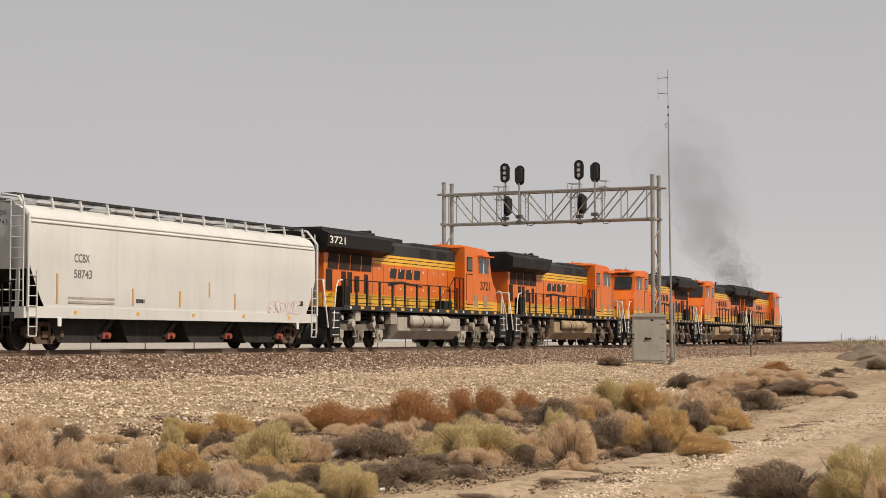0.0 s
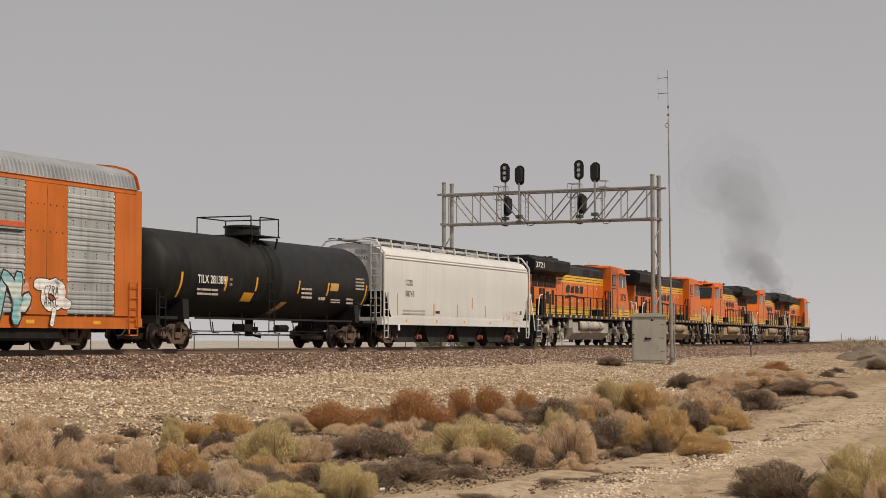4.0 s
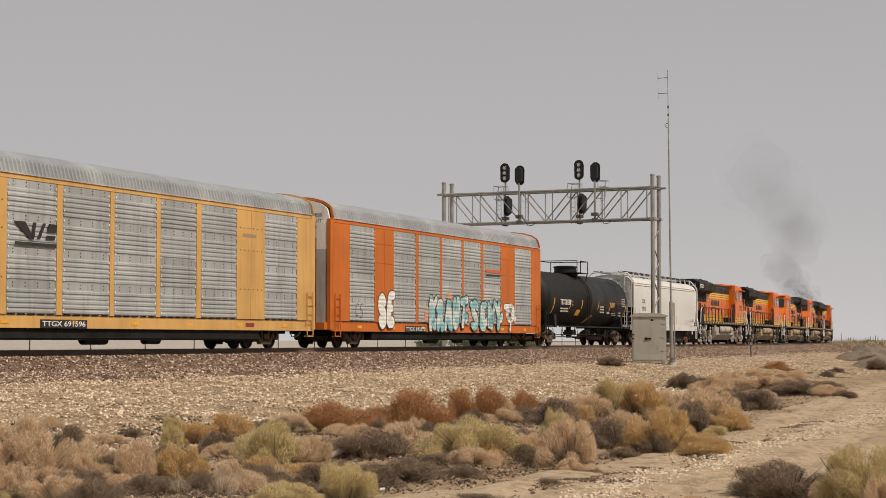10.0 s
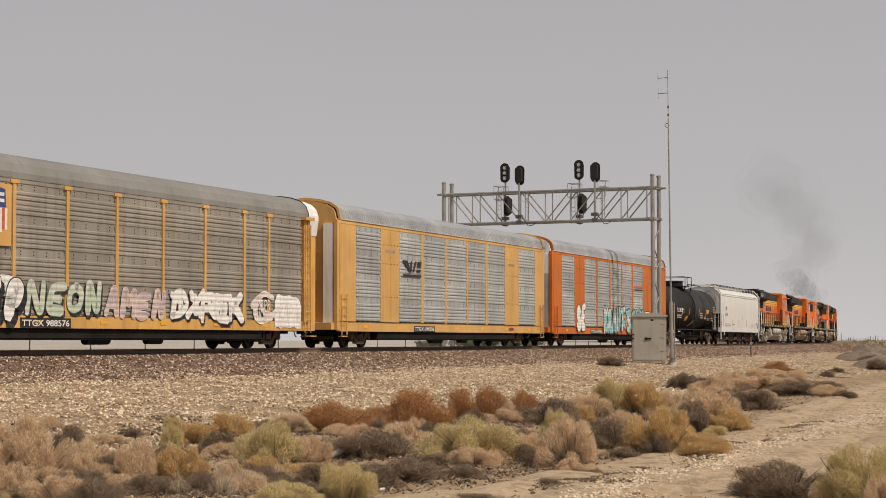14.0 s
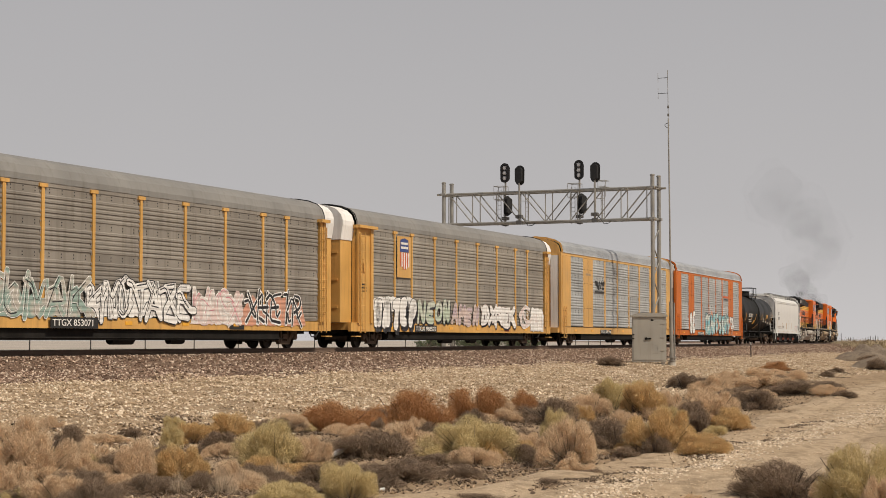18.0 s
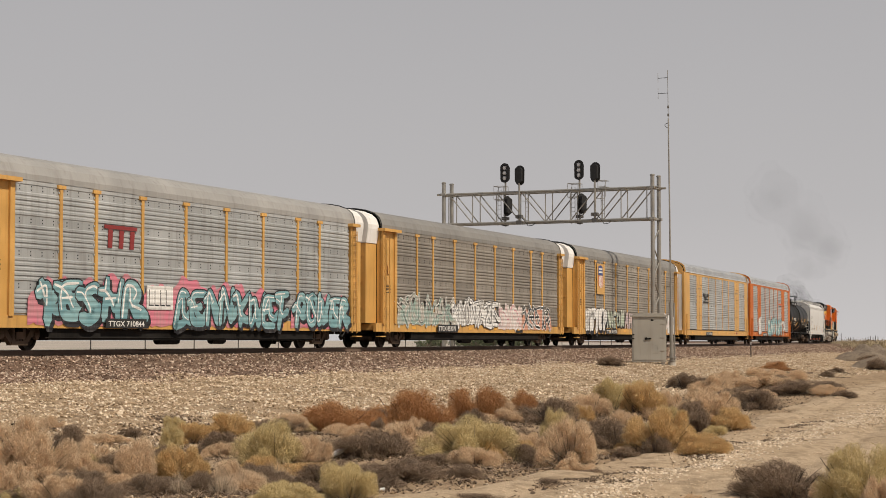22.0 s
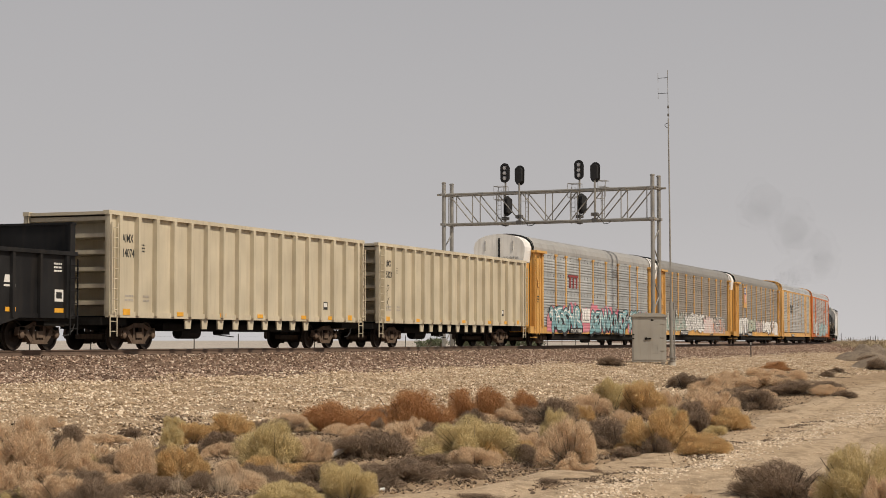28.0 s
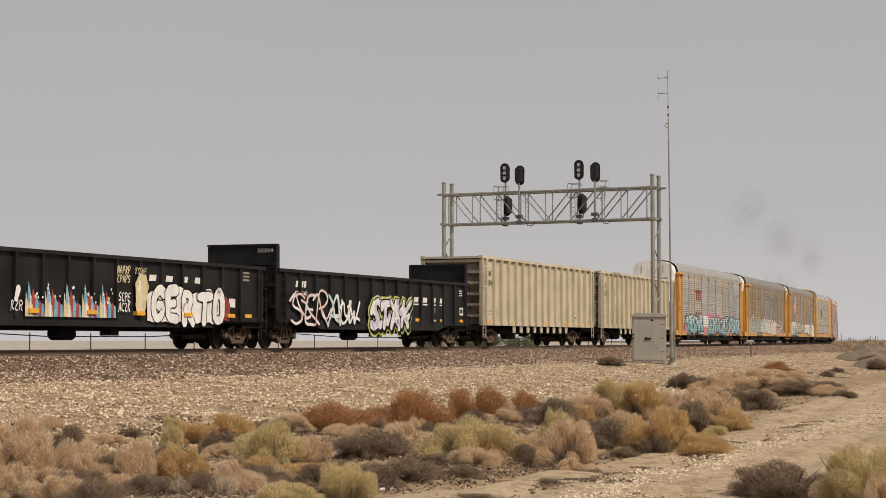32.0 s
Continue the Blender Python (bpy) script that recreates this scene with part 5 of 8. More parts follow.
    part("placard", G().box(8.15, 8.5, -1.53, -1.524, 1.6, 1.78), M_DKGREY, car)
    for i in range(5):
        part("reflector", G().box(-7.2 + i * 3.6, -7.05 + i * 3.6, -1.552, -1.542, 1.1, 1.2), M_YELTAPE, car)
    bogie(car, -8.1, 0.457)
    bogie(car, 8.1, 0.457)
    couplers(car, 9.75)
    return car


# ---------------------------------------------------------------- tank car


def tank_car():
    car = thing("tank_car", "black railway tank car with a top platform", "tank car")
    R, zc, H = 1.50, 2.62, 8.75
    prof = []
    for a in np.linspace(0, math.pi / 2, 9):
        prof.append((-H - 0.75 * math.cos(a) + 0.75 - 0.0, max(0.03, R * math.sin(a))))
    mid = [(-0.02, R), (0.0, R + 0.012), (0.25, R + 0.012), (0.27, R)]
    prof = [(x, r) for x, r in prof] + mid + [(-x, r) for x, r in prof[::-1]]
    part("tank", G().lathe(prof, 48, "x", (0, 0, zc)), M_TANKER, car, "black cylindrical tank with domed heads", True)
    part("centre_sill", G().box(-9.0, -5.2, -0.35, 0.35, 0.7, 1.05).box(5.2, 9.0, -0.35, 0.35, 0.7, 1.05), M_UNDER, car)
    for s in (-1, 1):
        part("saddle", G().prism([(-1.45, 1.02), (1.45, 1.02), (1.40, 1.7), (1.0, 1.45), (0.5, 1.18), (-0.5, 1.18), (-1.0, 1.45), (-1.40, 1.7)], s * 7.0 - 0.2, s * 7.0 + 0.2, "x"), M_TANKER, car)
        part("end_sill", G().box(min(s * 8.8, s * 9.0), max(s * 8.8, s * 9.0), -1.45, 1.45, 0.85, 1.12).box(min(s * 7.6, s * 9.0), max(s * 7.6, s * 9.0), -1.45, -1.38, 1.0, 1.1), M_TANKER, car)
        part("end_rail", G().path([(s * 8.9, -1.4, 1.1), (s * 8.9, -1.4, 2.0), (s * 8.9, 1.4, 2.0), (s * 8.9, 1.4, 1.1)], 0.022), M_TANKER, car)
        ladder(car, s * 8.6, -1.45, 0.5, 1.9, 0.4, 4, M_TANKER)
        bogie(car, s * 7.0, 0.457)
    part("side_walk", G().box(-6.4, 6.4, -1.5, -1.42, 1.03, 1.10), M_TANKER, car)
    part("side_pipe", G().tube((-6.6, -1.2, 0.62), (6.6, -1.2, 0.62), 0.022, 6).tube((-5.5, -0.6, 0.5), (5.5, -0.6, 0.5), 0.03, 6), M_UNDER, car)
    for x in (-4.8, -2.4, 2.4, 4.8):
        part("pipe_hanger", G().bar((x, -1.2, 0.62), (x, -1.1, 1.3), 0.03, 0.03), M_UNDER, car)
    part("bottom_outlet", G().tube((0.3, 0, 1.2), (0.3, 0, 0.45), 0.16, 12).box(0.05, 0.55, -0.25, 0.25, 0.62, 0.8).tube((0.3, -0.2, 0.5), (0.3, -0.5, 0.42), 0.05, 8), M_UNDER, car)
    part("brake_gear", G().box(-1.6, -0.9, -0.8, -0.3, 0.62, 0.9).tube((1.2, -0.7, 0.75), (2.0, -0.7, 0.75), 0.14, 10), M_UNDER, car)
    # dome platform and guard rails
    t = zc + R
    part("platform", G().box(-1.75, 0.6, -1.15, 1.15, t + 0.02, t + 0.06), M_TANKER, car, "top walkway grating")
    part("valve_dome", G().lathe([(t - 0.1, 0.66), (t + 0.36, 0.64), (t + 0.37, 0.70), (t + 0.44, 0.70), (t + 0.48, 0.5)], 24, "z", (-0.3, 0, 0)), M_TANKER, car, "round valve housing with a flat lid")
    part("platform_bracket", G().bar((-1.6, -1.1, t), (-1.6, -1.0, t - 0.45), 0.06, 0.06).bar((0.45, -1.1, t), (0.45, -1.0, t - 0.45), 0.06, 0.06), M_TANKER, car)
    h = t + 0.72
    part("guard_rail", G().path([(-1.72, -1.12, t + 0.04), (-1.72, -1.12, h), (-1.72, 1.12, h), (-1.72, 1.12, t + 0.04)], 0.026), M_TANKER, car, "black tubular guard rail")
    part("guard_rail", G().path([(-1.0, -1.12, t + 0.04), (-1.0, -1.12, h), (0.5, -1.12, h), (0.5, -1.12, t + 0.04)], 0.026), M_TANKER, car)
    part("guard_rail", G().path([(-1.72, 1.12, h), (0.5, 1.12, h), (0.5, 1.12, t + 0.04)], 0.026), M_TANKER, car)
    part("guard_rail", G().path([(0.5, -1.12, h), (0.5, 1.12, h)], 0.026), M_TANKER, car)
    # side ladder bent over the shell
    lad = G()
    for x in (-1.15, -0.72):
        pts = [(x, -1.58, 0.55), (x, -1.58, zc)] + [(x, -(R + 0.09) * math.cos(a), zc + (R + 0.09) * math.sin(a)) for a in np.linspace(0.2, 1.0, 6)]
        lad.path(pts, 0.022)
    for k in range(6):
        lad.tube((-1.15, -1.58, 0.65 + k * 0.36), (-0.72, -1.58, 0.65 + k * 0.36), 0.016, 5)
    part("ladder", lad, M_TANKER, car, "black side ladder")
    for k in range(8):
        x = -5.8 + k * 1.6
        part("brake_hanger", G().bar((x, -0.9, 0.95), (x + 0.1, -0.9, 0.55), 0.03, 0.03).tube((x, -0.9, 0.58), (x + 0.5, -0.9, 0.56), 0.02, 5), M_UNDER, car)
    # marks: curved strips follow the shell
    def strip(x0, x1, z0, z1, m, lab, tilt=0.0):
        rows = []
        for z in np.linspace(z0, z1, 7):
            y = -math.sqrt(max(0, (R + 0.006) ** 2 - (z - zc) ** 2))
            k = (z - z0) / (z1 - z0) * tilt
            rows.append([(x0 + k, y, z), (x1 + k, y, z)])
        return part("reflector", G().sheet(rows), m, car, lab)
    for x, a, b in ((-7.45, 1.75, 2.6), (-4.3, 2.05, 2.55), (-1.98, 2.08, 2.58), (1.5, 2.08, 2.56), (4.1, 2.05, 2.55), (7.75, 1.75, 2.55)):
        strip(x, x + 0.13, a, b, M_YELTAPE, "yellow reflective strip")
    strip(-2.75, -1.95, 1.70, 2.02, M_YELTAPE, "orange placard", 0.0)
    strip(0.1, 0.6, 1.30, 1.75, M_CARYEL, "ochre mark", 0.45)
    strip(4.35, 5.1, 2.25, 2.55, M_CARYEL2, "ochre placard")
    lettering(car, "TILX 281389", -6.35, 2.27, 0.40, 2.0, M_TXTW, -1.516)
    for i, (x0, x1, z0, z1, r) in enumerate(((-6.4, -4.9, 1.86, 2.08, 2), (-4.05, -3.85, 2.22, 2.5, 2), (1.7, 2.6, 1.9, 2.3, 3), (3.2, 3.8, 1.86, 1.98, 1), (4.3, 5.2, 1.78, 1.92, 2), (6.7, 7.55, 2.35, 2.82, 4), (5.8, 6.4, 1.75, 1.98, 2))):
        bars(car, x0, x1, z0, z1, r, M_SILVER, -1.508, seed=30 + i)
    couplers(car, 9.0)
    return car


# ---------------------------------------------------------------- gondolas


def high_gondola(number, marked=False):
    car = thing("high_side_gondola", "tall cream ribbed gondola car with rusty bogies", "gondola car", "cream gondolas of the train")
    H, z0, z1 = 9.7, 1.08, 4.25
    for side in (-1, 1):
        y = side * 1.44
        part("side_sheet", G().box(-H, H, min(y, y + side * 0.04), max(y, y + side * 0.04), z0, z1), M_BEIGE, car, "cream side sheet")
        part("top_chord", G().box(-H - 0.05, H + 0.05, min(y - side * 0.06, y + side * 0.16), max(y - side * 0.06, y + side * 0.16), z1, z1 + 0.13), M_BEIGE, car)
        part("side_sill", G().box(-H, H, min(y, y + side * 0.10), max(y, y + side * 0.10), z0 - 0.06, z0 + 0.12), M_BEIGE, car)
        n = 17
        for i in range(n):
            x = -H + 0.62 + i * (2 * H - 1.24) / (n - 1)
            part("rib", G().prism([(x - 0.10, min(y, y + side * 0.04)), (x - 0.085, y + side * 0.2), (x + 0.085, y + side * 0.2), (x + 0.10, min(y, y + side * 0.04))], z0, z1, "z"), M_BEIGE, car, "pressed side rib")
            if 4 <= i <= 12:
                part("floor_tab", G().prism([(x - 0.22, z0 - 0.06), (x + 0.22, z0 - 0.06), (x + 0.15, 0.68), (x - 0.18, 0.68)], min(y, y + side * 0.05), max(y, y + side * 0.05)), M_BEIGE, car, "drop bracket below the sill")
    for s in (-1, 1):
        x = s * (H - 0.9)
        part("end_sheet", G().box(min(x, x + s * 0.05), max(x, x + s * 0.05), -1.42, 1.42, z0, z1), M_BEIGE, car, "shaded cream end sheet")
        for k in range(6):
            z = z0 + 0.3 + k * 0.53
            part("end_rib", G().prism([(x, z), (x + s * 0.78, z + 0.04), (x + s * 0.78, z + 0.17), (x, z + 0.2)], -1.42, 1.42), M_BEIGE, car)
        part("end_post", G().box(min(s * H, s * (H - 0.12)), max(s * H, s * (H - 0.12)), -1.6, -1.42, z0, z1), M_BEIGE, car)
        part("end_post", G().box(min(s * H, s * (H - 0.12)), max(s * H, s * (H - 0.12)), 1.42, 1.6, z0, z1), M_BEIGE, car)
        part("end_chord", G().box(min(s * (H - 1.0), s * H), max(s * (H - 1.0), s * H), -1.5, 1.5, z1, z1 + 0.10), M_BEIGE, car)
        ladder(car, s * (H - 0.20), -1.66, 1.1, 4.0, 0.34, 9, M_BEIGE)
        ladder(car, s * (H - 0.28), -1.58, 0.42, 1.05, 0.4, 2, M_BEIGE, name="stirrup_step")
        part("end_sill", G().box(min(s * 8.2, s * 9.7), max(s * 8.2, s * 9.7), -1.3, 1.3, 0.78, 1.02), M_UNDER, car)
        part("hand_brake_wheel", G().lathe([(s * (H - 0.06), 0.28), (s * (H - 0.02), 0.28)], 16, "x", (0, 0.7, 3.2)), M_BEIGE, car)
        bogie(car, s * 7.1, 0.457)
    part("floor", G().box(-H + 0.9, H - 0.9, -1.42, 1.42, 1.0, 1.08), M_UNDER, car)
    part("centre_sill", G().box(-9.5, 9.5, -0.32, 0.32, 0.66, 1.0).box(-5.2, 5.2, -0.9, 0.9, 0.62, 0.86), M_UNDER, car)
    part("brake_gear", G().tube((-3.9, -0.7, 0.55), (-2.6, -0.7, 0.55), 0.2, 12).box(-1.2, -0.7, -1.0, -0.6, 0.5, 0.75).tube((-2.0, -1.1, 0.5), (-0.6, -1.1, 0.42), 0.02, 5), M_UNDER, car)
    lettering(car, "AIMX", -8.78, 3.42, 0.38, 0.68, M_TXTK, -1.483)
    lettering(car, number, -8.78, 2.95, 0.38, 0.68, M_TXTK, -1.483)
    bars(car, -7.65, -7.4, 3.15, 3.4, 3, M_DKGREY, -1.485, seed=4)
    bars(car, -8.6, -8.1, 1.55, 1.75, 2, M_SILVER, -1.485, seed=5)
    bars(car, -7.5, -7.1, 1.55, 1.75, 2, M_SILVER, -1.485, seed=6)
    part("placard", G().box(6.05, 6.45, -1.49, -1.481, 1.5, 1.8), M_TXTK, car)
    part("placard_label", G().box(6.1, 6.4, -1.494, -1.49, 1.6, 1.76), M_TXTW, car)
    for x in (-8.8, -5.4, -2.4, 0.4, 4.0, 6.4, 8.2):
        part("reflector", G().box(x, x + 0.42, -1.553, -1.542, 1.1, 1.24 if abs(x) < 8 else 1.3), M_YELTAPE, car, "orange reflective strip")
    if marked:
        scrawl(car, -9.0, -8.3, 1.6, 2.7, K_KEY, -1.488, 71, 0.03, 2)
    couplers(car, 9.7)
    return car


def low_gondola(bulkheads, label):
    car = thing("low_gondola", label, "gondola car", "black gondolas of the train")
    H, z0, z1 = 10.05, 0.98, 2.86
    for side in (-1, 1):
        y = side * 1.42
        part("side_sheet", G().box(-H, H, min(y, y + side * 0.03), max(y, y + side * 0.03), z0, z1), M_GONBLK, car, "black side sheet")
        part("top_chord", G().box(-H, H, min(y - side * 0.05, y + side * 0.14), max(y - side * 0.05, y + side * 0.14), z1, z1 + 0.12), M_GONBLK, car)
        belly = [(-H, z0), (H, z0), (H, z0 + 0.1), (6.9, 0.72), (-6.9, 0.72), (-H, z0 + 0.1)]
        part("side_sill", G().prism([(-H, z0 + 0.12), (H, z0 + 0.12), (H, z0 - 0.02), (7.2, z0 - 0.02), (6.2, 0.73), (-6.2, 0.73), (-7.2, z0 - 0.02), (-H, z0 - 0.02)], min(y, y + side * 0.07), max(y, y + side * 0.07)), M_GONBLK, car, "fish-belly side sill")
        n = 15
        for i in range(n):
            x = -H + 0.5 + i * (2 * H - 1.0) / (n - 1)
            part("rib", G().prism([(x - 0.09, y), (x - 0.06, y + side * 0.13), (x + 0.06, y + side * 0.13), (x + 0.09, y)], z0, z1, "z"), M_GONBLK, car, "pressed side rib")
    for s in (-1, 1):
        x = s * (H - 0.1)
        top = 3.82 if bulkheads else z1 + 0.1
        part("bulkhead" if bulkheads else "end_sheet", G().box(min(x, x + s * 0.10), max(x, x + s * 0.10), -1.42, 1.42, z0, top), M_GONBLK, car, "tall black end bulkhead" if bulkheads else "")
        if bulkheads:
            part("bulkhead_cap", G().box(min(x - s * 0.05, x + s * 0.16), max(x - s * 0.05, x + s * 0.16), -1.46, 1.46, top, top + 0.07), M_GONBLK, car)
            for y in (-1.44, 1.36):
                part("bulkhead_post", G().box(min(x - s * 0.12, x + s * 0.14), max(x - s * 0.12, x + s * 0.14), y, y + 0.08, z0, top), M_GONBLK, car)
            for k in range(3):
                part("bulkhead_rib", G().box(min(x + s * 0.1, x + s * 0.2), max(x + s * 0.1, x + s * 0.2), -1.4, 1.4, 1.5 + k * 0.8, 1.62 + k * 0.8), M_GONBLK, car)
        else:
            for k in range(3):
                part("end_rib", G().box(min(x + s * 0.1, x + s * 0.22), max(x + s * 0.1, x + s * 0.22), -1.4, 1.4, 1.3 + k * 0.5, 1.42 + k * 0.5), M_GONBLK, car)
        ladder(car, s * (H - 0.25), -1.6, 0.45, z1 - 0.1, 0.4, 6, M_GONBLK)
        part("end_sill", G().box(min(s * 8.6, s * 10.1), max(s * 8.6, s * 10.1), -1.35, 1.35, 0.74, 0.94), M_UNDER, car)
        bogie(car, s * 8.75, 0.457)
    part("floor", G().box(-H, H, -1.42, 1.42, 0.88, 0.96), M_UNDER, car)
    part("centre_sill", G().box(-9.9, 9.9, -0.3, 0.3, 0.6, 0.9), M_UNDER, car)
    part("brake_gear", G().tube((-2.2, -0.6, 0.5), (-1.2, -0.6, 0.5), 0.2, 12).box(0.6, 1.1, -0.9, -0.5, 0.45, 0.7), M_UNDER, car)
    part("brake_rod", G().path([(-7.2, -0.9, 0.55), (-3.0, -0.9, 0.42), (3.0, -0.9, 0.42), (7.2, -0.9, 0.55)], 0.018), M_UNDER, car)
    couplers(car, 10.0)
    return car


def slant_block(car, x, z, w, h, m, y, name="emblem_block"):
    """A plain slanted block of an emblem."""
    k = h * 0.25
    return part(name, G().prism([(x, z), (x + w * 0.82, z), (x + w * 0.82 + k, z + h), (x + k, z + h)], y - 0.004, y), m, car)


# ---------------------------------------------------------------- locomotive


M_LOCOFRAME = paint("grimy_silver_casting", (0.20, 0.175, 0.145), 0.75, 0.1, (0.04, 0.03, 0.022), 0.75, 0.3, 3)


def i_dark(dx):
    return dx == 0


def loco_truck(car, x, sense, silver):
    m = M_SILVER if silver else M_TANTANK
    b = part("bogie", G().box(x - 2.6, x + 2.6, -0.5, 0.5, 0.62, 0.9), M_UNDER, car, "three-axle bogie")
    ws = bogie_meshes(0.53)[2]
    for y, o in ((-1.08, -1), (1.08, 1)):
        f = [(x - 2.75, 0.78), (x - 2.6, 0.98), (x - 1.6, 0.98), (x - 1.35, 1.12), (x - 0.55, 1.12), (x - 0.3, 0.96), (x + 0.4, 0.96), (x + 0.65, 1.12), (x + 1.35, 1.12), (x + 1.6, 0.98), (x + 2.6, 0.98), (x + 2.75, 0.78), (x + 1.6, 0.70), (x - 1.6, 0.70)]
        part("side_frame", G().prism(f, y - 0.09, y + 0.09), M_TRUCK if not silver else M_LOCOFRAME, b, "dusty cast side frame")
        for dx in (-2.03, 0, 2.03):
            j = G().box(x + dx - 0.24, x + dx + 0.24, min(y, y + o * 0.16), max(y, y + o * 0.16), 0.32, 0.74)
            j.prism([(x + dx - 0.32, 0.2), (x + dx + 0.32, 0.2), (x + dx + 0.24, 0.36), (x + dx - 0.24, 0.36)], min(y + o * 0.02, y + o * 0.14), max(y + o * 0.02, y + o * 0.14))
            j.tube((x + dx, y + o * 0.16, 0.53), (x + dx, y + o * 0.24, 0.53), 0.16, 12)
            part("journal_box", j, M_LOCOFRAME if i_dark(dx) else m, b)
            for e in (-0.42, 0.42):
                sp = G()
                for k in range(5):
                    sp.lathe([(0.42 + k * 0.062, 0.07), (0.44 + k * 0.062, 0.085), (0.47 + k * 0.062, 0.07)], 8, "z", (x + dx + e, y + o * 0.05, 0))
                part("spring", sp, m, b)
        br = G()
        for dx in (-1.05, 1.05):
            br.lathe([(0.0, 0.17), (o * 0.28, 0.17), (o * 0.3, 0.1)], 12, "y", (x + dx, y + o * 0.05, 0.98)).bar((x + dx + 0.3, y + o * 0.15, 0.9), (x + dx + 0.75, y + o * 0.1, 0.45), 0.06, 0.05)
        part("brake_cylinder", br, m, b)
        part("sand_pipe", G().path([(x - 2.6, y, 0.9), (x - 2.75, y, 0.5), (x - 2.62, y, 0.22)], 0.03).path([(x + 2.6, y, 0.9), (x + 2.75, y, 0.5), (x + 2.62, y, 0.22)], 0.03), M_UNDER, b)
    for dx in (-2.03, 0, 2.03):
        w = part("wheelset", ws, None, b, "worn steel wheels on their axle", at=(x + dx, 0, 0.53))
        WHEELS.append((w, (x + dx, 0, 0.53), 0.53, sense))


def locomotive(silver=True):
    car = thing("diesel_locomotive", "orange, yellow and black six-axle diesel locomotive", "locomotive", "locomotives of the train")
    # underframe and walkway
    part("walkway", G().box(-10.6, 10.4, -1.50, 1.50, 1.50, 1.62), M_DKGREY, car, "dark walkway deck")
    part("side_skirt", G().box(-9.4, 9.4, -1.54, -1.46, 1.52, 1.72).box(-9.4, 9.4, 1.46, 1.54, 1.52, 1.72), M_DKGREY, car)
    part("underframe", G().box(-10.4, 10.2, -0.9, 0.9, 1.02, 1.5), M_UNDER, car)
    for i in range(17):
        x = -8.8 + i * 1.08
        part("walk_mark", G().box(x, x + (0.35 if i % 3 else 0.16), -1.552, -1.542, 1.57, 1.68), M_YELTAPE if i % 3 else M_TXTW, car)
    tank = [(-1.42, 1.30), (-1.42, 0.72), (-1.05, 0.34), (1.05, 0.34), (1.42, 0.72), (1.42, 1.30)]
    mt = M_SILVER if silver else M_TANTANK
    ft = part("fuel_tank", G().prism(tank, -3.5, 4.1, "x"), mt, car, "dusty fuel tank with sloping sides")
    # flat black box in place of a hollow: the recess's shade as colour
    part("tank_recess", G().box(-2.4, 2.5, -1.46, -1.40, 0.86, 1.32), M_UNDER, ft)
    for x0, x1 in ((-2.2, 0.05), (0.2, 2.4)):
        part("air_reservoir", G().lathe([(x0, 0.05), (x0 + 0.06, 0.2), (x0 + 0.18, 0.27), (x1 - 0.18, 0.27), (x1 - 0.06, 0.2), (x1, 0.05)], 16, "x", (0, -1.42, 1.12)), mt, ft, "round air reservoir", True)
        part("tank_strap", G().lathe([((x0 + x1) / 2 - 0.04, 0.28), ((x0 + x1) / 2 + 0.04, 0.28)], 16, "x", (0, -1.42, 1.12)), M_UNDER, ft)
    part("side_pipe", G().tube((-9.0, -1.3, 1.42), (9.0, -1.3, 1.42), 0.035, 6).tube((-4.8, -1.38, 1.34), (5.0, -1.38, 1.34), 0.05, 6), M_UNDER, car)
    part("equipment_box", G().box(-4.3, -3.6, -1.44, -1.1, 1.0, 1.48).box(-8.0, -7.5, -1.44, -1.1, 1.1, 1.48).box(7.4, 7.9, -1.44, -1.1, 1.1, 1.48), mt, car)
    for x0, x1, z, r in ((-9.6, -4.4, 1.22, 0.045), (4.6, 9.4, 1.2, 0.045), (-9.0, -5.0, 1.06, 0.03), (5.0, 9.0, 1.08, 0.03)):
        part("brake_pipe", G().tube((x0, -1.22, z), (x1, -1.22, z), r, 6), M_UNDER, car)
    for x in (-9.3, -6.1, -5.2, 5.1, 6.2, 8.9):
        part("sand_box", G().box(x - 0.22, x + 0.22, -1.40, -1.12, 1.06, 1.44), M_UNDER, car)
        part("sand_valve", G().tube((x, -1.40, 1.2), (x, -1.46, 1.2), 0.1, 10), M_SILVER, car)
    # no real part: a black box added as the shade below the frame
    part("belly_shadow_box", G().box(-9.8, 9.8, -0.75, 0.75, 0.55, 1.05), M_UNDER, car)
    # long hood
    hy = 0.98
    def hood(x0, x1, z0, z1, m, nm, lab="", top=False, y=hy):
        return part(nm, G().box(x0, x1, -y, y, z0, z1), m, car, lab)
    hood(-10.1, 4.6, 1.62, 3.55, M_ORANGE, "long_hood", "orange long hood")
    hood(-10.1, 4.6, 1.95, 2.02, M_BLACK, "stripe_line", "", y=hy + 0.003)
    part("lower_stripe", G().box(-10.1, 4.6, -hy - 0.006, hy + 0.006, 1.66, 2.22), M_LYEL, car, "yellow lower stripe")
    part("stripe_line", G().box(-10.1, 4.6, -hy - 0.009, hy + 0.009, 1.82, 1.85).box(-10.1, 4.6, -hy - 0.009, hy + 0.009, 2.02, 2.05), M_BLACK, car)
    part("upper_stripe", G().box(-5.0, 4.6, -hy, hy, 3.552, 3.96), M_LYEL, car, "yellow upper stripe")
    part("stripe_line", G().box(-5.0, 4.6, -hy - 0.003, hy + 0.003, 3.66, 3.69).box(-5.0, 4.6, -hy - 0.003, hy + 0.003, 3.82, 3.85), M_BLACK, car)
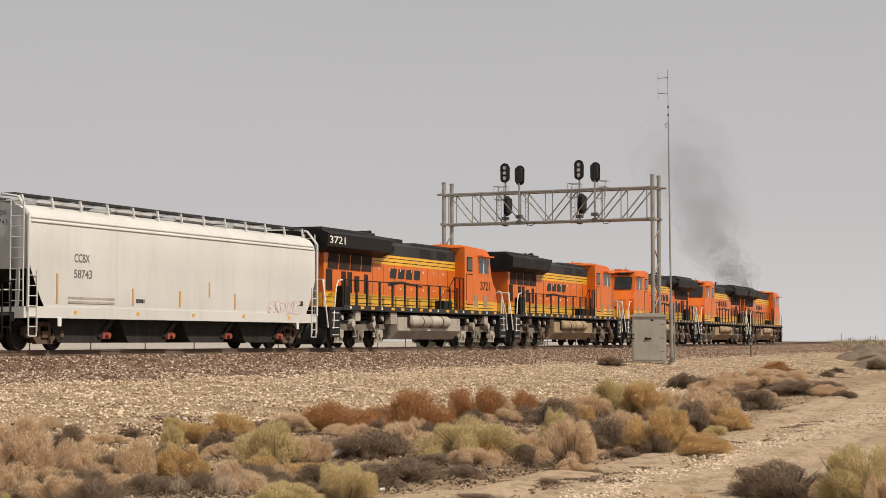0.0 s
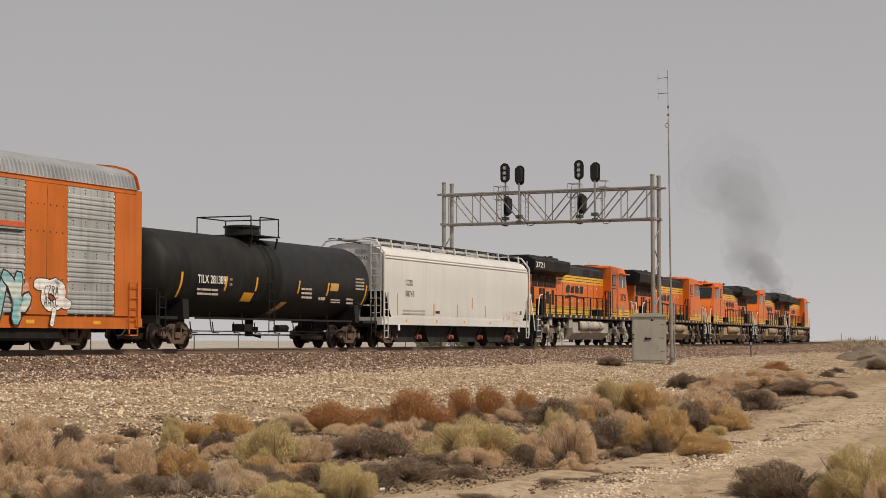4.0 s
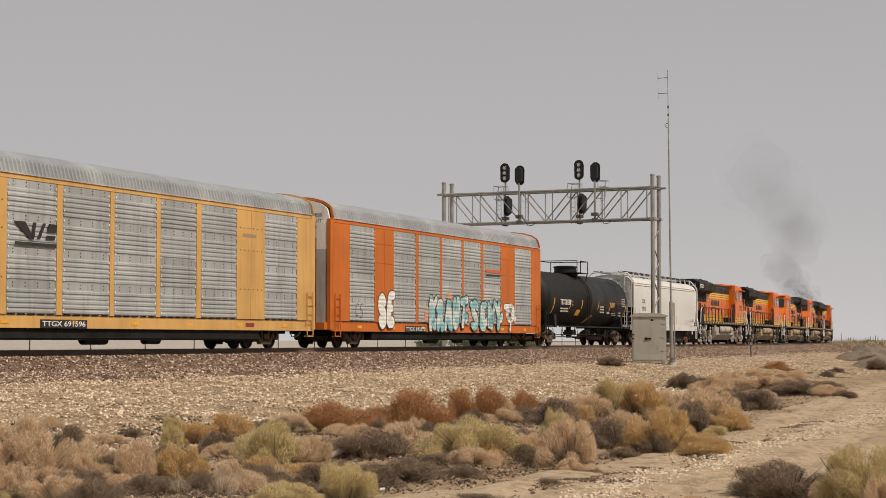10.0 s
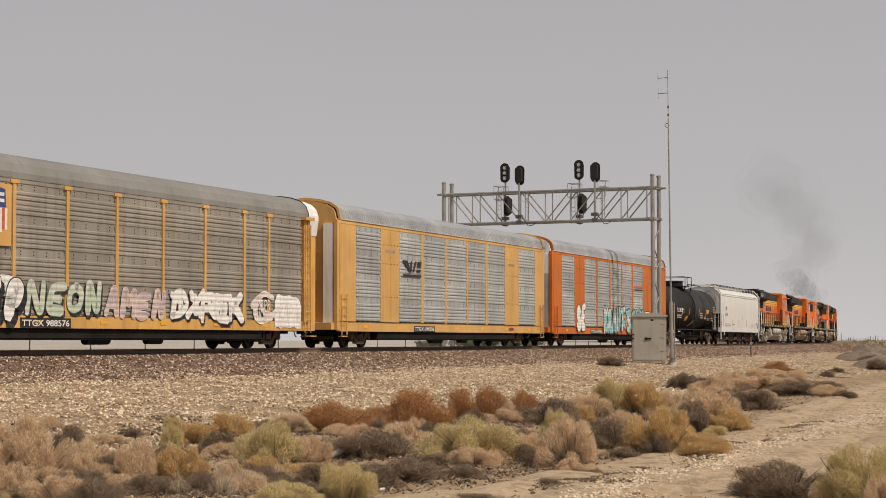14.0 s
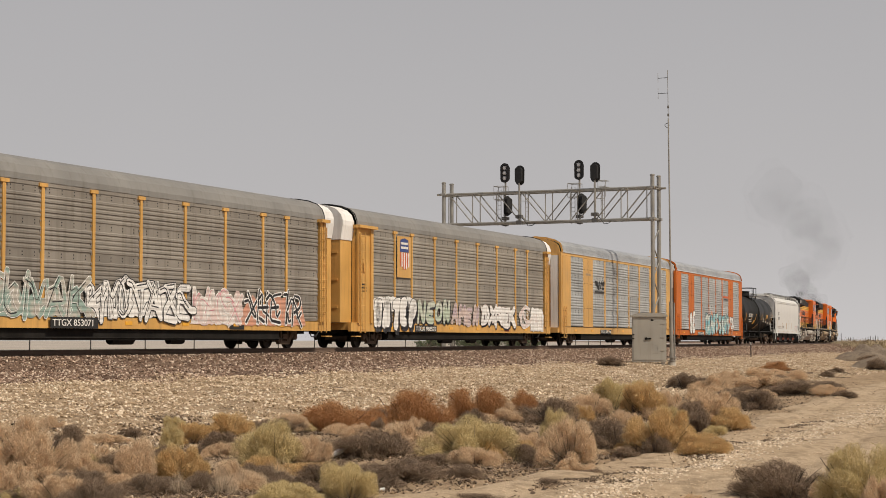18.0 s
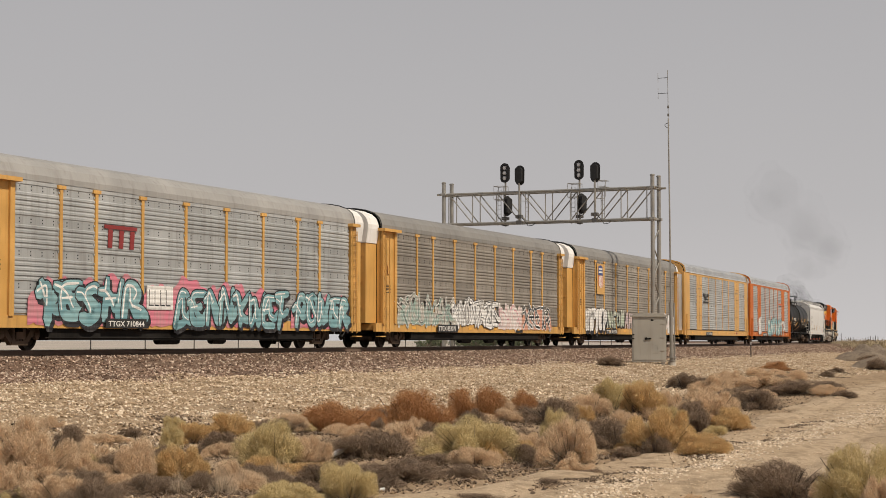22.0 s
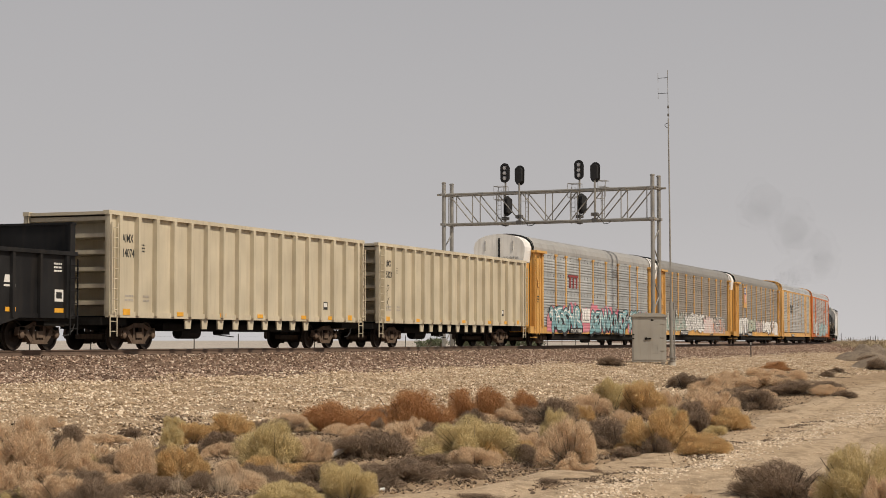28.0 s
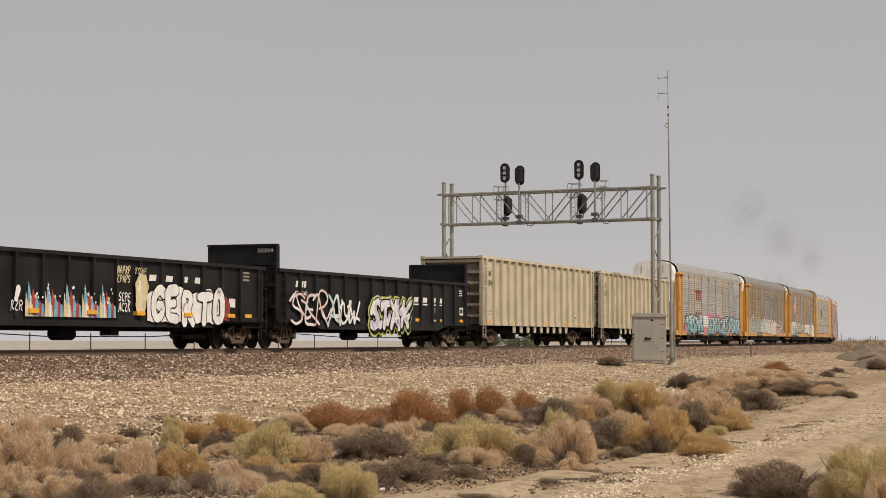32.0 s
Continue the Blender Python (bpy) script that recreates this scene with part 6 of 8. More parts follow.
    hb = [(-hy, 3.962), (hy, 3.962), (hy, 4.42), (0.7, 4.56), (-0.7, 4.56), (-hy, 4.42)]
    part("upper_hood", G().prism(hb, -5.0, 4.6, "x"), M_DKGREY, car, "dark grey upper hood")
    for x0, x1, z0, z1 in ((0.2, 1.5, 4.02, 4.38), (2.3, 3.0, 4.02, 4.36), (3.1, 3.5, 4.1, 4.3)):
        part("hood_grille", G().box(x0, x1, -hy - 0.012, -hy, z0, z1), M_BLACK, car)
    part("exhaust_stack", G().box(-1.6, -0.6, -0.45, 0.45, 4.56, 4.78), M_BLACK, car)
    part("roof_hump", G().prism([(-4.6, 4.56), (-2.2, 4.56), (-2.6, 4.74), (-4.6, 4.74)], -0.8, 0.8).prism([(-0.4, 4.56), (4.4, 4.56), (4.4, 4.66), (0.0, 4.66)], -0.75, 0.75), M_DKGREY, car)
    part("air_horn", G().box(-4.7, -4.3, -0.3, -0.1, 4.72, 4.85).tube((-4.5, -0.3, 4.92), (-4.0, -0.35, 4.94), 0.05, 8, 0.08).tube((-4.5, 0.0, 4.92), (-4.0, 0.0, 4.94), 0.05, 8, 0.08), M_BLACK, car)
    # radiator section
    part("radiator_hood", G().box(-10.1, -5.002, -hy, hy, 3.552, 4.0), M_ORANGE, car)
    wing = [(-1.02, 3.80), (1.02, 3.80), (1.50, 4.02), (1.56, 4.52), (1.15, 4.70), (0, 4.76), (-1.15, 4.70), (-1.56, 4.52), (-1.50, 4.02)]
    part("radiator_wing", G().prism(wing, -10.9, -4.4, "x"), M_BLACK, car, "flared black radiator wing")
    taper = [(x, s * y, z) for x, k in ((-4.4, 1.0), (-2.9, 0.66)) for s in (-1, 1) for y, z in ((1.02 if k == 1.0 else 1.0, 4.02 - 0.2 * k + 0.2 * (k < 1)), (1.56 * k, 4.30), (1.15 * k, 4.70 - 0.12 * (k < 1)))]
    part("wing_end", G().add(taper, [(0, 1, 7, 6), (1, 2, 8, 7), (2, 5, 11, 8), (5, 4, 10, 11), (4, 3, 9, 10), (3, 0, 6, 9), (6, 7, 8, 11, 10, 9)]), M_BLACK, car, "tapering end of the radiator wing")
    part("wing_grille", G().box(-10.6, -5.2, -1.1, 1.1, 4.72, 4.80), M_DKGREY, car)
    for i in range(4):
        x0 = -9.75 + i * 1.12
        part("radiator_screen", G().prism([(x0, 3.18), (x0 + 0.98, 3.18), (x0 + 1.06, 3.80), (x0 + 0.12, 3.80)], -hy - 0.03, -hy - 0.002), M_SCREEN, car, "dark intake screen")
    for i, (x0, x1, z0, z1) in enumerate(((-9.9, -9.3, 2.3, 3.15), (-8.4, -7.95, 2.25, 3.1), (-7.8, -7.35, 2.25, 3.1), (-7.1, -6.6, 2.3, 2.95), (-6.1, -5.7, 2.25, 3.05))):
        part("vent_door", G().box(x0, x1, -hy - 0.014, -hy - 0.002, z0, z1), M_SCREEN, car)
    seams = G()
    for x in (-5.2, -4.0, -2.8, -1.5, -0.2, 1.1, 2.4, 3.6):
        seams.box(x, x + 0.02, -hy - 0.004, -hy, 2.24, 3.54)
    part("door_seam", seams, M_UNDER, car)
    lat = G()
    for x in (-4.6, -3.4, -2.2, -0.9, 0.5, 1.8, 3.0):
        for zz in (2.5, 3.3):
            lat.box(x, x + 0.09, -hy - 0.02, -hy, zz, zz + 0.09)
    part("door_latch", lat, M_TXTW, car)
    # cab, behind a sloping nose
    cs = [(4.62, 1.62), (8.7, 1.62), (8.7, 2.9), (8.35, 3.45), (8.05, 4.42), (7.7, 4.62), (4.62, 4.70)]
    cabm = part("cab", G().prism(cs, -1.46, 1.46), M_ORANGE, car, "orange crew cab")
    part("cab_roof", G().prism([(4.5, 4.66), (8.2, 4.58), (7.9, 4.70), (4.6, 4.78)], -1.3, 1.3), M_ORANGE, cabm)
    part("side_window", G().box(5.0, 5.6, -1.478, -1.462, 3.62, 4.18), M_GLASS, cabm)
    part("window_frame", G().box(4.94, 5.66, -1.472, -1.462, 3.56, 4.24), M_BLACK, cabm)
    part("side_window", G().box(6.55, 7.15, -1.478, -1.462, 3.52, 4.25), M_GLASS, cabm)
    part("window_post", G().box(7.15, 7.26, -1.482, -1.462, 3.5, 4.27), M_WHITE, cabm, "pale window post")
    part("side_window", G().box(7.26, 7.9, -1.478, -1.462, 3.52, 4.20), M_GLASS, cabm)
    part("window_frame", G().box(6.48, 7.97, -1.472, -1.462, 3.46, 4.31), M_ORANGE, cabm)
    part("sun_shade", G().prism([(6.4, 4.3), (8.0, 4.3), (8.0, 4.36), (6.4, 4.36)], -1.75, -1.46), M_ORANGE, cabm)
    part("cab_door", G().box(4.9, 5.7, -1.474, -1.462, 2.0, 3.4), M_ORANGE, cabm)
    part("cab_door_seam", G().box(4.86, 5.74, -1.468, -1.4615, 1.96, 3.44), M_UNDER, cabm)
    part("cab_stripe", G().box(4.62, 8.7, -1.466, 1.466, 1.66, 2.16), M_LYEL, cabm)
    part("stripe_line", G().box(4.62, 8.7, -1.469, 1.469, 1.82, 1.85).box(4.62, 8.7, -1.469, 1.469, 2.0, 2.03), M_BLACK, cabm)
    for x in (5.9, 7.2):
        part("cab_vent", G().box(x, x + 0.5, -1.472, -1.4665, 1.9, 2.45), M_TANTANK, cabm)
    # windshield halves on the sloping front
    for y0, y1 in ((-1.25, -0.15), (0.15, 1.25)):
        ws = [(8.36, 3.5), (8.1, 4.3)]
        part("windshield", G().add([(8.345 + 0.03, y0, 3.52), (8.345 + 0.03, y1, 3.52), (8.1 + 0.03, y1, 4.3), (8.1 + 0.03, y0, 4.3)], [(0, 1, 2, 3)]), M_GLASS, cabm, "dark windshield")
    part("number_board", G().box(7.95, 8.1, -0.95, -0.35, 4.42, 4.62).box(7.95, 8.1, 0.35, 0.95, 4.42, 4.62), M_TXTK, cabm)
    nose = [(8.7, 1.62), (9.85, 1.62), (9.85, 2.2), (9.62, 2.85), (8.62, 3.42), (8.45, 3.42)]
    part("nose", G().prism(nose, -1.22, 1.22), M_ORANGE, car, "low sloping orange nose")
    part("nose_stripe", G().box(8.7, 9.857, -1.227, 1.227, 1.66, 2.16), M_LYEL, car)
    part("nose_swoosh", G().box(9.74, 9.86, -0.62, 0.62, 2.30, 2.40), M_BLACK, car)
    part("headlight", G().lathe([(9.55, 0.11), (9.74, 0.11)], 12, "x", (0, -0.13, 2.78)).lathe([(9.55, 0.11), (9.74, 0.11)], 12, "x", (0, 0.13, 2.78)), M_LENS, car)
    part("antenna_dome", G().box(5.2, 5.8, -0.4, 0.4, 4.78, 4.86).box(6.4, 6.9, -0.25, 0.25, 4.74, 4.84).tube((6.0, 0.3, 4.7), (6.0, 0.3, 5.0), 0.02, 5).tube((7.2, -0.3, 4.7), (7.2, -0.3, 4.9), 0.03, 5), M_ORANGE, car)
    # handrails and stanchions
    xs = [-9.1, -8.0, -6.9, -5.6, -4.2, -2.8, -1.4, 0.0, 1.4, 2.6, 3.6]
    for x in xs:
        part("stanchion", G().box(x - 0.08, x + 0.08, -1.50, -1.46, 1.66, 2.72), M_BLACK, car, "black stanchion plate")
        part("stanchion", G().box(x - 0.08, x + 0.08, 1.46, 1.50, 1.66, 2.72), M_BLACK, car)
    part("handrail", G().path([(-9.1, -1.48, 2.74), (2.6, -1.48, 2.74), (3.2, -1.48, 3.2), (4.4, -1.48, 3.2)], 0.024), M_BLACK, car)
    for x in (3.3, 3.9, 4.4):
        part("stanchion", G().box(x - 0.05, x + 0.05, -1.50, -1.46, 1.66, 3.2), M_BLACK, car)
    part("vent_locker", G().box(2.0, 3.0, -1.45, -1.0, 1.64, 2.1), M_BLACK, car)
    part("brake_wheel_box", G().box(-9.0, -8.2, -1.3, -1.0, 1.64, 2.5), M_BLACK, car)
    for s in (-1, 1):
        e = 10.5
        for y in (-1.46, 1.46):
            part("grab_rail", G().path([(s * (e - 1.15), y, 2.72), (s * (e - 0.75), y, 2.68), (s * (e - 0.55), y, 2.4), (s * (e - 0.35), y, 1.4), (s * (e - 0.3), y, 0.75)], 0.03), M_WHITE, car, "white curved grab rail")
            part("grab_rail", G().path([(s * (e + 0.1), y * 0.8, 2.7), (s * (e + 0.25), y * 0.95, 1.6), (s * (e + 0.2), y, 0.8)], 0.03), M_WHITE, car)
            st = part("step_well", G().box(min(s * (e - 0.95), s * e), max(s * (e - 0.95), s * e), min(y * 0.72, y), max(y * 0.72, y), 0.42, 1.5), M_BLACK, car, "black step well")
            for k in range(4):
                z = 0.5 + k * 0.29
                part("step_edge", G().box(min(s * (e - 0.8), s * (e - 0.15)), max(s * (e - 0.8), s * (e - 0.15)), y * 1.0 - 0.012 * (1 if y > 0 else -1) - 0.01, y * 1.0 + 0.02 * (1 if y > 0 else -1) + 0.0, z, z + 0.03), M_WHITE, st)
        part("end_plate", G().box(min(s * e, s * (e + 0.12)), max(s * e, s * (e + 0.12)), -1.45, 1.45, 0.85, 1.62), M_BLACK, car)
        plow = [(s * (e + 0.1), 0.95), (s * (e + 0.1), 0.3), (s * (e + 0.45), 0.14), (s * (e + 0.25), 0.6)]
        part("snow_plow", G().prism(plow, -1.35, 1.35), M_BLACK, car)
        for o in (-1, 1):
            part("end_rail", G().path([(s * (e + 0.05), o * 1.2, 1.62), (s * (e + 0.05), o * 1.2, 2.7), (s * (e + 0.05), o * 0.3, 2.7), (s * (e + 0.05), o * 0.3, 1.62)], 0.025), M_WHITE, car)
            part("mu_hose", G().path([(s * (e + 0.12), o * 0.6, 1.2), (s * (e + 0.25), o * 0.62, 0.9), (s * (e + 0.45), o * 0.6, 0.75)], 0.03), M_SIGNAL, car)
    part("rear_stripe", G().box(-10.11, -10.1, -0.9, 0.9, 1.66, 2.2), M_LYEL, car)
    # slanted emblem blocks and swoosh bar on the hood
    for i in range(4):
        slant_block(car, -3.35 + i * 0.92, 3.0 - 0.02, 0.86, 0.42, M_TXTK, -hy - 0.006)
    part("emblem_swoosh", G().prism([(-3.5, 2.62), (-2.2, 2.76), (0.4, 2.66), (0.4, 2.72), (-2.0, 2.88), (-3.5, 2.80)], -hy - 0.010, -hy - 0.006), M_TXTK, car)
    # the same fittings on the other side
    for o in list(car.children_recursive):
        if o.type == "MESH" and o.data.vertices and max(v.co.y for v in o.data.vertices) < -0.94 and not o.name.startswith(("stanchion", "grab_rail", "step")):
            me = o.data.copy()
            for v in me.vertices:
                v.co.y = -v.co.y
            me.flip_normals()
            part(o.name.split(".")[0], me, None, o.parent, o.get("label", ""))
    couplers(car, 10.7)
    loco_truck(car, -7.05, 1, silver)
    loco_truck(car, 7.05, 1, silver)
    return car

# ---------------------------------------------------------------- the train
# TRAIN: (car, place of its middle along the line at the start, half the bogie spacing, turned round)
TRAIN = []

loco = locomotive(True)
TRAIN.append((loco, 44.6, 7.05, False))
for k, turned in ((1, False), (2, True), (3, True), (4, False)):
    other = copy_thing(loco, Matrix.Identity(4))
    for o in other.children_recursive:
        if o.name.startswith("wheelset"):
            WHEELS.append((o, tuple(o.location), 0.53, -1 if turned else 1))
        if o.data and o.name.startswith(("journal_box", "spring", "brake_cylinder", "equipment_box")) and o.data.materials[0] == M_SILVER:
            o.data = o.data.copy()
            o.data.materials[0] = M_TRUCK
        if o.name.startswith(("fuel_tank", "air_reservoir")):
            o.data = o.data.copy()
            o.data.materials[0] = M_TANTANK
    TRAIN.append((other, 44.6 + 22.3 * k, 7.05, turned))
lettering(loco, "3721", 6.75, 2.72, 0.58, 1.3, M_TXTK, -1.468)
lettering(loco, "3721", -10.8, 4.14, 0.40, 1.5, M_TXTW, -1.552)

hop = covered_hopper()
TRAIN.append((hop, 23.05, 8.1, False))
tank = tank_car()
TRAIN.append((tank, 3.9, 7.0, False))

orange, yf = auto_rack_flush("auto_rack", "rusty orange auto rack with grey panels and aqua graffiti", M_CARORANGE, M_GALV, M_DOORW, M_DOORG)
TRAIN.append((orange, -19.5, 10.05, False))
yg = yf - 0.055
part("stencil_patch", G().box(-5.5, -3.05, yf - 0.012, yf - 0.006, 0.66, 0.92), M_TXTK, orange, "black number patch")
lettering(orange, "TTGX 693378", -5.4, 0.72, 0.22, 2.28, M_TXTW, yf - 0.014)
graffiti(orange, "KRAUT", -2.9, 2.0, 0.66, 2.3, S_AQUA, S_KEY, yg - 0.004, 11, None, None, 0.36, 0.12, bend=1, wild=0.04)
graffiti(orange, "SEWI", 2.6, 7.0, 0.64, 2.2, S_AQUA, S_KEY, yg - 0.004, 12, None, None, 0.36, 0.12, bend=1, wild=0.04)
for x0, s in ((-3.3, 1), (-0.7, 2), (1.5, 3), (2.2, 4), (6.3, 5)):
    sprayed_ground(orange, x0, x0 + 0.95, 0.95 + 0.1 * (s % 3), 1.8 + (0.5 if s == 2 else 0), S_SALMON, yg, s, 0.3)
graffiti(orange, "SE", -8.6, -6.85, 0.70, 2.3, S_WHITE, S_KEY, yg, 13, None, None, 0.40, 0.10, lean=0.02)
graffiti(orange, "O", 7.6, 8.85, 1.15, 2.15, S_WHITE, S_KEY, yg, 15, None, None, 0.36, 0.06, wild=0.25)
graffiti(orange, "I", 7.95, 8.6, 0.72, 1.3, S_WHITE, S_KEY, yg - 0.006, 16, None, None, 0.22, 0.05)
scrawl(orange, 7.85, 8.6, 1.3, 1.95, S_KEY, yg - 0.014, 18, 0.025, 2)
scrawl(orange, -11.0, -10.15, 1.2, 1.9, S_KEY, yg - 0.002, 17, 0.035, 1)
part("emblem", G().box(4.7, 6.9, yf - 0.062, yf - 0.058, 3.58, 3.74), M_TXTO, orange, "red block emblem")
part("emblem_swoosh", G().prism([(4.6, 3.42), (6.7, 3.44), (6.9, 3.50), (4.9, 3.50)], yf - 0.075, yf - 0.07), M_TXTK, orange)

ns, yf2 = auto_rack_flush("auto_rack", "faded yellow auto rack with clean grey side panels", M_CARYEL, M_GALV, M_CARYEL, M_DOORW)
TRAIN.append((ns, -47.5, 10.05, False))
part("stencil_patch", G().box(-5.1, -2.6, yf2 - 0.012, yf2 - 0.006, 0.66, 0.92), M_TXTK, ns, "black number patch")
lettering(ns, "TTGX 691596", -5.0, 0.72, 0.22, 2.3, M_TXTW, yf2 - 0.014)
em = part("emblem", G().prism([(-6.6, 3.75), (-6.0, 3.75), (-5.55, 3.25), (-5.75, 3.25)], yf2 - 0.078, yf2 - 0.07), M_TXTK, ns, "black horse-like wedge emblem")
part("emblem_bar", G().prism([(-5.7, 3.28), (-5.55, 3.28), (-5.45, 3.75), (-5.6, 3.75)], yf2 - 0.078, yf2 - 0.07).prism([(-5.4, 3.28), (-5.25, 3.28), (-4.95, 3.75), (-5.1, 3.75)], yf2 - 0.078, yf2 - 0.07).prism([(-4.95, 3.28), (-4.5, 3.28), (-4.45, 3.4), (-4.9, 3.4)], yf2 - 0.078, yf2 - 0.07).prism([(-4.9, 3.5), (-4.42, 3.5), (-4.38, 3.75), (-4.8, 3.75)], yf2 - 0.078, yf2 - 0.07), M_TXTK, em)
part("emblem_bar", G().box(-6.5, -4.4, yf2 - 0.078, yf2 - 0.07, 3.06, 3.16), M_DKGREY, em)
for x in (-7.9, 7.9):
    part("panel_mark", G().box(x - 0.5, x + 0.5, yf2 - 0.052, yf2 - 0.047, 4.0, 4.12), M_TANTANK, ns)
part("emblem_bar", G().box(7.7, 8.35, yf2 - 0.012, yf2 - 0.006, 0.78, 0.92), M_TXTR, ns)

up, yr = auto_rack_ribbed("auto_rack", "grimy yellow auto rack with brown-grey panels and pale graffiti", M_CARYEL2, M_GALVC, True, M_CARYEL2, roofm=M_ROOFC)
TRAIN.append((up, -76.0, 10.05, False))
sh = part("emblem_board", G().box(-8.35, -6.78, yr - 0.07, yr - 0.06, 3.0, 4.78), M_CARYEL, up, "yellow board with a shield emblem")
part("shield", G().prism([(-8.0, 4.62), (-7.55, 4.7), (-7.1, 4.62), (-7.05, 4.1), (-8.05, 4.1)], yr - 0.078, yr - 0.072), M_BLUE, sh)
part("shield_bar", G().box(-7.95, -7.15, yr - 0.084, yr - 0.079, 4.42, 4.52).box(-7.95, -7.15, yr - 0.084, yr - 0.079, 4.24, 4.34), M_TXTW, sh)
st = G()
for i in range(4):
    st.box(-8.02 + i * 0.26, -7.9 + i * 0.26, yr - 0.078, yr - 0.072, 3.35 + (0.12 if i in (0, 3) else 0), 4.08)
part("shield_stripe", st, M_TXTO, sh)
st = G()
for i in range(4):
    st.box(-7.89 + i * 0.26, -7.77 + i * 0.26, yr - 0.078, yr - 0.072, 3.38 + (0.08 if i in (0, 3) else 0), 4.08)
part("shield_stripe", st, M_TXTW, sh)
gy = yr - 0.075
graffiti(up, "NATEP", -11.0, -6.3, 0.70, 2.1, S_WHITE, S_KEY, gy, 21, None, S_KEY, 0.50, 0.07)
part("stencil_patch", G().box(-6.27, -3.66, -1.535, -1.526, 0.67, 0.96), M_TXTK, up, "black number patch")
lettering(up, "TTGX 988576", -6.2, 0.72, 0.26, 2.45, M_TXTW, -1.538)
graffiti(up, "NEON", -6.1, -2.0, 1.0, 2.05, S_MINT, S_GHOST, gy, 22, None, S_KEY, 0.26, 0.03)
graffiti(up, "AMEN", -1.9, 1.85, 0.95, 1.95, S_LILAC, S_BLUSH, gy, 23, None, None, 0.24, 0.04)
graffiti(up, "DXPEK", 2.3, 7.2, 0.9, 1.95, S_WHITE, S_BLUSH, gy, 24, None, S_KEY, 0.24, 0.04, wild=0.3)
sprayed_ground(up, -11.1, -6.4, 1.5, 2.12, S_WHITE, gy + 0.003, 25, 0.12)
graffiti(up, "C", 8.0, 9.6, 0.85, 2.1, S_BLUSH, S_WHITE, gy, 26, None, None, 0.18, 0.05, wild=0.2)
scrawl(up, 8.3, 9.4, 1.0, 1.8, S_WHITE, gy - 0.004, 26, 0.04, 2)
sprayed_ground(up, 9.75, 11.9, 0.72, 1.98, S_WHITE, gy, 27, 0.2)
scrawl(up, 10.0, 11.7, 1.0, 1.7, S_BLUSH, gy - 0.004, 28, 0.06, 1)
part("emblem_bar", G().box(5.7, 6.4, -1.532, -1.525, 0.74, 0.88), M_TXTR, up)

dd, yr = auto_rack_ribbed("auto_rack", "grimy yellow auto rack with dark weathered panels and graffiti", M_CARYEL2, M_GALVB, True, M_CARYEL2, roofm=M_ROOFC)
TRAIN.append((dd, -104.3, 10.05, False))
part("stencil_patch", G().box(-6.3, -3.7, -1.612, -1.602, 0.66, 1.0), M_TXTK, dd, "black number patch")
lettering(dd, "TTGX 853071", -6.2, 0.74, 0.28, 2.2, M_TXTW, -1.616)
sprayed_ground(dd, -10.9, -7.4, 0.95, 1.85, S_GHOST, gy + 0.002, 35, 0.25)
sprayed_ground(dd, -7.6, -4.6, 0.95, 1.75, S_GHOST, gy + 0.001, 39, 0.35)
graffiti(dd, "ROUMAK", -10.8, -4.3, 0.85, 2.25, S_GHOST, S_WHITE, gy, 31, S_KEY, None, 0.17, 0.05, bend=1, wild=0.35)
graffiti(dd, "KNOTAZE", -4.4, 2.0, 0.85, 2.25, S_WHITE, S_KEY, gy, 32, S_KEY, None, 0.20, 0.07, bend=1, wild=0.3)
sprayed_ground(dd, -4.3, 1.95, 1.0, 2.0, S_WHITE, gy + 0.002, 36, 0.25)
graffiti(dd, "WACX", 2.2, 5.6, 0.8, 2.1, S_BLUSH, S_WHITE, gy, 33, S_PINK, None, 0.20, 0.06, bend=1, wild=0.35)
sprayed_ground(dd, 2.1, 5.9, 0.8, 1.85, S_BLUSH, gy + 0.002, 37, 0.3)
sprayed_ground(dd, 5.6, 10.9, 0.8, 1.75, S_SALMON, gy + 0.001, 38, 0.3)
graffiti(dd, "XHEIR", 6.0, 10.6, 0.8, 2.05, S_KEY, S_WHITE, gy, 34, None, None, 0.10, 0.10, bend=1, wild=0.25)
part("emblem_bar", G().box(4.9, 6.0, -1.532, -1.525, 0.68, 0.84), M_TXTK, dd)

lettering(orange, "EXCESS", -13.215, 5.2, 0.20, 0.75, M_FADED, -0.35, turn=-90)
lettering(orange, "HEIGHT", -13.215, 4.95, 0.20, 0.75, M_FADED, -0.35, turn=-90)
lettering(orange, "CAR", -13.215, 4.70, 0.20, 0.45, M_FADED, -0.5, turn=-90)
ttx, yr = auto_rack_ribbed("auto_rack", "yellow auto rack with light grey panels and pink and teal graffiti", M_CARYEL2, M_GALV, True, M_CARYEL)
TRAIN.append((ttx, -132.25, 10.05, False))
part("emblem_bar", G().box(-6.15, -4.2, yr - 0.045, yr - 0.036, 3.80, 3.92), M_TXTR, ttx, "dark red block emblem")
for x in (-5.95, -5.3, -4.65):
    part("emblem_block", G().prism([(x, 3.2), (x + 0.26, 3.2), (x + 0.30, 3.78), (x + 0.04, 3.78)], yr - 0.045, yr - 0.036), M_TXTR, ttx)
graffiti(ttx, "YESHR", -9.9, -4.0, 0.72, 2.2, S_TEAL, S_KEY, gy, 41, S_WHITE, S_KEY, 0.36, 0.10, 0.2, wild=0.2)
graffiti(ttx, "DENNYWET", -1.8, 6.3, 0.70, 2.1, S_TEAL, S_KEY, gy, 42, S_WHITE, S_KEY, 0.26, 0.10, 0.2, wild=0.3)
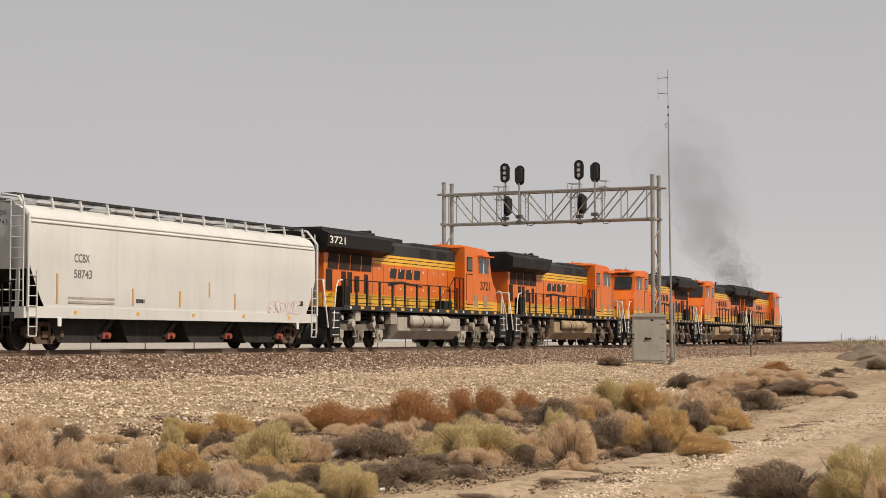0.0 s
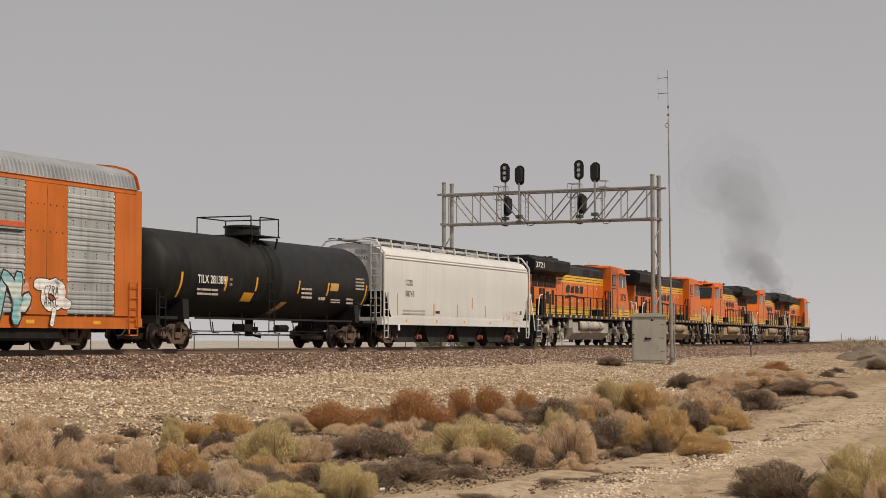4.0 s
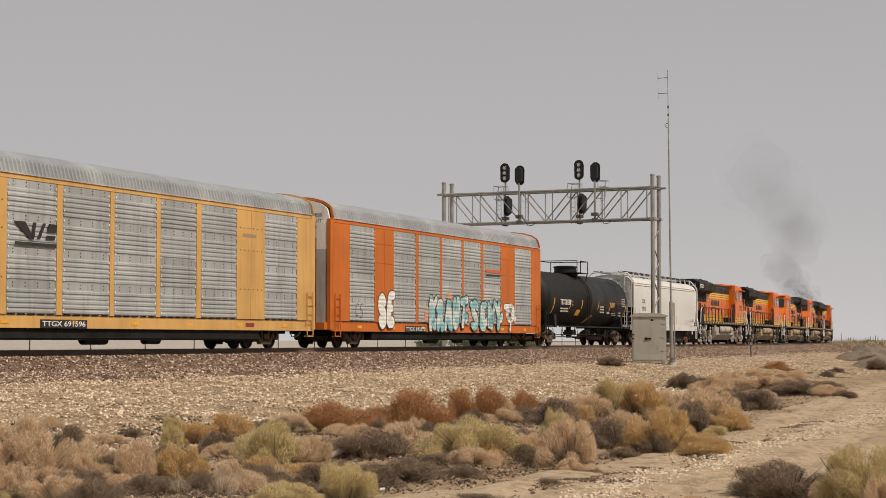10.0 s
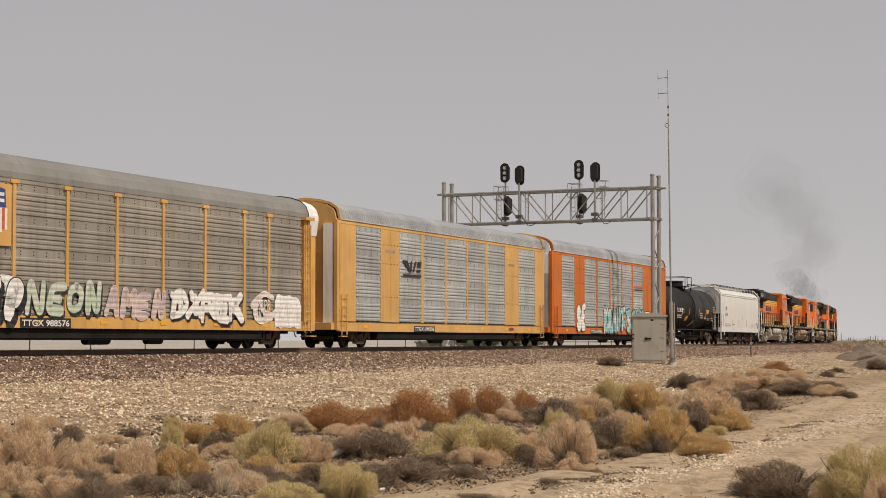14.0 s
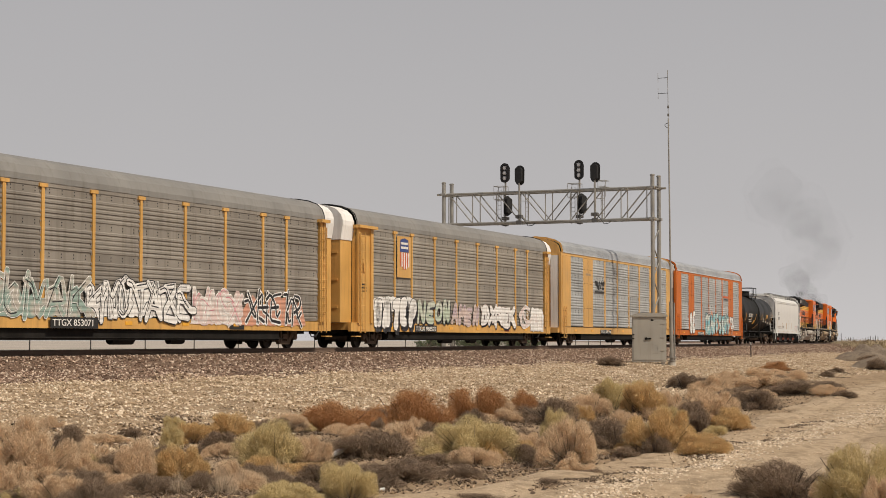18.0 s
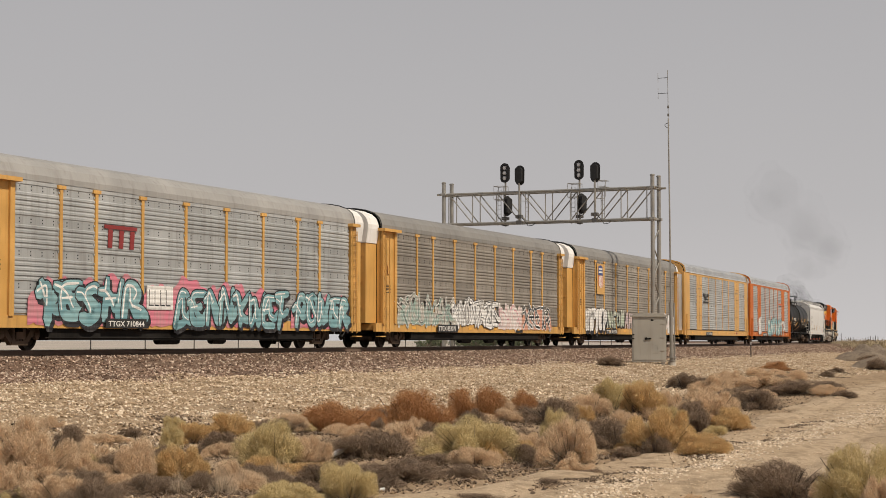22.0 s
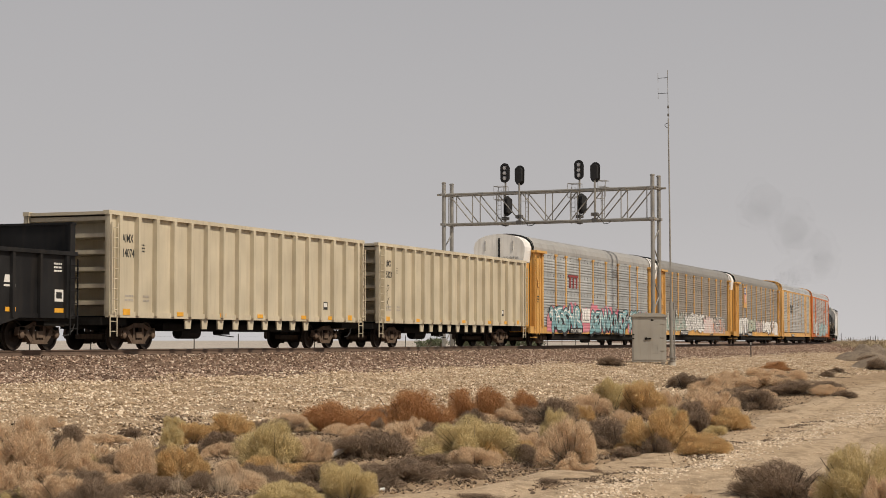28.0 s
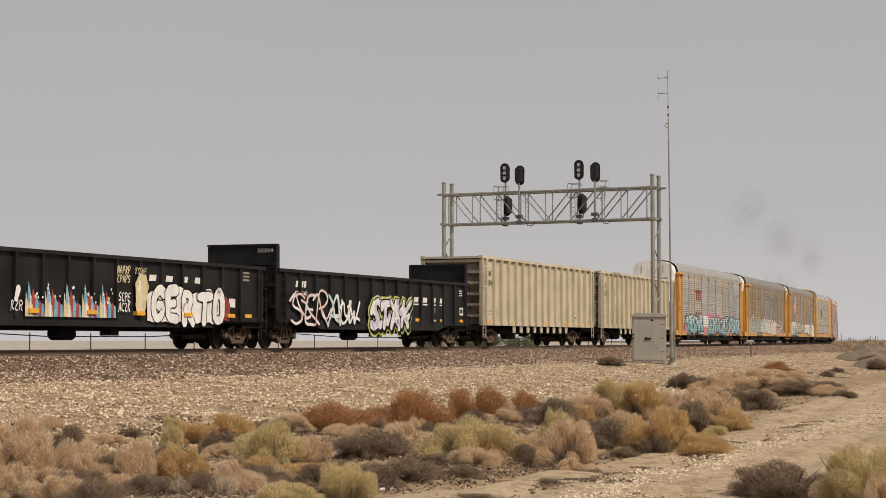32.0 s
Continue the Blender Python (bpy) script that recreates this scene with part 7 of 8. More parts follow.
graffiti(ttx, "POWER", 7.1, 11.9, 0.70, 2.1, S_TEAL, S_KEY, gy, 44, S_WHITE, S_KEY, 0.30, 0.10, 0.2, wild=0.2)
sprayed_ground(ttx, -10.3, 6.2, 0.72, 2.2, S_PINK, gy + 0.006, 9, 0.3)
sprayed_ground(ttx, 6.8, 12.0, 0.72, 2.0, S_PINK, gy + 0.006, 10, 0.22)
sq = part("graffiti", G().box(-3.65, -2.0, gy - 0.03, gy - 0.002, 1.3, 2.08), S_WHITE, ttx, "white block with dark finger shapes")
g = G()
for i in range(4):
    g.box(-3.52 + i * 0.36, -3.25 + i * 0.36, gy - 0.035, gy - 0.03, 1.42, 1.46).box(-3.54 + i * 0.36, -3.51 + i * 0.36, gy - 0.035, gy - 0.03, 1.42, 1.95)
part("graffiti_edge", g, S_KEY, sq)
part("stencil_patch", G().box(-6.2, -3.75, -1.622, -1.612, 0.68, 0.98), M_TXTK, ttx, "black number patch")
lettering(ttx, "TTGX 710844", -6.05, 0.74, 0.24, 2.15, M_TXTW, -1.626)

for o in (0.95, -0.2):
    lettering(ttx, "EXCESS HEIGHT CAR", -13.765, 4.52, 0.15, 0.85, M_FADED, o, turn=-90)
g1 = high_gondola("15303", True)
TRAIN.append((g1, -156.0, 7.1, False))
g2 = high_gondola("14074")
TRAIN.append((g2, -176.9, 7.1, False))

kk_ = low_gondola(True, "black gondola car with tall bulkheads and bright graffiti")
TRAIN.append((kk_, -198.35, 8.75, False))
gk = -1.555
graffiti(kk_, "STAK", -1.85, 2.5, 0.68, 2.1, K_LIME, K_LIME, gk, 52, K_LIME, K_LIME, 0.30, 0.30, 0.25, bend=1, wild=0.06)
graffiti(kk_, "STAK", -1.85, 2.5, 0.68, 2.1, K_LAV, K_KEY, gk - 0.024, 52, K_WHITE, K_KEY, 0.30, 0.12, 0.25, bend=1, wild=0.06)
scrawl(kk_, 2.4, 3.05, 1.65, 2.12, K_WHITE, gk, 58, 0.025, 1)
scrawl(kk_, 5.5, 5.95, 1.5, 1.75, M_SILVER, gk + 0.09, 59, 0.021, 1)
graffiti(kk_, "SER", -9.1, -5.9, 0.75, 2.2, K_PINKW, K_KEY, gk, 51, None, None, 0.105, 0.03, 0.2, bend=2, wild=0.3)
graffiti(kk_, "A", -5.8, -4.6, 0.75, 2.15, K_AQUAW, K_KEY, gk, 67, None, None, 0.13, 0.03, 0.1, bend=2, wild=0.25)
graffiti(kk_, "UW", -4.9, -3.0, 0.85, 1.85, K_WHITE, K_KEY, gk - 0.02, 68, None, None, 0.12, 0.02, 0.3, bend=2, wild=0.1)
for x in (3.36, 4.40, 5.43, 6.46):
    slant_block(kk_, x, 1.97, 0.60, 0.22, M_TXTW, -1.452)
    part("underline", G().box(x, x + 0.56, -1.456, -1.452, 1.85, 1.91), M_TXTW, kk_)
for i in range(4):
    slant_block(kk_, -8.5 + i * 0.24, 2.32, 0.22, 0.24, M_TXTW, -1.452)
lettering(kk_, "523241", -8.55, 1.98, 0.28, 1.05, M_TXTW, -1.458)
bars(kk_, 8.95, 9.35, 2.35, 2.62, 3, M_TXTW, -1.452, seed=62)
bars(kk_, 5.5, 5.98, 1.02, 1.22, 2, M_TXTW, -1.452, seed=64)
part("placard", G().box(9.0, 9.45, -1.456, -1.452, 1.46, 1.82), M_TXTW, kk_)
part("placard_label", G().box(9.08, 9.37, -1.459, -1.456, 1.55, 1.74), M_TXTK, kk_)
lettering(kk_, "523241", -10.062, 3.58, 0.2, 0.75, M_TXTW, -0.62, turn=-90)
for x in (3.56, 6.54, 9.0):
    part("reflector", G().box(x, x + 0.5, -1.456, -1.452, 1.13, 1.26), M_YELTAPE, kk_, "orange reflective strip")

jj = low_gondola(False, "black gondola car covered with white and blue graffiti")
TRAIN.append((jj, -219.55, 8.75, False))
graffiti(jj, "GERTO", 1.85, 6.95, 0.72, 2.06, K_WHITE, K_KEY, gk - 0.006, 53, None, None, 0.32, 0.09, 0.03, bend=1)
sprayed_ground(jj, 6.6, 7.3, 0.95, 1.75, K_MAROON, gk, 65, 0.12)
sprayed_ground(jj, 1.78, 6.85, 0.85, 1.98, K_WHITE, gk + 0.003, 66, 0.10)
flame = (("blue", K_BLUE, 0.0, 0.42, 2.05), ("red", K_RED, 0.22, 0.42, 1.85), ("pale", K_CREAM, 0.05, 0.30, 1.45), ("blue", K_BLUE, 0.40, 0.30, 1.62), ("red", K_RED, 0.58, 0.28, 1.5), ("pale", K_CREAM, -0.1, 0.2, 1.75), ("white", K_WHITE, 0.14, 0.10, 1.66), ("blue", K_BLUE, 0.72, 0.14, 1.4))
for x in (-4.95, -3.96, -2.97, -1.98, -1.0):
    drops = random.Random(int(x * 100))
    for j in range(4):
        cx, cz = x + drops.uniform(0.0, 0.8), drops.uniform(1.45, 2.05)
        part("graffiti", G().tube((cx, gk - 0.02, cz), (cx, gk - 0.022, cz), drops.uniform(0.025, 0.055), 8), K_WHITE, jj)
    for j, (_, m, dx, w, top) in enumerate(flame):
        x0 = x + dx
        part("graffiti", G().add([(x0, gk - 0.002 * j, 1.0), (x0 + w, gk - 0.002 * j, 1.0), (x0 + w * 0.8, gk - 0.002 * j, 1.35), (x0 + w * 0.45, gk - 0.002 * j, 1.35 + (top - 1.35) * 0.5), (x0 + w * 0.18, gk - 0.002 * j, top), (x0 + w * 0.05, gk - 0.002 * j, 1.35)], [(0, 1, 2, 3, 4, 5)]), m, jj, "sprayed flame shape")
        part("graffiti", G().tube((x0 + w * 0.5, gk - 0.012, top - 0.25), (x0 + w * 0.5, gk - 0.014, top - 0.25), 0.06, 10), K_CREAM, jj) if j == 1 else None
graffiti(jj, "I", 0.75, 1.85, 1.05, 2.4, K_CREAM, K_CREAM, gk, 60, K_WHITE, None, 0.66, 0.05)
scrawl(jj, 0.0, 0.72, 1.2, 1.85, K_WHITE, gk, 54, 0.04, 2)
scrawl(jj, -5.8, -5.15, 1.15, 1.5, K_WHITE, gk, 55, 0.028, 1)
graffiti(jj, "I", -5.75, -5.25, 1.4, 1.9, K_WHITE, K_WHITE, gk, 61, None, None, 0.2, 0.02)
scrawl(jj, -0.08, 0.7, 2.12, 2.68, K_CREAM, gk, 56, 0.035, 2)
scrawl(jj, 1.0, 1.7, 2.42, 2.65, K_CREAM, gk, 57, 0.021, 1)
for x in (2.02, 3.08, 4.08, 5.0):
    slant_block(jj, x, 2.24, 0.52, 0.2, M_TXTW, -1.452)
part("placard", G().box(7.45, 7.9, -1.456, -1.452, 1.46, 1.77), M_TXTW, jj)
bars(jj, 8.5, 8.95, 2.42, 2.75, 3, M_SILVER, -1.452, seed=63)
for x in (-4.9, -1.8, 1.05, 4.1, 7.1, 8.65):
    part("reflector", G().box(x, x + 0.5, -1.456 - (0.16 if x < 8 else 0), -1.452, 1.1, 1.23), M_YELTAPE, jj, "orange reflective strip")

# ---------------------------------------------------------------- dry brush


def brush_mesh(name, material, n, seed, kind):
    """A bush of many thin dry twigs, about unit radius and height: fluffy uneven clumps, long wisps from the root, loose tips."""
    rnd = np.random.RandomState(seed)
    m = {"rust": 20, "grey": 24}.get(kind, 26)
    a, r = rnd.rand(m) * 6.283, rnd.rand(m) ** 0.55 * 0.8
    cr = 0.16 + 0.17 * rnd.rand(m)
    h = np.clip((1.0 - 0.8 * r ** 2.4) * (0.25 + 0.75 * rnd.rand(m) ** 0.7) - cr * 0.6, 0.06, 1)
    c = np.stack([r * np.cos(a), r * np.sin(a), h], 1)
    k = rnd.randint(m, size=n)
    u = rnd.randn(n, 3)
    u /= np.linalg.norm(u, axis=1)[:, None]
    u[:, 2] = np.where(u[:, 2] < -0.4, -u[:, 2], u[:, 2])
    tip = c[k] + u * (cr[k] * (0.5 + 0.65 * rnd.rand(n) ** 0.5))[:, None] * (1, 1, 1.1)
    tip[:, 2] = np.abs(tip[:, 2])
    # short twigs end at the tip; long wisps run from near the root
    share, short = {"rust": (0.6, 0.22), "stalk": (0.9, 0.3), "grey": (0.45, 0.16)}.get(kind, (0.20, 0.095))
    wisp = rnd.rand(n) < share
    out = u + 0.5 * c[k] + (0, 0, 0.2) + 0.75 * rnd.randn(n, 3)
    out /= np.linalg.norm(out, axis=1)[:, None]
    p = tip - out * (short * (0.4 + 1.1 * rnd.rand(n)))[:, None]
    root = tip * (0.30 + 0.35 * rnd.rand(n))[:, None] * (1, 1, 0.75) if kind not in ("rust", "stalk") else tip * (0.75, 0.75, 0.05) + 0.05 * rnd.randn(n, 3)
    p[wisp] = root[wisp]
    p[:, 2] = np.maximum(p[:, 2], 0.0)
    over = 1.0 + 0.10 * rnd.rand(n) * wisp
    tip = p + (tip - p) * over[:, None]
    side = np.cross(tip - p, rnd.randn(n, 3))
    side /= np.linalg.norm(side, axis=1)[:, None] + 1e-6
    w = (np.where(wisp, 0.0038, 0.0060) * (0.6 + 0.8 * rnd.rand(n)))[:, None] * 0.5
    mid = (p + tip) / 2 + 0.07 * np.linalg.norm(tip - p, axis=1)[:, None] * rnd.randn(n, 3)
    mid[:, 2] = np.maximum(mid[:, 2], 0.0)
    v = np.stack([p - side * w, p + side * w, mid + side * w, mid - side * w, tip], 1).reshape(-1, 3)
    i5 = 5 * np.arange(n)
    quad, tri = np.stack([i5, i5 + 1, i5 + 2, i5 + 3], 1).tolist(), np.stack([i5 + 3, i5 + 2, i5 + 4], 1).tolist()
    f = [q for pair in zip(quad, tri) for q in pair]
    me = bpy.data.meshes.new(name)
    me.from_pydata(v, [], f)
    me.materials.append(material)
    return me


def stem_mesh(seed):
    """Stems that fork from the root, and a tangle of dark dead twigs that puts shade into the base."""
    rnd = random.Random(seed)
    g = G()
    for i in range(26):
        a = rnd.uniform(0, 6.283)
        r, h = rnd.uniform(0.25, 0.85), rnd.uniform(0.35, 0.8)
        p0 = (0.06 * math.cos(a), 0.06 * math.sin(a), -0.05)
        p1 = (r * 0.5 * math.cos(a + 0.2), r * 0.5 * math.sin(a + 0.2), h * 0.45)
        p2 = (r * math.cos(a), r * math.sin(a), h)
        g.tube(p0, p1, 0.014, 4, 0.010).tube(p1, p2, 0.010, 4, 0.004)
    for i in range(420):
        a, r = rnd.uniform(0, 6.283), rnd.random() ** 0.6 * 0.82
        p = Vector((r * math.cos(a), r * math.sin(a), rnd.uniform(0.0, 0.42) * (1.1 - r)))
        q = p + Vector((rnd.gauss(0, 0.11) + 0.06 * math.cos(a), rnd.gauss(0, 0.11) + 0.06 * math.sin(a), abs(rnd.gauss(0.07, 0.07))))
        g.tube(p, q, 0.008, 3, 0.003)
    return g.mesh("stem", M_STEM)


M_STEM = paint("dry_grey_stem", (0.085, 0.062, 0.046), 0.9, 0, (0.07, 0.05, 0.04), 0.4, 0.25, 4)
BRUSH_MATS = {
    "tan": scatter_mat("tan_dry_twigs", [(0.62, 0.455, 0.295), (0.72, 0.545, 0.365), (0.78, 0.61, 0.42), (0.84, 0.69, 0.51)], translucent=0.35),
    "gold": scatter_mat("golden_dry_twigs", [(0.57, 0.38, 0.17), (0.67, 0.465, 0.22), (0.73, 0.53, 0.27), (0.80, 0.62, 0.36)], translucent=0.35),
    "olive": scatter_mat("olive_dry_twigs", [(0.56, 0.44, 0.22), (0.66, 0.54, 0.28), (0.73, 0.61, 0.34), (0.80, 0.69, 0.44)], translucent=0.35),
    "rust": scatter_mat("rust_red_twigs", [(0.37, 0.175, 0.07), (0.46, 0.225, 0.092), (0.54, 0.29, 0.13), (0.64, 0.41, 0.22)], translucent=0.35),
    "stalk": scatter_mat("bleached_dead_stalks", [(0.50, 0.39, 0.28), (0.62, 0.49, 0.36), (0.74, 0.61, 0.45), (0.82, 0.71, 0.55)], translucent=0.3),
    "grey": scatter_mat("grey_dead_twigs", [(0.16, 0.112, 0.079), (0.24, 0.172, 0.12), (0.34, 0.25, 0.177), (0.48, 0.37, 0.27)], translucent=0.3),
}
BRUSH_WORDS = {"tan": "pale tan dry desert shrub", "gold": "golden-yellow dry rounded shrub", "olive": "olive-green and straw saltbush", "rust": "rust-red upright dry weed clump", "grey": "grey-brown dead twiggy brush", "stalk": "bleached upright dead weed stalks"}
BRUSH = {}
for i, kind in enumerate(BRUSH_MATS):
    BRUSH[kind] = [(stem_mesh(70 + 3 * i + j), brush_mesh("crown", BRUSH_MATS[kind], {"grey": 14000, "rust": 16000, "stalk": 1500}.get(kind, 28000), 100 + 7 * i + j, kind)) for j in range(3)]


def shrub(kind, x, y, w, h, v=0, word=""):
    """A shrub w metres wide and h high."""
    st, cr_ = BRUSH[kind][v % 3]
    turn = (x * 57.3 + y * 131.7) % 360
    b = thing("shrub", word or BRUSH_WORDS[kind] + " on sandy soil", "shrub", "desert shrubs", at=pose(x, y, ground_z(x, y) - 0.03, 0, 0, turn) @ Matrix.Diagonal((w / 1.6, w / 1.6 * (0.8 + 0.4 * ((x * 7.3) % 1.0)), h * 1.05, 1)))
    part("stem", st, None, b, "dry grey stems")
    part("crown", cr_, None, b)
    return b


def filler_brush():
    """Low grey and tan brush that closes the gaps between the larger shrubs."""
    rnd = random.Random(17)
    spots = [(o.location.x, o.location.y) for o in scene.objects if o.name.split(".")[0] == "shrub"]
    for i in range(95):
        x, y = rnd.choice(spots[:44])
        x, y = x + rnd.gauss(0, 0.55), y + rnd.gauss(0, 1.0)
        if track_offset(x, y) < 10.5:
            continue
        shrub(rnd.choice(("grey", "grey", "tan", "tan", "tan", "olive", "gold")), x, y, rnd.uniform(0.35, 0.8), rnd.uniform(0.16, 0.40), i)

shrub("tan", -4.92, 22.39, 1.00, 0.79, 0)
shrub("tan", -3.99, 19.39, 0.66, 0.36, 1)
shrub("tan", -4.72, 20.25, 0.50, 0.48, 1)
shrub("tan", -4.55, 23.64, 0.66, 0.44, 0)
shrub("tan", -3.75, 22.39, 0.64, 0.59, 2)
shrub("gold", -3.23, 23.04, 0.66, 0.49, 0)
shrub("olive", -3.96, 27.00, 0.50, 0.32, 1)
shrub("gold", -4.09, 30.16, 0.73, 0.39, 1)
shrub("gold", -3.70, 32.20, 0.68, 0.43, 2)
shrub("olive", -2.32, 24.99, 0.99, 0.68, 0)
shrub("tan", -1.77, 25.16, 0.56, 0.46, 1)
shrub("tan", -2.77, 33.54, 0.64, 0.36, 2)
shrub("olive", -1.06, 20.06, 0.73, 0.43, 2)
shrub("grey", -3.37, 28.60, 0.84, 0.38, 2)
shrub("tan", -2.44, 21.81, 0.54, 0.39, 0)
shrub("grey", -2.13, 22.33, 0.62, 0.32, 1)
shrub("rust", -1.92, 34.34, 1.17, 0.57, 0)
shrub("rust", -1.45, 35.78, 0.77, 0.49, 2)
shrub("rust", -0.72, 36.93, 1.49, 0.68, 1)
shrub("tan", -0.55, 29.09, 0.99, 0.50, 0)
shrub("grey", -1.12, 27.62, 1.28, 0.45, 0)
shrub("olive", 0.39, 26.62, 1.10, 0.65, 1)
shrub("gold", 0.69, 26.44, 0.49, 0.35, 2)
shrub("rust", 0.69, 39.09, 1.33, 0.81, 2)
shrub("tan", 1.14, 39.11, 0.73, 0.52, 1)
shrub("rust", 1.72, 42.34, 0.81, 0.60, 0)
shrub("grey", 2.15, 38.14, 1.18, 0.52, 2)
shrub("tan", 1.72, 25.87, 0.76, 0.71, 2)
shrub("olive", 1.84, 30.22, 0.58, 0.72, 0)
shrub("grey", 1.32, 29.87, 0.74, 0.40, 1)
shrub("tan", 3.23, 41.92, 1.09, 0.60, 1)
shrub("olive", 3.84, 42.82, 0.93, 0.84, 2)
shrub("gold", 4.39, 41.23, 1.12, 0.88, 1)
shrub("olive", 4.69, 46.05, 0.85, 0.75, 0)
shrub("gold", 3.33, 28.62, 0.94, 0.73, 0)
shrub("grey", 2.71, 29.68, 0.95, 0.51, 0)
shrub("tan", 3.16, 33.79, 0.84, 0.48, 0)
shrub("tan", 5.08, 41.47, 0.56, 0.62, 2)
shrub("grey", 4.80, 35.32, 0.92, 0.65, 2)
shrub("gold", 5.47, 35.50, 0.68, 0.49, 2)
shrub("tan", 5.72, 40.28, 1.12, 0.69, 1)
shrub("tan", 7.60, 52.13, 1.29, 0.46, 0)
shrub("tan", 11.03, 64.81, 2.10, 0.50, 1)
shrub("grey", 11.69, 64.11, 1.9, 0.42, 2)
shrub("tan", 11.62, 60.00, 1.6, 0.40, 0)
shrub("tan", 11.81, 57.41, 1.07, 0.41, 1)
shrub("tan", 8.73, 52.73, 1.14, 0.38, 1)
shrub("grey", 7.19, 79.58, 1.13, 0.43, 1)
shrub("grey", 8.62, 53.24, 1.15, 0.44, 0)
shrub("olive", 4.14, 18.55, 0.86, 0.69, 0)
shrub("grey", 3.77, 20.68, 1.15, 0.44, 1)
shrub("tan", 4.24, 17.96, 0.39, 0.43, 1)
shrub("tan", 4.08, 19.62, 0.42, 0.29, 2)
shrub("tan", 2.69, 20.56, 0.38, 0.13, 0)
shrub("grey", 8.59, 62.13, 0.77, 0.44, 2)
shrub("grey", -0.60, 23.62, 1.10, 0.29, 1)
shrub("grey", -1.57, 23.05, 0.86, 0.31, 2)
shrub("grey", 0.23, 24.21, 0.55, 0.22, 0)
shrub("grey", 0.38, 20.47, 0.60, 0.13, 2)
shrub("grey", -2.77, 21.57, 0.40, 0.26, 0)
shrub("tan", -6.56, 31.37, 0.41, 0.26, 0)
shrub("grey", -5.22, 31.17, 0.40, 0.20, 1)
shrub("olive", -4.70, 32.52, 0.42, 0.29, 2)
shrub("grey", -5.59, 27.78, 0.60, 0.41, 2)
shrub("grey", -0.23, 31.12, 0.58, 0.37, 0)
shrub("tan", -1.33, 30.42, 0.56, 0.36, 1)
shrub("grey", 2.33, 29.96, 0.56, 0.36, 0)
shrub("grey", 23.32, 99.70, 1.54, 0.65, 1)
shrub("grey", 19.18, 90.85, 0.84, 0.27, 0)
shrub("tan", 11.78, 63.88, 0.79, 0.46, 2)
shrub("stalk", -2.44, 20.66, 0.38, 0.32, 0)
shrub("stalk", -2.37, 22.10, 0.34, 0.26, 1)
shrub("stalk", -4.17, 22.22, 0.41, 0.26, 2)
shrub("stalk", 1.13, 38.94, 0.48, 0.46, 0)
shrub("stalk", 4.19, 21.06, 0.39, 0.39, 1)
shrub("stalk", -5.02, 34.19, 0.32, 0.20, 2)
shrub("grey", 7.87, 61.61, 1.07, 0.51, 1)
shrub("tan", 7.88, 54.37, 1.28, 0.74, 0)
shrub("grey", 7.81, 46.70, 1.39, 0.50, 2)
shrub("grey", 12.1, 66.34, 1.9, 0.5, 1)
shrub("grey", 10.93, 58.18, 1.7, 0.45, 0)
shrub("tan", 13.2, 76.23, 1.8, 0.52, 2)
shrub("rust", 16.0, 89.20, 1.5, 0.45, 1)
shrub("grey", 17.19, 83.60, 0.67, 0.30, 0)
shrub("grey", 7.24, 47.15, 1.02, 0.48, 1)
shrub("tan", 10.0, 65.90, 1.5, 0.62, 1)
shrub("tan", 13.41, 71.78, 1.11, 0.64, 2)
shrub("grey", 13.0, 63.94, 1.6, 0.36, 2)
shrub("grey", 11.66, 54.45, 0.84, 0.26, 1)
shrub("grey", 2.78, 28.10, 0.52, 0.18, 2)
shrub("grey", 4.45, 32.20, 0.70, 0.17, 0)
shrub("grey", 2.04, 24.43, 0.60, 0.12, 1)
shrub("grey", 1.18, 22.19, 0.48, 0.11, 2)

shrub("grey", -2.05, 21.9, 0.9, 0.24, 0)
shrub("grey", -1.55, 21.4, 0.8, 0.20, 1)
shrub("stalk", -2.35, 21.5, 0.45, 0.36, 2)
shrub("stalk", -2.1, 23.2, 0.5, 0.34, 0)
shrub("grey", -2.6, 22.6, 0.9, 0.26, 2)
shrub("grey", -0.9, 22.8, 1.0, 0.22, 1)
shrub("grey", -3.4, 21.4, 0.7, 0.26, 0)
shrub("grey", -4.1, 21.3, 0.8, 0.30, 1)
shrub("stalk", -3.0, 21.3, 0.4, 0.3, 1)
shrub("grey", -0.2, 25.4, 0.9, 0.2, 2)

filler_brush()

# ---------------------------------------------------------------- loose ground cover


def twig_litter(name, label, n, seed, pick, material, lo, hi):
    rnd = np.random.RandomState(seed)
    vs, fs = [], []
    k = 0
    while k < n * 4:
        x, y = pick(rnd)
        z = ground_z(x, y) + 0.01
        a, L, w = rnd.rand() * 6.283, lo + (hi - lo) * rnd.rand() ** 2, 0.002 + 0.003 * rnd.rand()
        dx, dy, dz = math.cos(a) * L, math.sin(a) * L, rnd.rand() ** 2 * L * 0.6
        nx, ny = -math.sin(a) * w, math.cos(a) * w
        vs += [(x - nx, y - ny, z), (x + nx, y + ny, z + 0.004), (x + dx + nx, y + dy + ny, z + dz + 0.02), (x + dx - nx, y + dy - ny, z + dz + 0.01)]
        fs.append((k, k + 1, k + 2, k + 3))
        k += 4
    me = bpy.data.meshes.new(name)
    me.from_pydata(vs, [], fs)
    me.materials.append(material)
    return tagged(new(name, me), label, "twigs", kind="stuff")


SHRUB_SPOTS = [(o.location.x, o.location.y, o.scale.x) for o in scene.objects if o.name.split(".")[0] == "shrub"]


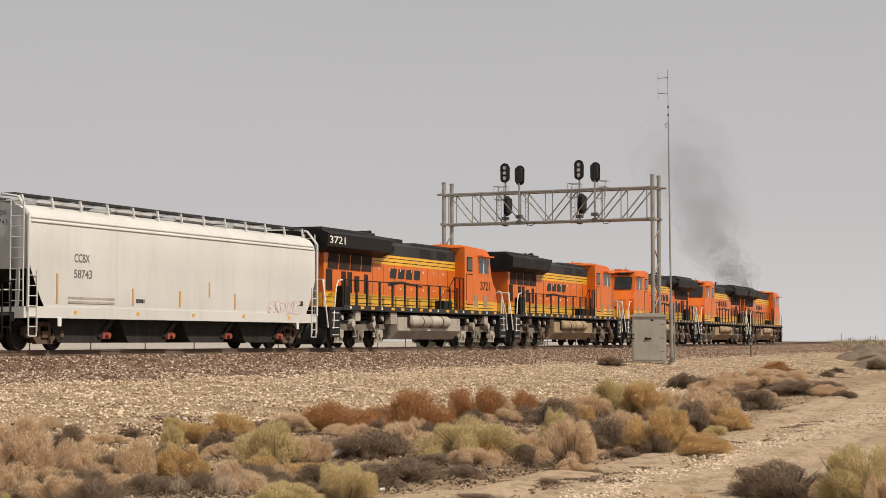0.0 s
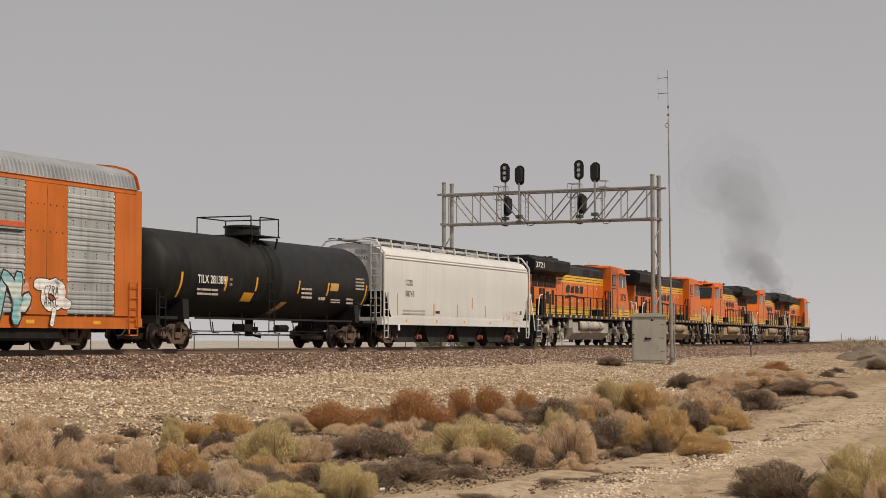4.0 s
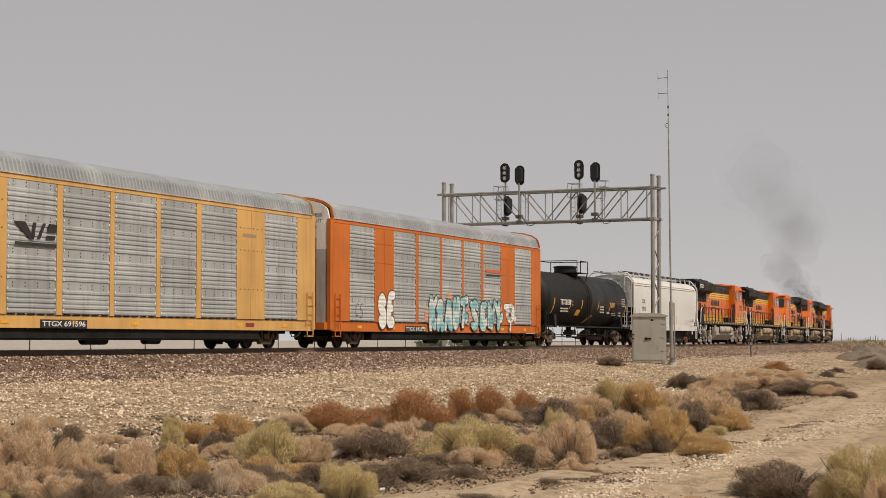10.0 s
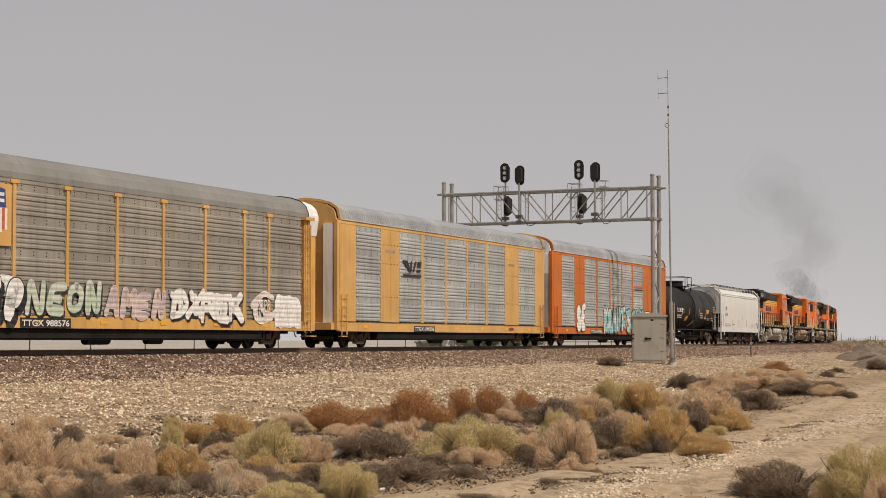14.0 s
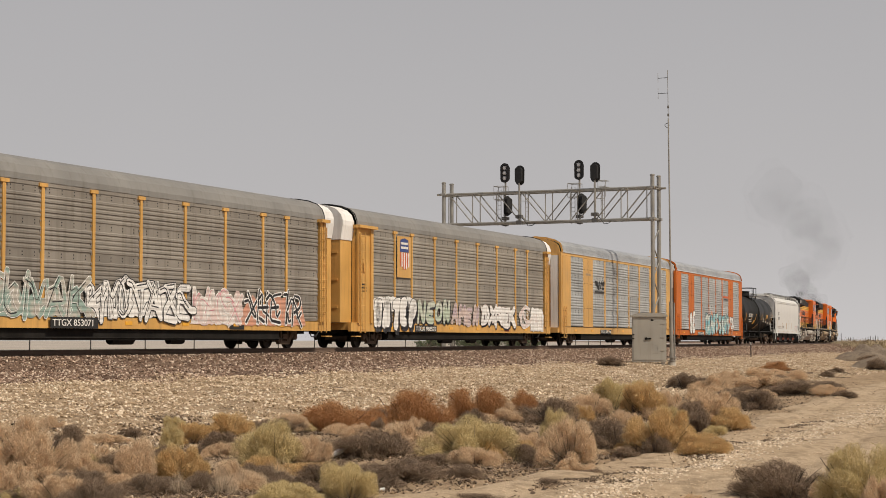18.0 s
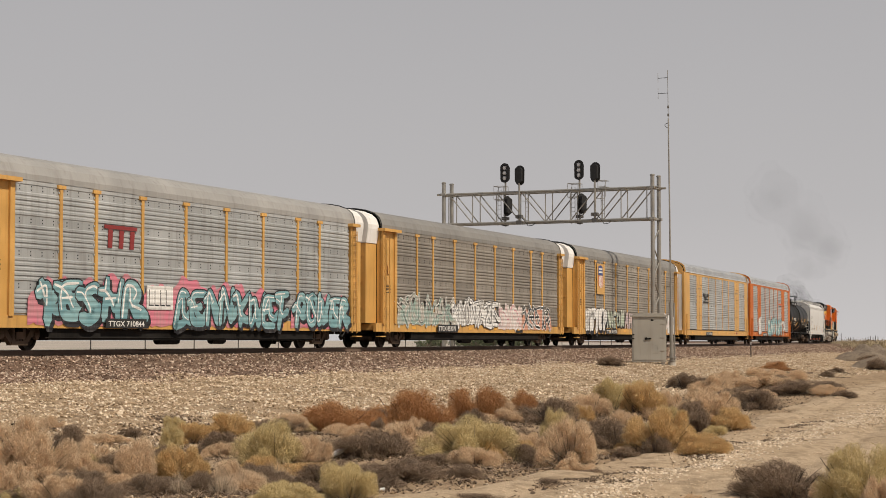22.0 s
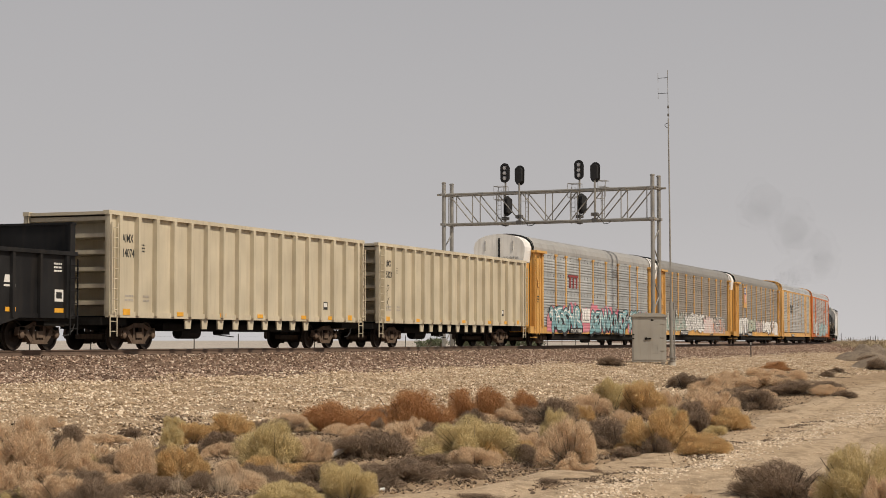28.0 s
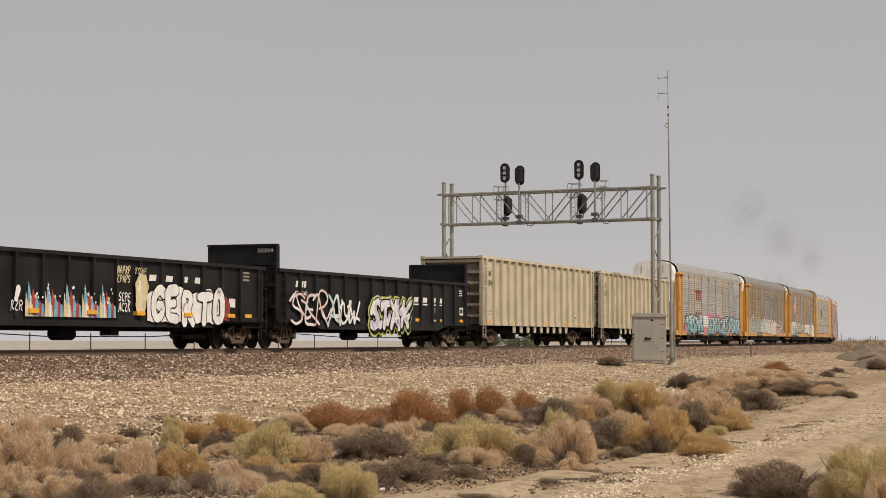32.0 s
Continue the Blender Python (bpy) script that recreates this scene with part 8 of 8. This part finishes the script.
def around_shrubs(rnd):
    x, y, r = SHRUB_SPOTS[rnd.randint(len(SHRUB_SPOTS))]
    a, q = rnd.rand() * 6.283, r * (0.3 + 1.2 * rnd.rand())
    return x + q * 1.3 * math.cos(a), y + q * 1.6 * math.sin(a)


def open_soil(rnd):
    y = 19 + 60 * rnd.rand() ** 1.6
    x = y * (-0.26 + 0.52 * rnd.rand())
    return x, y


twig_litter("straw_litter", "fine straw and bits of twig strewn over the soil", 9000, 63, open_soil, BRUSH_MATS["tan"], 0.015, 0.06)
twig_litter("dead_twigs", "grey-brown dead twigs lying round the shrubs", 26000, 61, around_shrubs, BRUSH_MATS["grey"], 0.04, 0.15)


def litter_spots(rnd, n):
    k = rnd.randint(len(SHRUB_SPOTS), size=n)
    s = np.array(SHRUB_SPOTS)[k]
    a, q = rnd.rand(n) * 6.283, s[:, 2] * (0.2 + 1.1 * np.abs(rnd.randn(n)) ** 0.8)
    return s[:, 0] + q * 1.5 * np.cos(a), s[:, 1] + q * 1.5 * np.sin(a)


# litter that also darkens the soil where the shrubs shade it
stones("leaf_litter", M_LEAF, "dark crumbled leaf litter and built-in shade under the shrubs", 36000, litter_spots, lambda r, n: 0.016 + 0.030 * r.rand(n) ** 2, 64)
def sand_streaks(rnd, n):
    """Low drifts of debris, and streaks of shade made of dark bits, on the sand between the shrubs and the track."""
    y = 22 + 38 * rnd.rand(n) ** 1.1
    x = 2.6 + (y - 23.2) * 0.366 - 1.3 * rnd.rand(n) ** 0.8
    keep = np.sin(1.9 * y + 1.3 * x) + np.sin(0.8 * y - 2.1 * x + 1.0) + 0.6 * np.sin(5.3 * y + 0.6 * x) > 0.9
    return x[keep], y[keep]


stones("sand_debris", M_LEAF, "dark crumbled debris and streaks of shade on the sand", 12000, sand_streaks, lambda r, n: 0.007 + 0.016 * r.rand(n) ** 2, 66, 0.06)
stones("soil_clods", M_GROUND, "small crumbled clods of dry soil", 5000, open_ground, lambda r, n: 0.012 + 0.03 * r.rand(n) ** 2, 65)


def far_scrub():
    """Low pale bushes far off beside the line."""
    rnd = np.random.RandomState(77)
    vs, fs = [], []
    k = 0
    for _ in range(150):
        y = 200 + 180 * rnd.rand()
        x = y * (0.19 + 0.075 * rnd.rand())
        if track_offset(x, y) < 5:
            continue
        w, h = 1.6 + 2.2 * rnd.rand(), 0.4 + 0.4 * rnd.rand()
        z = ground_z(x, y, False) + 0.3
        for i in range(520):
            u = rnd.randn(3) * (w * 0.5, w * 0.5, h * 0.3)
            p = np.array([x, y, z + h * 0.3]) + u
            q = p + rnd.randn(3) * 0.09 + (0, 0, 0.06)
            s = rnd.randn(3) * 0.04
            vs += [tuple(p - s), tuple(p + s), tuple(q)]
            fs.append((k, k + 1, k + 2))
            k += 3
    me = bpy.data.meshes.new("far_scrub")
    me.from_pydata(vs, [], fs)
    me.materials.append(M_FARSCRUB)
    tagged(new("far_scrub", me), "low straw-coloured scrub far off beside the line", "scrub", kind="stuff")


far_scrub()

# ---------------------------------------------------------------- small things


def timber(x, y, L, w, turn, tilt=0.0):
    g = G()
    n = 6
    rows = []
    for i in range(n + 1):
        t = i / n
        o = 0.05 * L * math.sin(t * 3 + x)
        rows.append([(t * L - L / 2, o + w * dy * (1 - 0.3 * t), w * 0.5 + w * 0.6 * dz) for dy, dz in ((-0.5, -0.5), (-0.42, 0.45), (0.4, 0.5), (0.5, -0.4), (-0.5, -0.5))])
    g.sheet(rows)
    solid("broken_timber", g, M_WOOD, "weathered broken piece of timber on the gravel", "timber", "timber scraps", at=pose(x, y, ground_z(x, y) - 0.01, 0, tilt, turn))


def boulder(x, y, r, seed):
    bm = bmesh.new()
    bmesh.ops.create_icosphere(bm, subdivisions=2, radius=r)
    for v in bm.verts:
        v.co *= 1 + 0.35 * noise.noise(v.co / r * 0.9 + Vector((seed, 0, 0)))
        v.co.z *= 0.75
    me = bpy.data.meshes.new("rock")
    bm.to_mesh(me)
    bm.free()
    me.materials.append(M_SLOPE)
    solid("rock", me, None, "large tan rock on the gravel slope", "rock", at=pose(x, y, ground_z(x, y) + r * 0.35, 0, 0, seed * 40))


def litter_bottle(x, y, turn, tilt):
    g = G().lathe([(0, 0.03), (0.01, 0.042), (0.17, 0.042), (0.2, 0.02), (0.23, 0.016), (0.25, 0.018)], 12, "x")
    solid("plastic_bottle", g, M_LITTER, "discarded white plastic bottle among the shrubs", "bottle", "litter", smooth=True, at=pose(x, y, ground_z(x, y) + 0.05, 0, tilt, turn))


def litter_cup(x, y, turn, s=1.0):
    g = G().lathe([(0, 0.035 * s), (0.0, 0.036 * s), (0.11 * s, 0.048 * s), (0.113 * s, 0.05 * s), (0.11 * s, 0.043 * s), (0.02 * s, 0.03 * s)], 12, "x")
    solid("paper_cup", g, M_LITTER, "crushed white paper cup on the soil", "cup", "litter", smooth=True, at=pose(x, y, ground_z(x, y) + 0.045 * s, 8, 0, turn))


def marker_post(x, y, h):
    p = thing("marker_post", "thin dark steel marker post in the embankment", "post", at=pose(x, y, ground_z(x, y) - 0.1))
    part("shaft", G().box(-0.03, 0.03, -0.012, 0.012, 0, h + 0.1).box(-0.006, 0.006, -0.03, 0.0, 0, h + 0.1), M_POST, p)
    part("tip", G().box(-0.032, 0.032, -0.016, 0.014, h - 0.05, h + 0.1), M_TXTW, p, "white top")


def far_fence():
    """Wire fence beyond the track."""
    f = thing("wire_fence", "thin wire fence with dark steel posts beyond the track", "fence")
    last = None
    for i in range(34):
        s = 3 + i * 5.2
        x, y, _ = beside(s, -16)
        z = ground_z(x, y, False)
        part("fence_post", G().box(x - 0.025, x + 0.025, y - 0.025, y + 0.025, z - 0.2, z + 1.25), M_POST, f)
        if last:
            g = G()
            for h in (0.5, 1.1):
                g.tube((last[0], last[1], last[2] + h), (x, y, z + h), 0.0015, 3)
            part("wire", g, M_POST, f)
        last = (x, y, z)


def utility_pole(x, y, h, arm):
    p = thing("utility_pole", "distant dark wooden utility pole", "utility pole", "far poles", at=pose(x, y, ground_z(x, y, False) - 0.2))
    part("shaft", G().tube((0, 0, 0), (0, 0, h), 0.10, 8, 0.07), M_POST, p)
    if arm:
        part("crossarm", G().box(-0.9, 0.9, -0.07, 0.07, h - 0.7, h - 0.55), M_POST, p)


M_FARLEAF = scatter_mat("dull_green_leaves", [(0.07, 0.085, 0.045), (0.10, 0.12, 0.065), (0.14, 0.155, 0.09)])


def far_tree(x, y, h, seed):
    """A low distant tree, leafy down to the ground: short tapered trunk, limbs, and a ragged crown of leaf clumps."""
    rnd = np.random.RandomState(seed)
    t = thing("tree", "low distant dull green desert tree on the plain", "tree", "far trees", at=pose(x, y, ground_z(x, y, False) - 0.1))
    g = G().tube((0, 0, 0), (0.05, 0, 0.45 * h), 0.05 * h, 7, 0.03 * h)
    knots = []
    for i in range(11):
        a, r = rnd.rand() * 6.283, (0.15 + 0.75 * rnd.rand()) * h
        q = (r * math.cos(a), r * math.sin(a), (0.16 + 0.62 * rnd.rand()) * h)
        g.tube((0.05, 0, 0.2 * h), q, 0.02 * h, 5, 0.008 * h)
        knots.append(q)
    part("trunk", g, M_WOOD, t, "grey-brown trunk with limbs")
    n = 1500
    k = np.array(knots)[rnd.randint(11, size=n)]
    p = k + rnd.randn(n, 3) * (0.17 * h, 0.17 * h, 0.10 * h)
    p[:, 2] = np.abs(p[:, 2])
    v = np.stack([p, p + rnd.randn(n, 3) * 0.05 * h, p + rnd.randn(n, 3) * 0.05 * h], 1).reshape(-1, 3)
    me = bpy.data.meshes.new("crown")
    me.from_pydata(v, [], np.arange(3 * n).reshape(-1, 3).tolist())
    me.materials.append(M_FARLEAF)
    part("crown", me, None, t)


rnd_trees = random.Random(31)
for i in range(24):
    y_ = rnd_trees.uniform(255, 330)
    px_ = rnd_trees.uniform(0.008, 0.050) if i > 4 else rnd_trees.uniform(-0.010, 0.002)
    far_tree(px_ * y_, y_, rnd_trees.uniform(1.3, 2.0), 200 + i)


def spoil_bank(x, y, w, d, h, turn, seed):
    """A low ridge of bulldozed soil."""
    rows = []
    for i in range(25):
        u = -1 + i / 12
        row = []
        for j in range(17):
            v = -1 + j / 8
            k = max(0.0, 1 - u * u) ** 0.6 * max(0.0, 1 - v * v)
            row.append((u * w / 2, v * d / 2, h * k * (0.8 + 0.5 * noise.noise((u * 3, v * 3, seed))) + 0.12 * k * noise.noise((u * 11, v * 9, seed)) - 0.08))
        rows.append(row)
    solid("spoil_bank", G().sheet(rows), M_SPOIL, "low ridge of bulldozed brown soil beside the track", "soil bank", kind="structure", smooth=True, at=pose(x, y, ground_z(x, y, False), 0, 0, turn))


spoil_bank(28.9, 126.0, 9.0, 5.0, 1.25, 70, 4.0)
spoil_bank(25.0, 106.0, 6.0, 3.5, 0.8, 60, 7.0)
for bx, by, bw in ((27.6, 120.5, 1.6), (28.4, 122.5, 1.8), (24.2, 103.6, 1.2), (24.7, 104.4, 1.0), (26.2, 114.0, 0.9)):
    shrub("grey", bx, by, bw, 0.5, int(by))
far_fence()
timber(-2.94, 47.9, 0.8, 0.07, 25)
timber(-1.60, 64.4, 0.7, 0.07, -10)
timber(-4.83, 53.8, 0.6, 0.06, 15)
timber(-9.60, 55.5, 0.35, 0.09, 5)
timber(16.0, 84.2, 1.5, 0.10, -40)
timber(26.0, 118.2, 1.2, 0.15, 10)
timber(3.8, 80.6, 0.7, 0.05, 0)
timber(14.6, 78.0, 1.4, 0.09, -35)
timber(16.9, 71.5, 1.6, 0.10, 20)
boulder(-6.55, 37.8, 0.11, 1)
boulder(-5.2, 36.0, 0.06, 2)
boulder(-9.0, 40.5, 0.07, 3)
litter_bottle(-1.62, 27.2, 15, -25)
litter_cup(-3.03, 22.05, 40, 1.0)
litter_cup(-0.73, 21.65, 5, 0.5)
litter_cup(5.55, 44.2, 80, 1.5)
litter_cup(-3.77, 30.4, 20, 0.8)
marker_post(18.17, 110.1, 0.95)
for px_, y_, h_ in ((0.2135, 460, 3.0), (0.2173, 480, 2.0), (0.2185, 480, 2.0), (0.2199, 480, 2.0), (0.2267, 450, 2.0), (0.2279, 450, 2.1), (0.2291, 450, 2.3), (0.2306, 450, 2.0), (0.2318, 450, 2.4), (0.2332, 450, 2.2)):
    utility_pole(px_ * y_, y_, h_ + 0.7, False)

# ---------------------------------------------------------------- exhaust smoke

PUFFS = []


def smoke():
    """Soot drifting up from the leading engine, in rigid clouds of faint nested veils."""
    plume = thing("exhaust_smoke", "thin dark diesel exhaust smoke drifting above the engines", "smoke")
    rnd = np.random.RandomState(5)
    for i in range(22):
        near = i < 10                       # a dark knot over the stacks; above it a thin leaning spread
        f = i / 9 if near else (i - 10) / 11
        r = 0.8 + 1.0 * f if near else 1.8 + 2.4 * f
        bm = bmesh.new()
        for q in (0.4, 0.7, 1.0) if near else (0.4, 0.6, 0.8, 1.0):
            o = Vector(rnd.randn(3) * 0.25 * r)
            made = bmesh.ops.create_icosphere(bm, subdivisions=3, radius=r * q)["verts"]
            for v in made:
                d = v.co.normalized()
                v.co = v.co * (1 + 0.45 * noise.noise(d * 1.3 + Vector((i * 3.1, q * 9, 0))) + 0.15 * noise.noise(d * 3 + Vector((i, q, 5)))) + o
        me = bpy.data.meshes.new("smoke_puff")
        bm.to_mesh(me)
        bm.free()
        me.shade_smooth()
        me.materials.append(M_SOOT if near else M_HAZE)
        p = part("smoke_puff", me, None, plume)
        PUFFS.append((p, near, f, rnd.uniform(-1, 1), rnd.uniform(-1, 1)))


smoke()
build_track()

# ---------------------------------------------------------------- what moves


def car_pose(s, half, turned):
    xa, ya, _ = on_track(s + half)
    xb, yb, _ = on_track(s - half)
    a = math.degrees(math.atan2(ya - yb, xa - xb))
    return pose((xa + xb) / 2, (ya + yb) / 2, RAIL_Z, 0, 0, a + (180 if turned else 0))


def motions():
    for car, u, half, turned in TRAIN:
        walk(car, [(t, car_pose(u + run(t), half, turned)) for t in np.arange(0, 32.01, 0.8)])
    for w, p, r, sense in WHEELS:
        rows = []
        for t in np.arange(0, 32.01, 1 / 15):
            rows.append((t, pose(*p, 0, math.degrees(sense * run(t) / r) % 360, 0)))
        walk(w, rows)
    for p, near, f, j, k in PUFFS:
        rows = []
        for t in np.arange(0, 32.01, 2.0):
            g = 1 + 0.045 * t
            x, y, _ = on_track(134.0 - 9.0 * (k > 0.6) + run(t))
            if near:
                rows.append((t, pose(x - (0.3 + 2.4 * f + 0.8 * f * j) * g, y, RAIL_Z + 4.6 + 4.0 * f ** 1.1 * (1 + 0.012 * t) + 0.4 * math.sin(t * 0.7 + 9 * f))))
            else:
                rows.append((t, pose(x - (2.4 + 3.6 * f - 0.1 * t * f + (0.7 + 0.17 * t) * j) * (1 + 0.012 * t), y + 3 * k, RAIL_Z + 7.6 + (8.5 * f + 0.9 * k) * g + 0.6 * math.sin(t * 0.5 + 9 * f))))
        walk(p, rows)


motions()
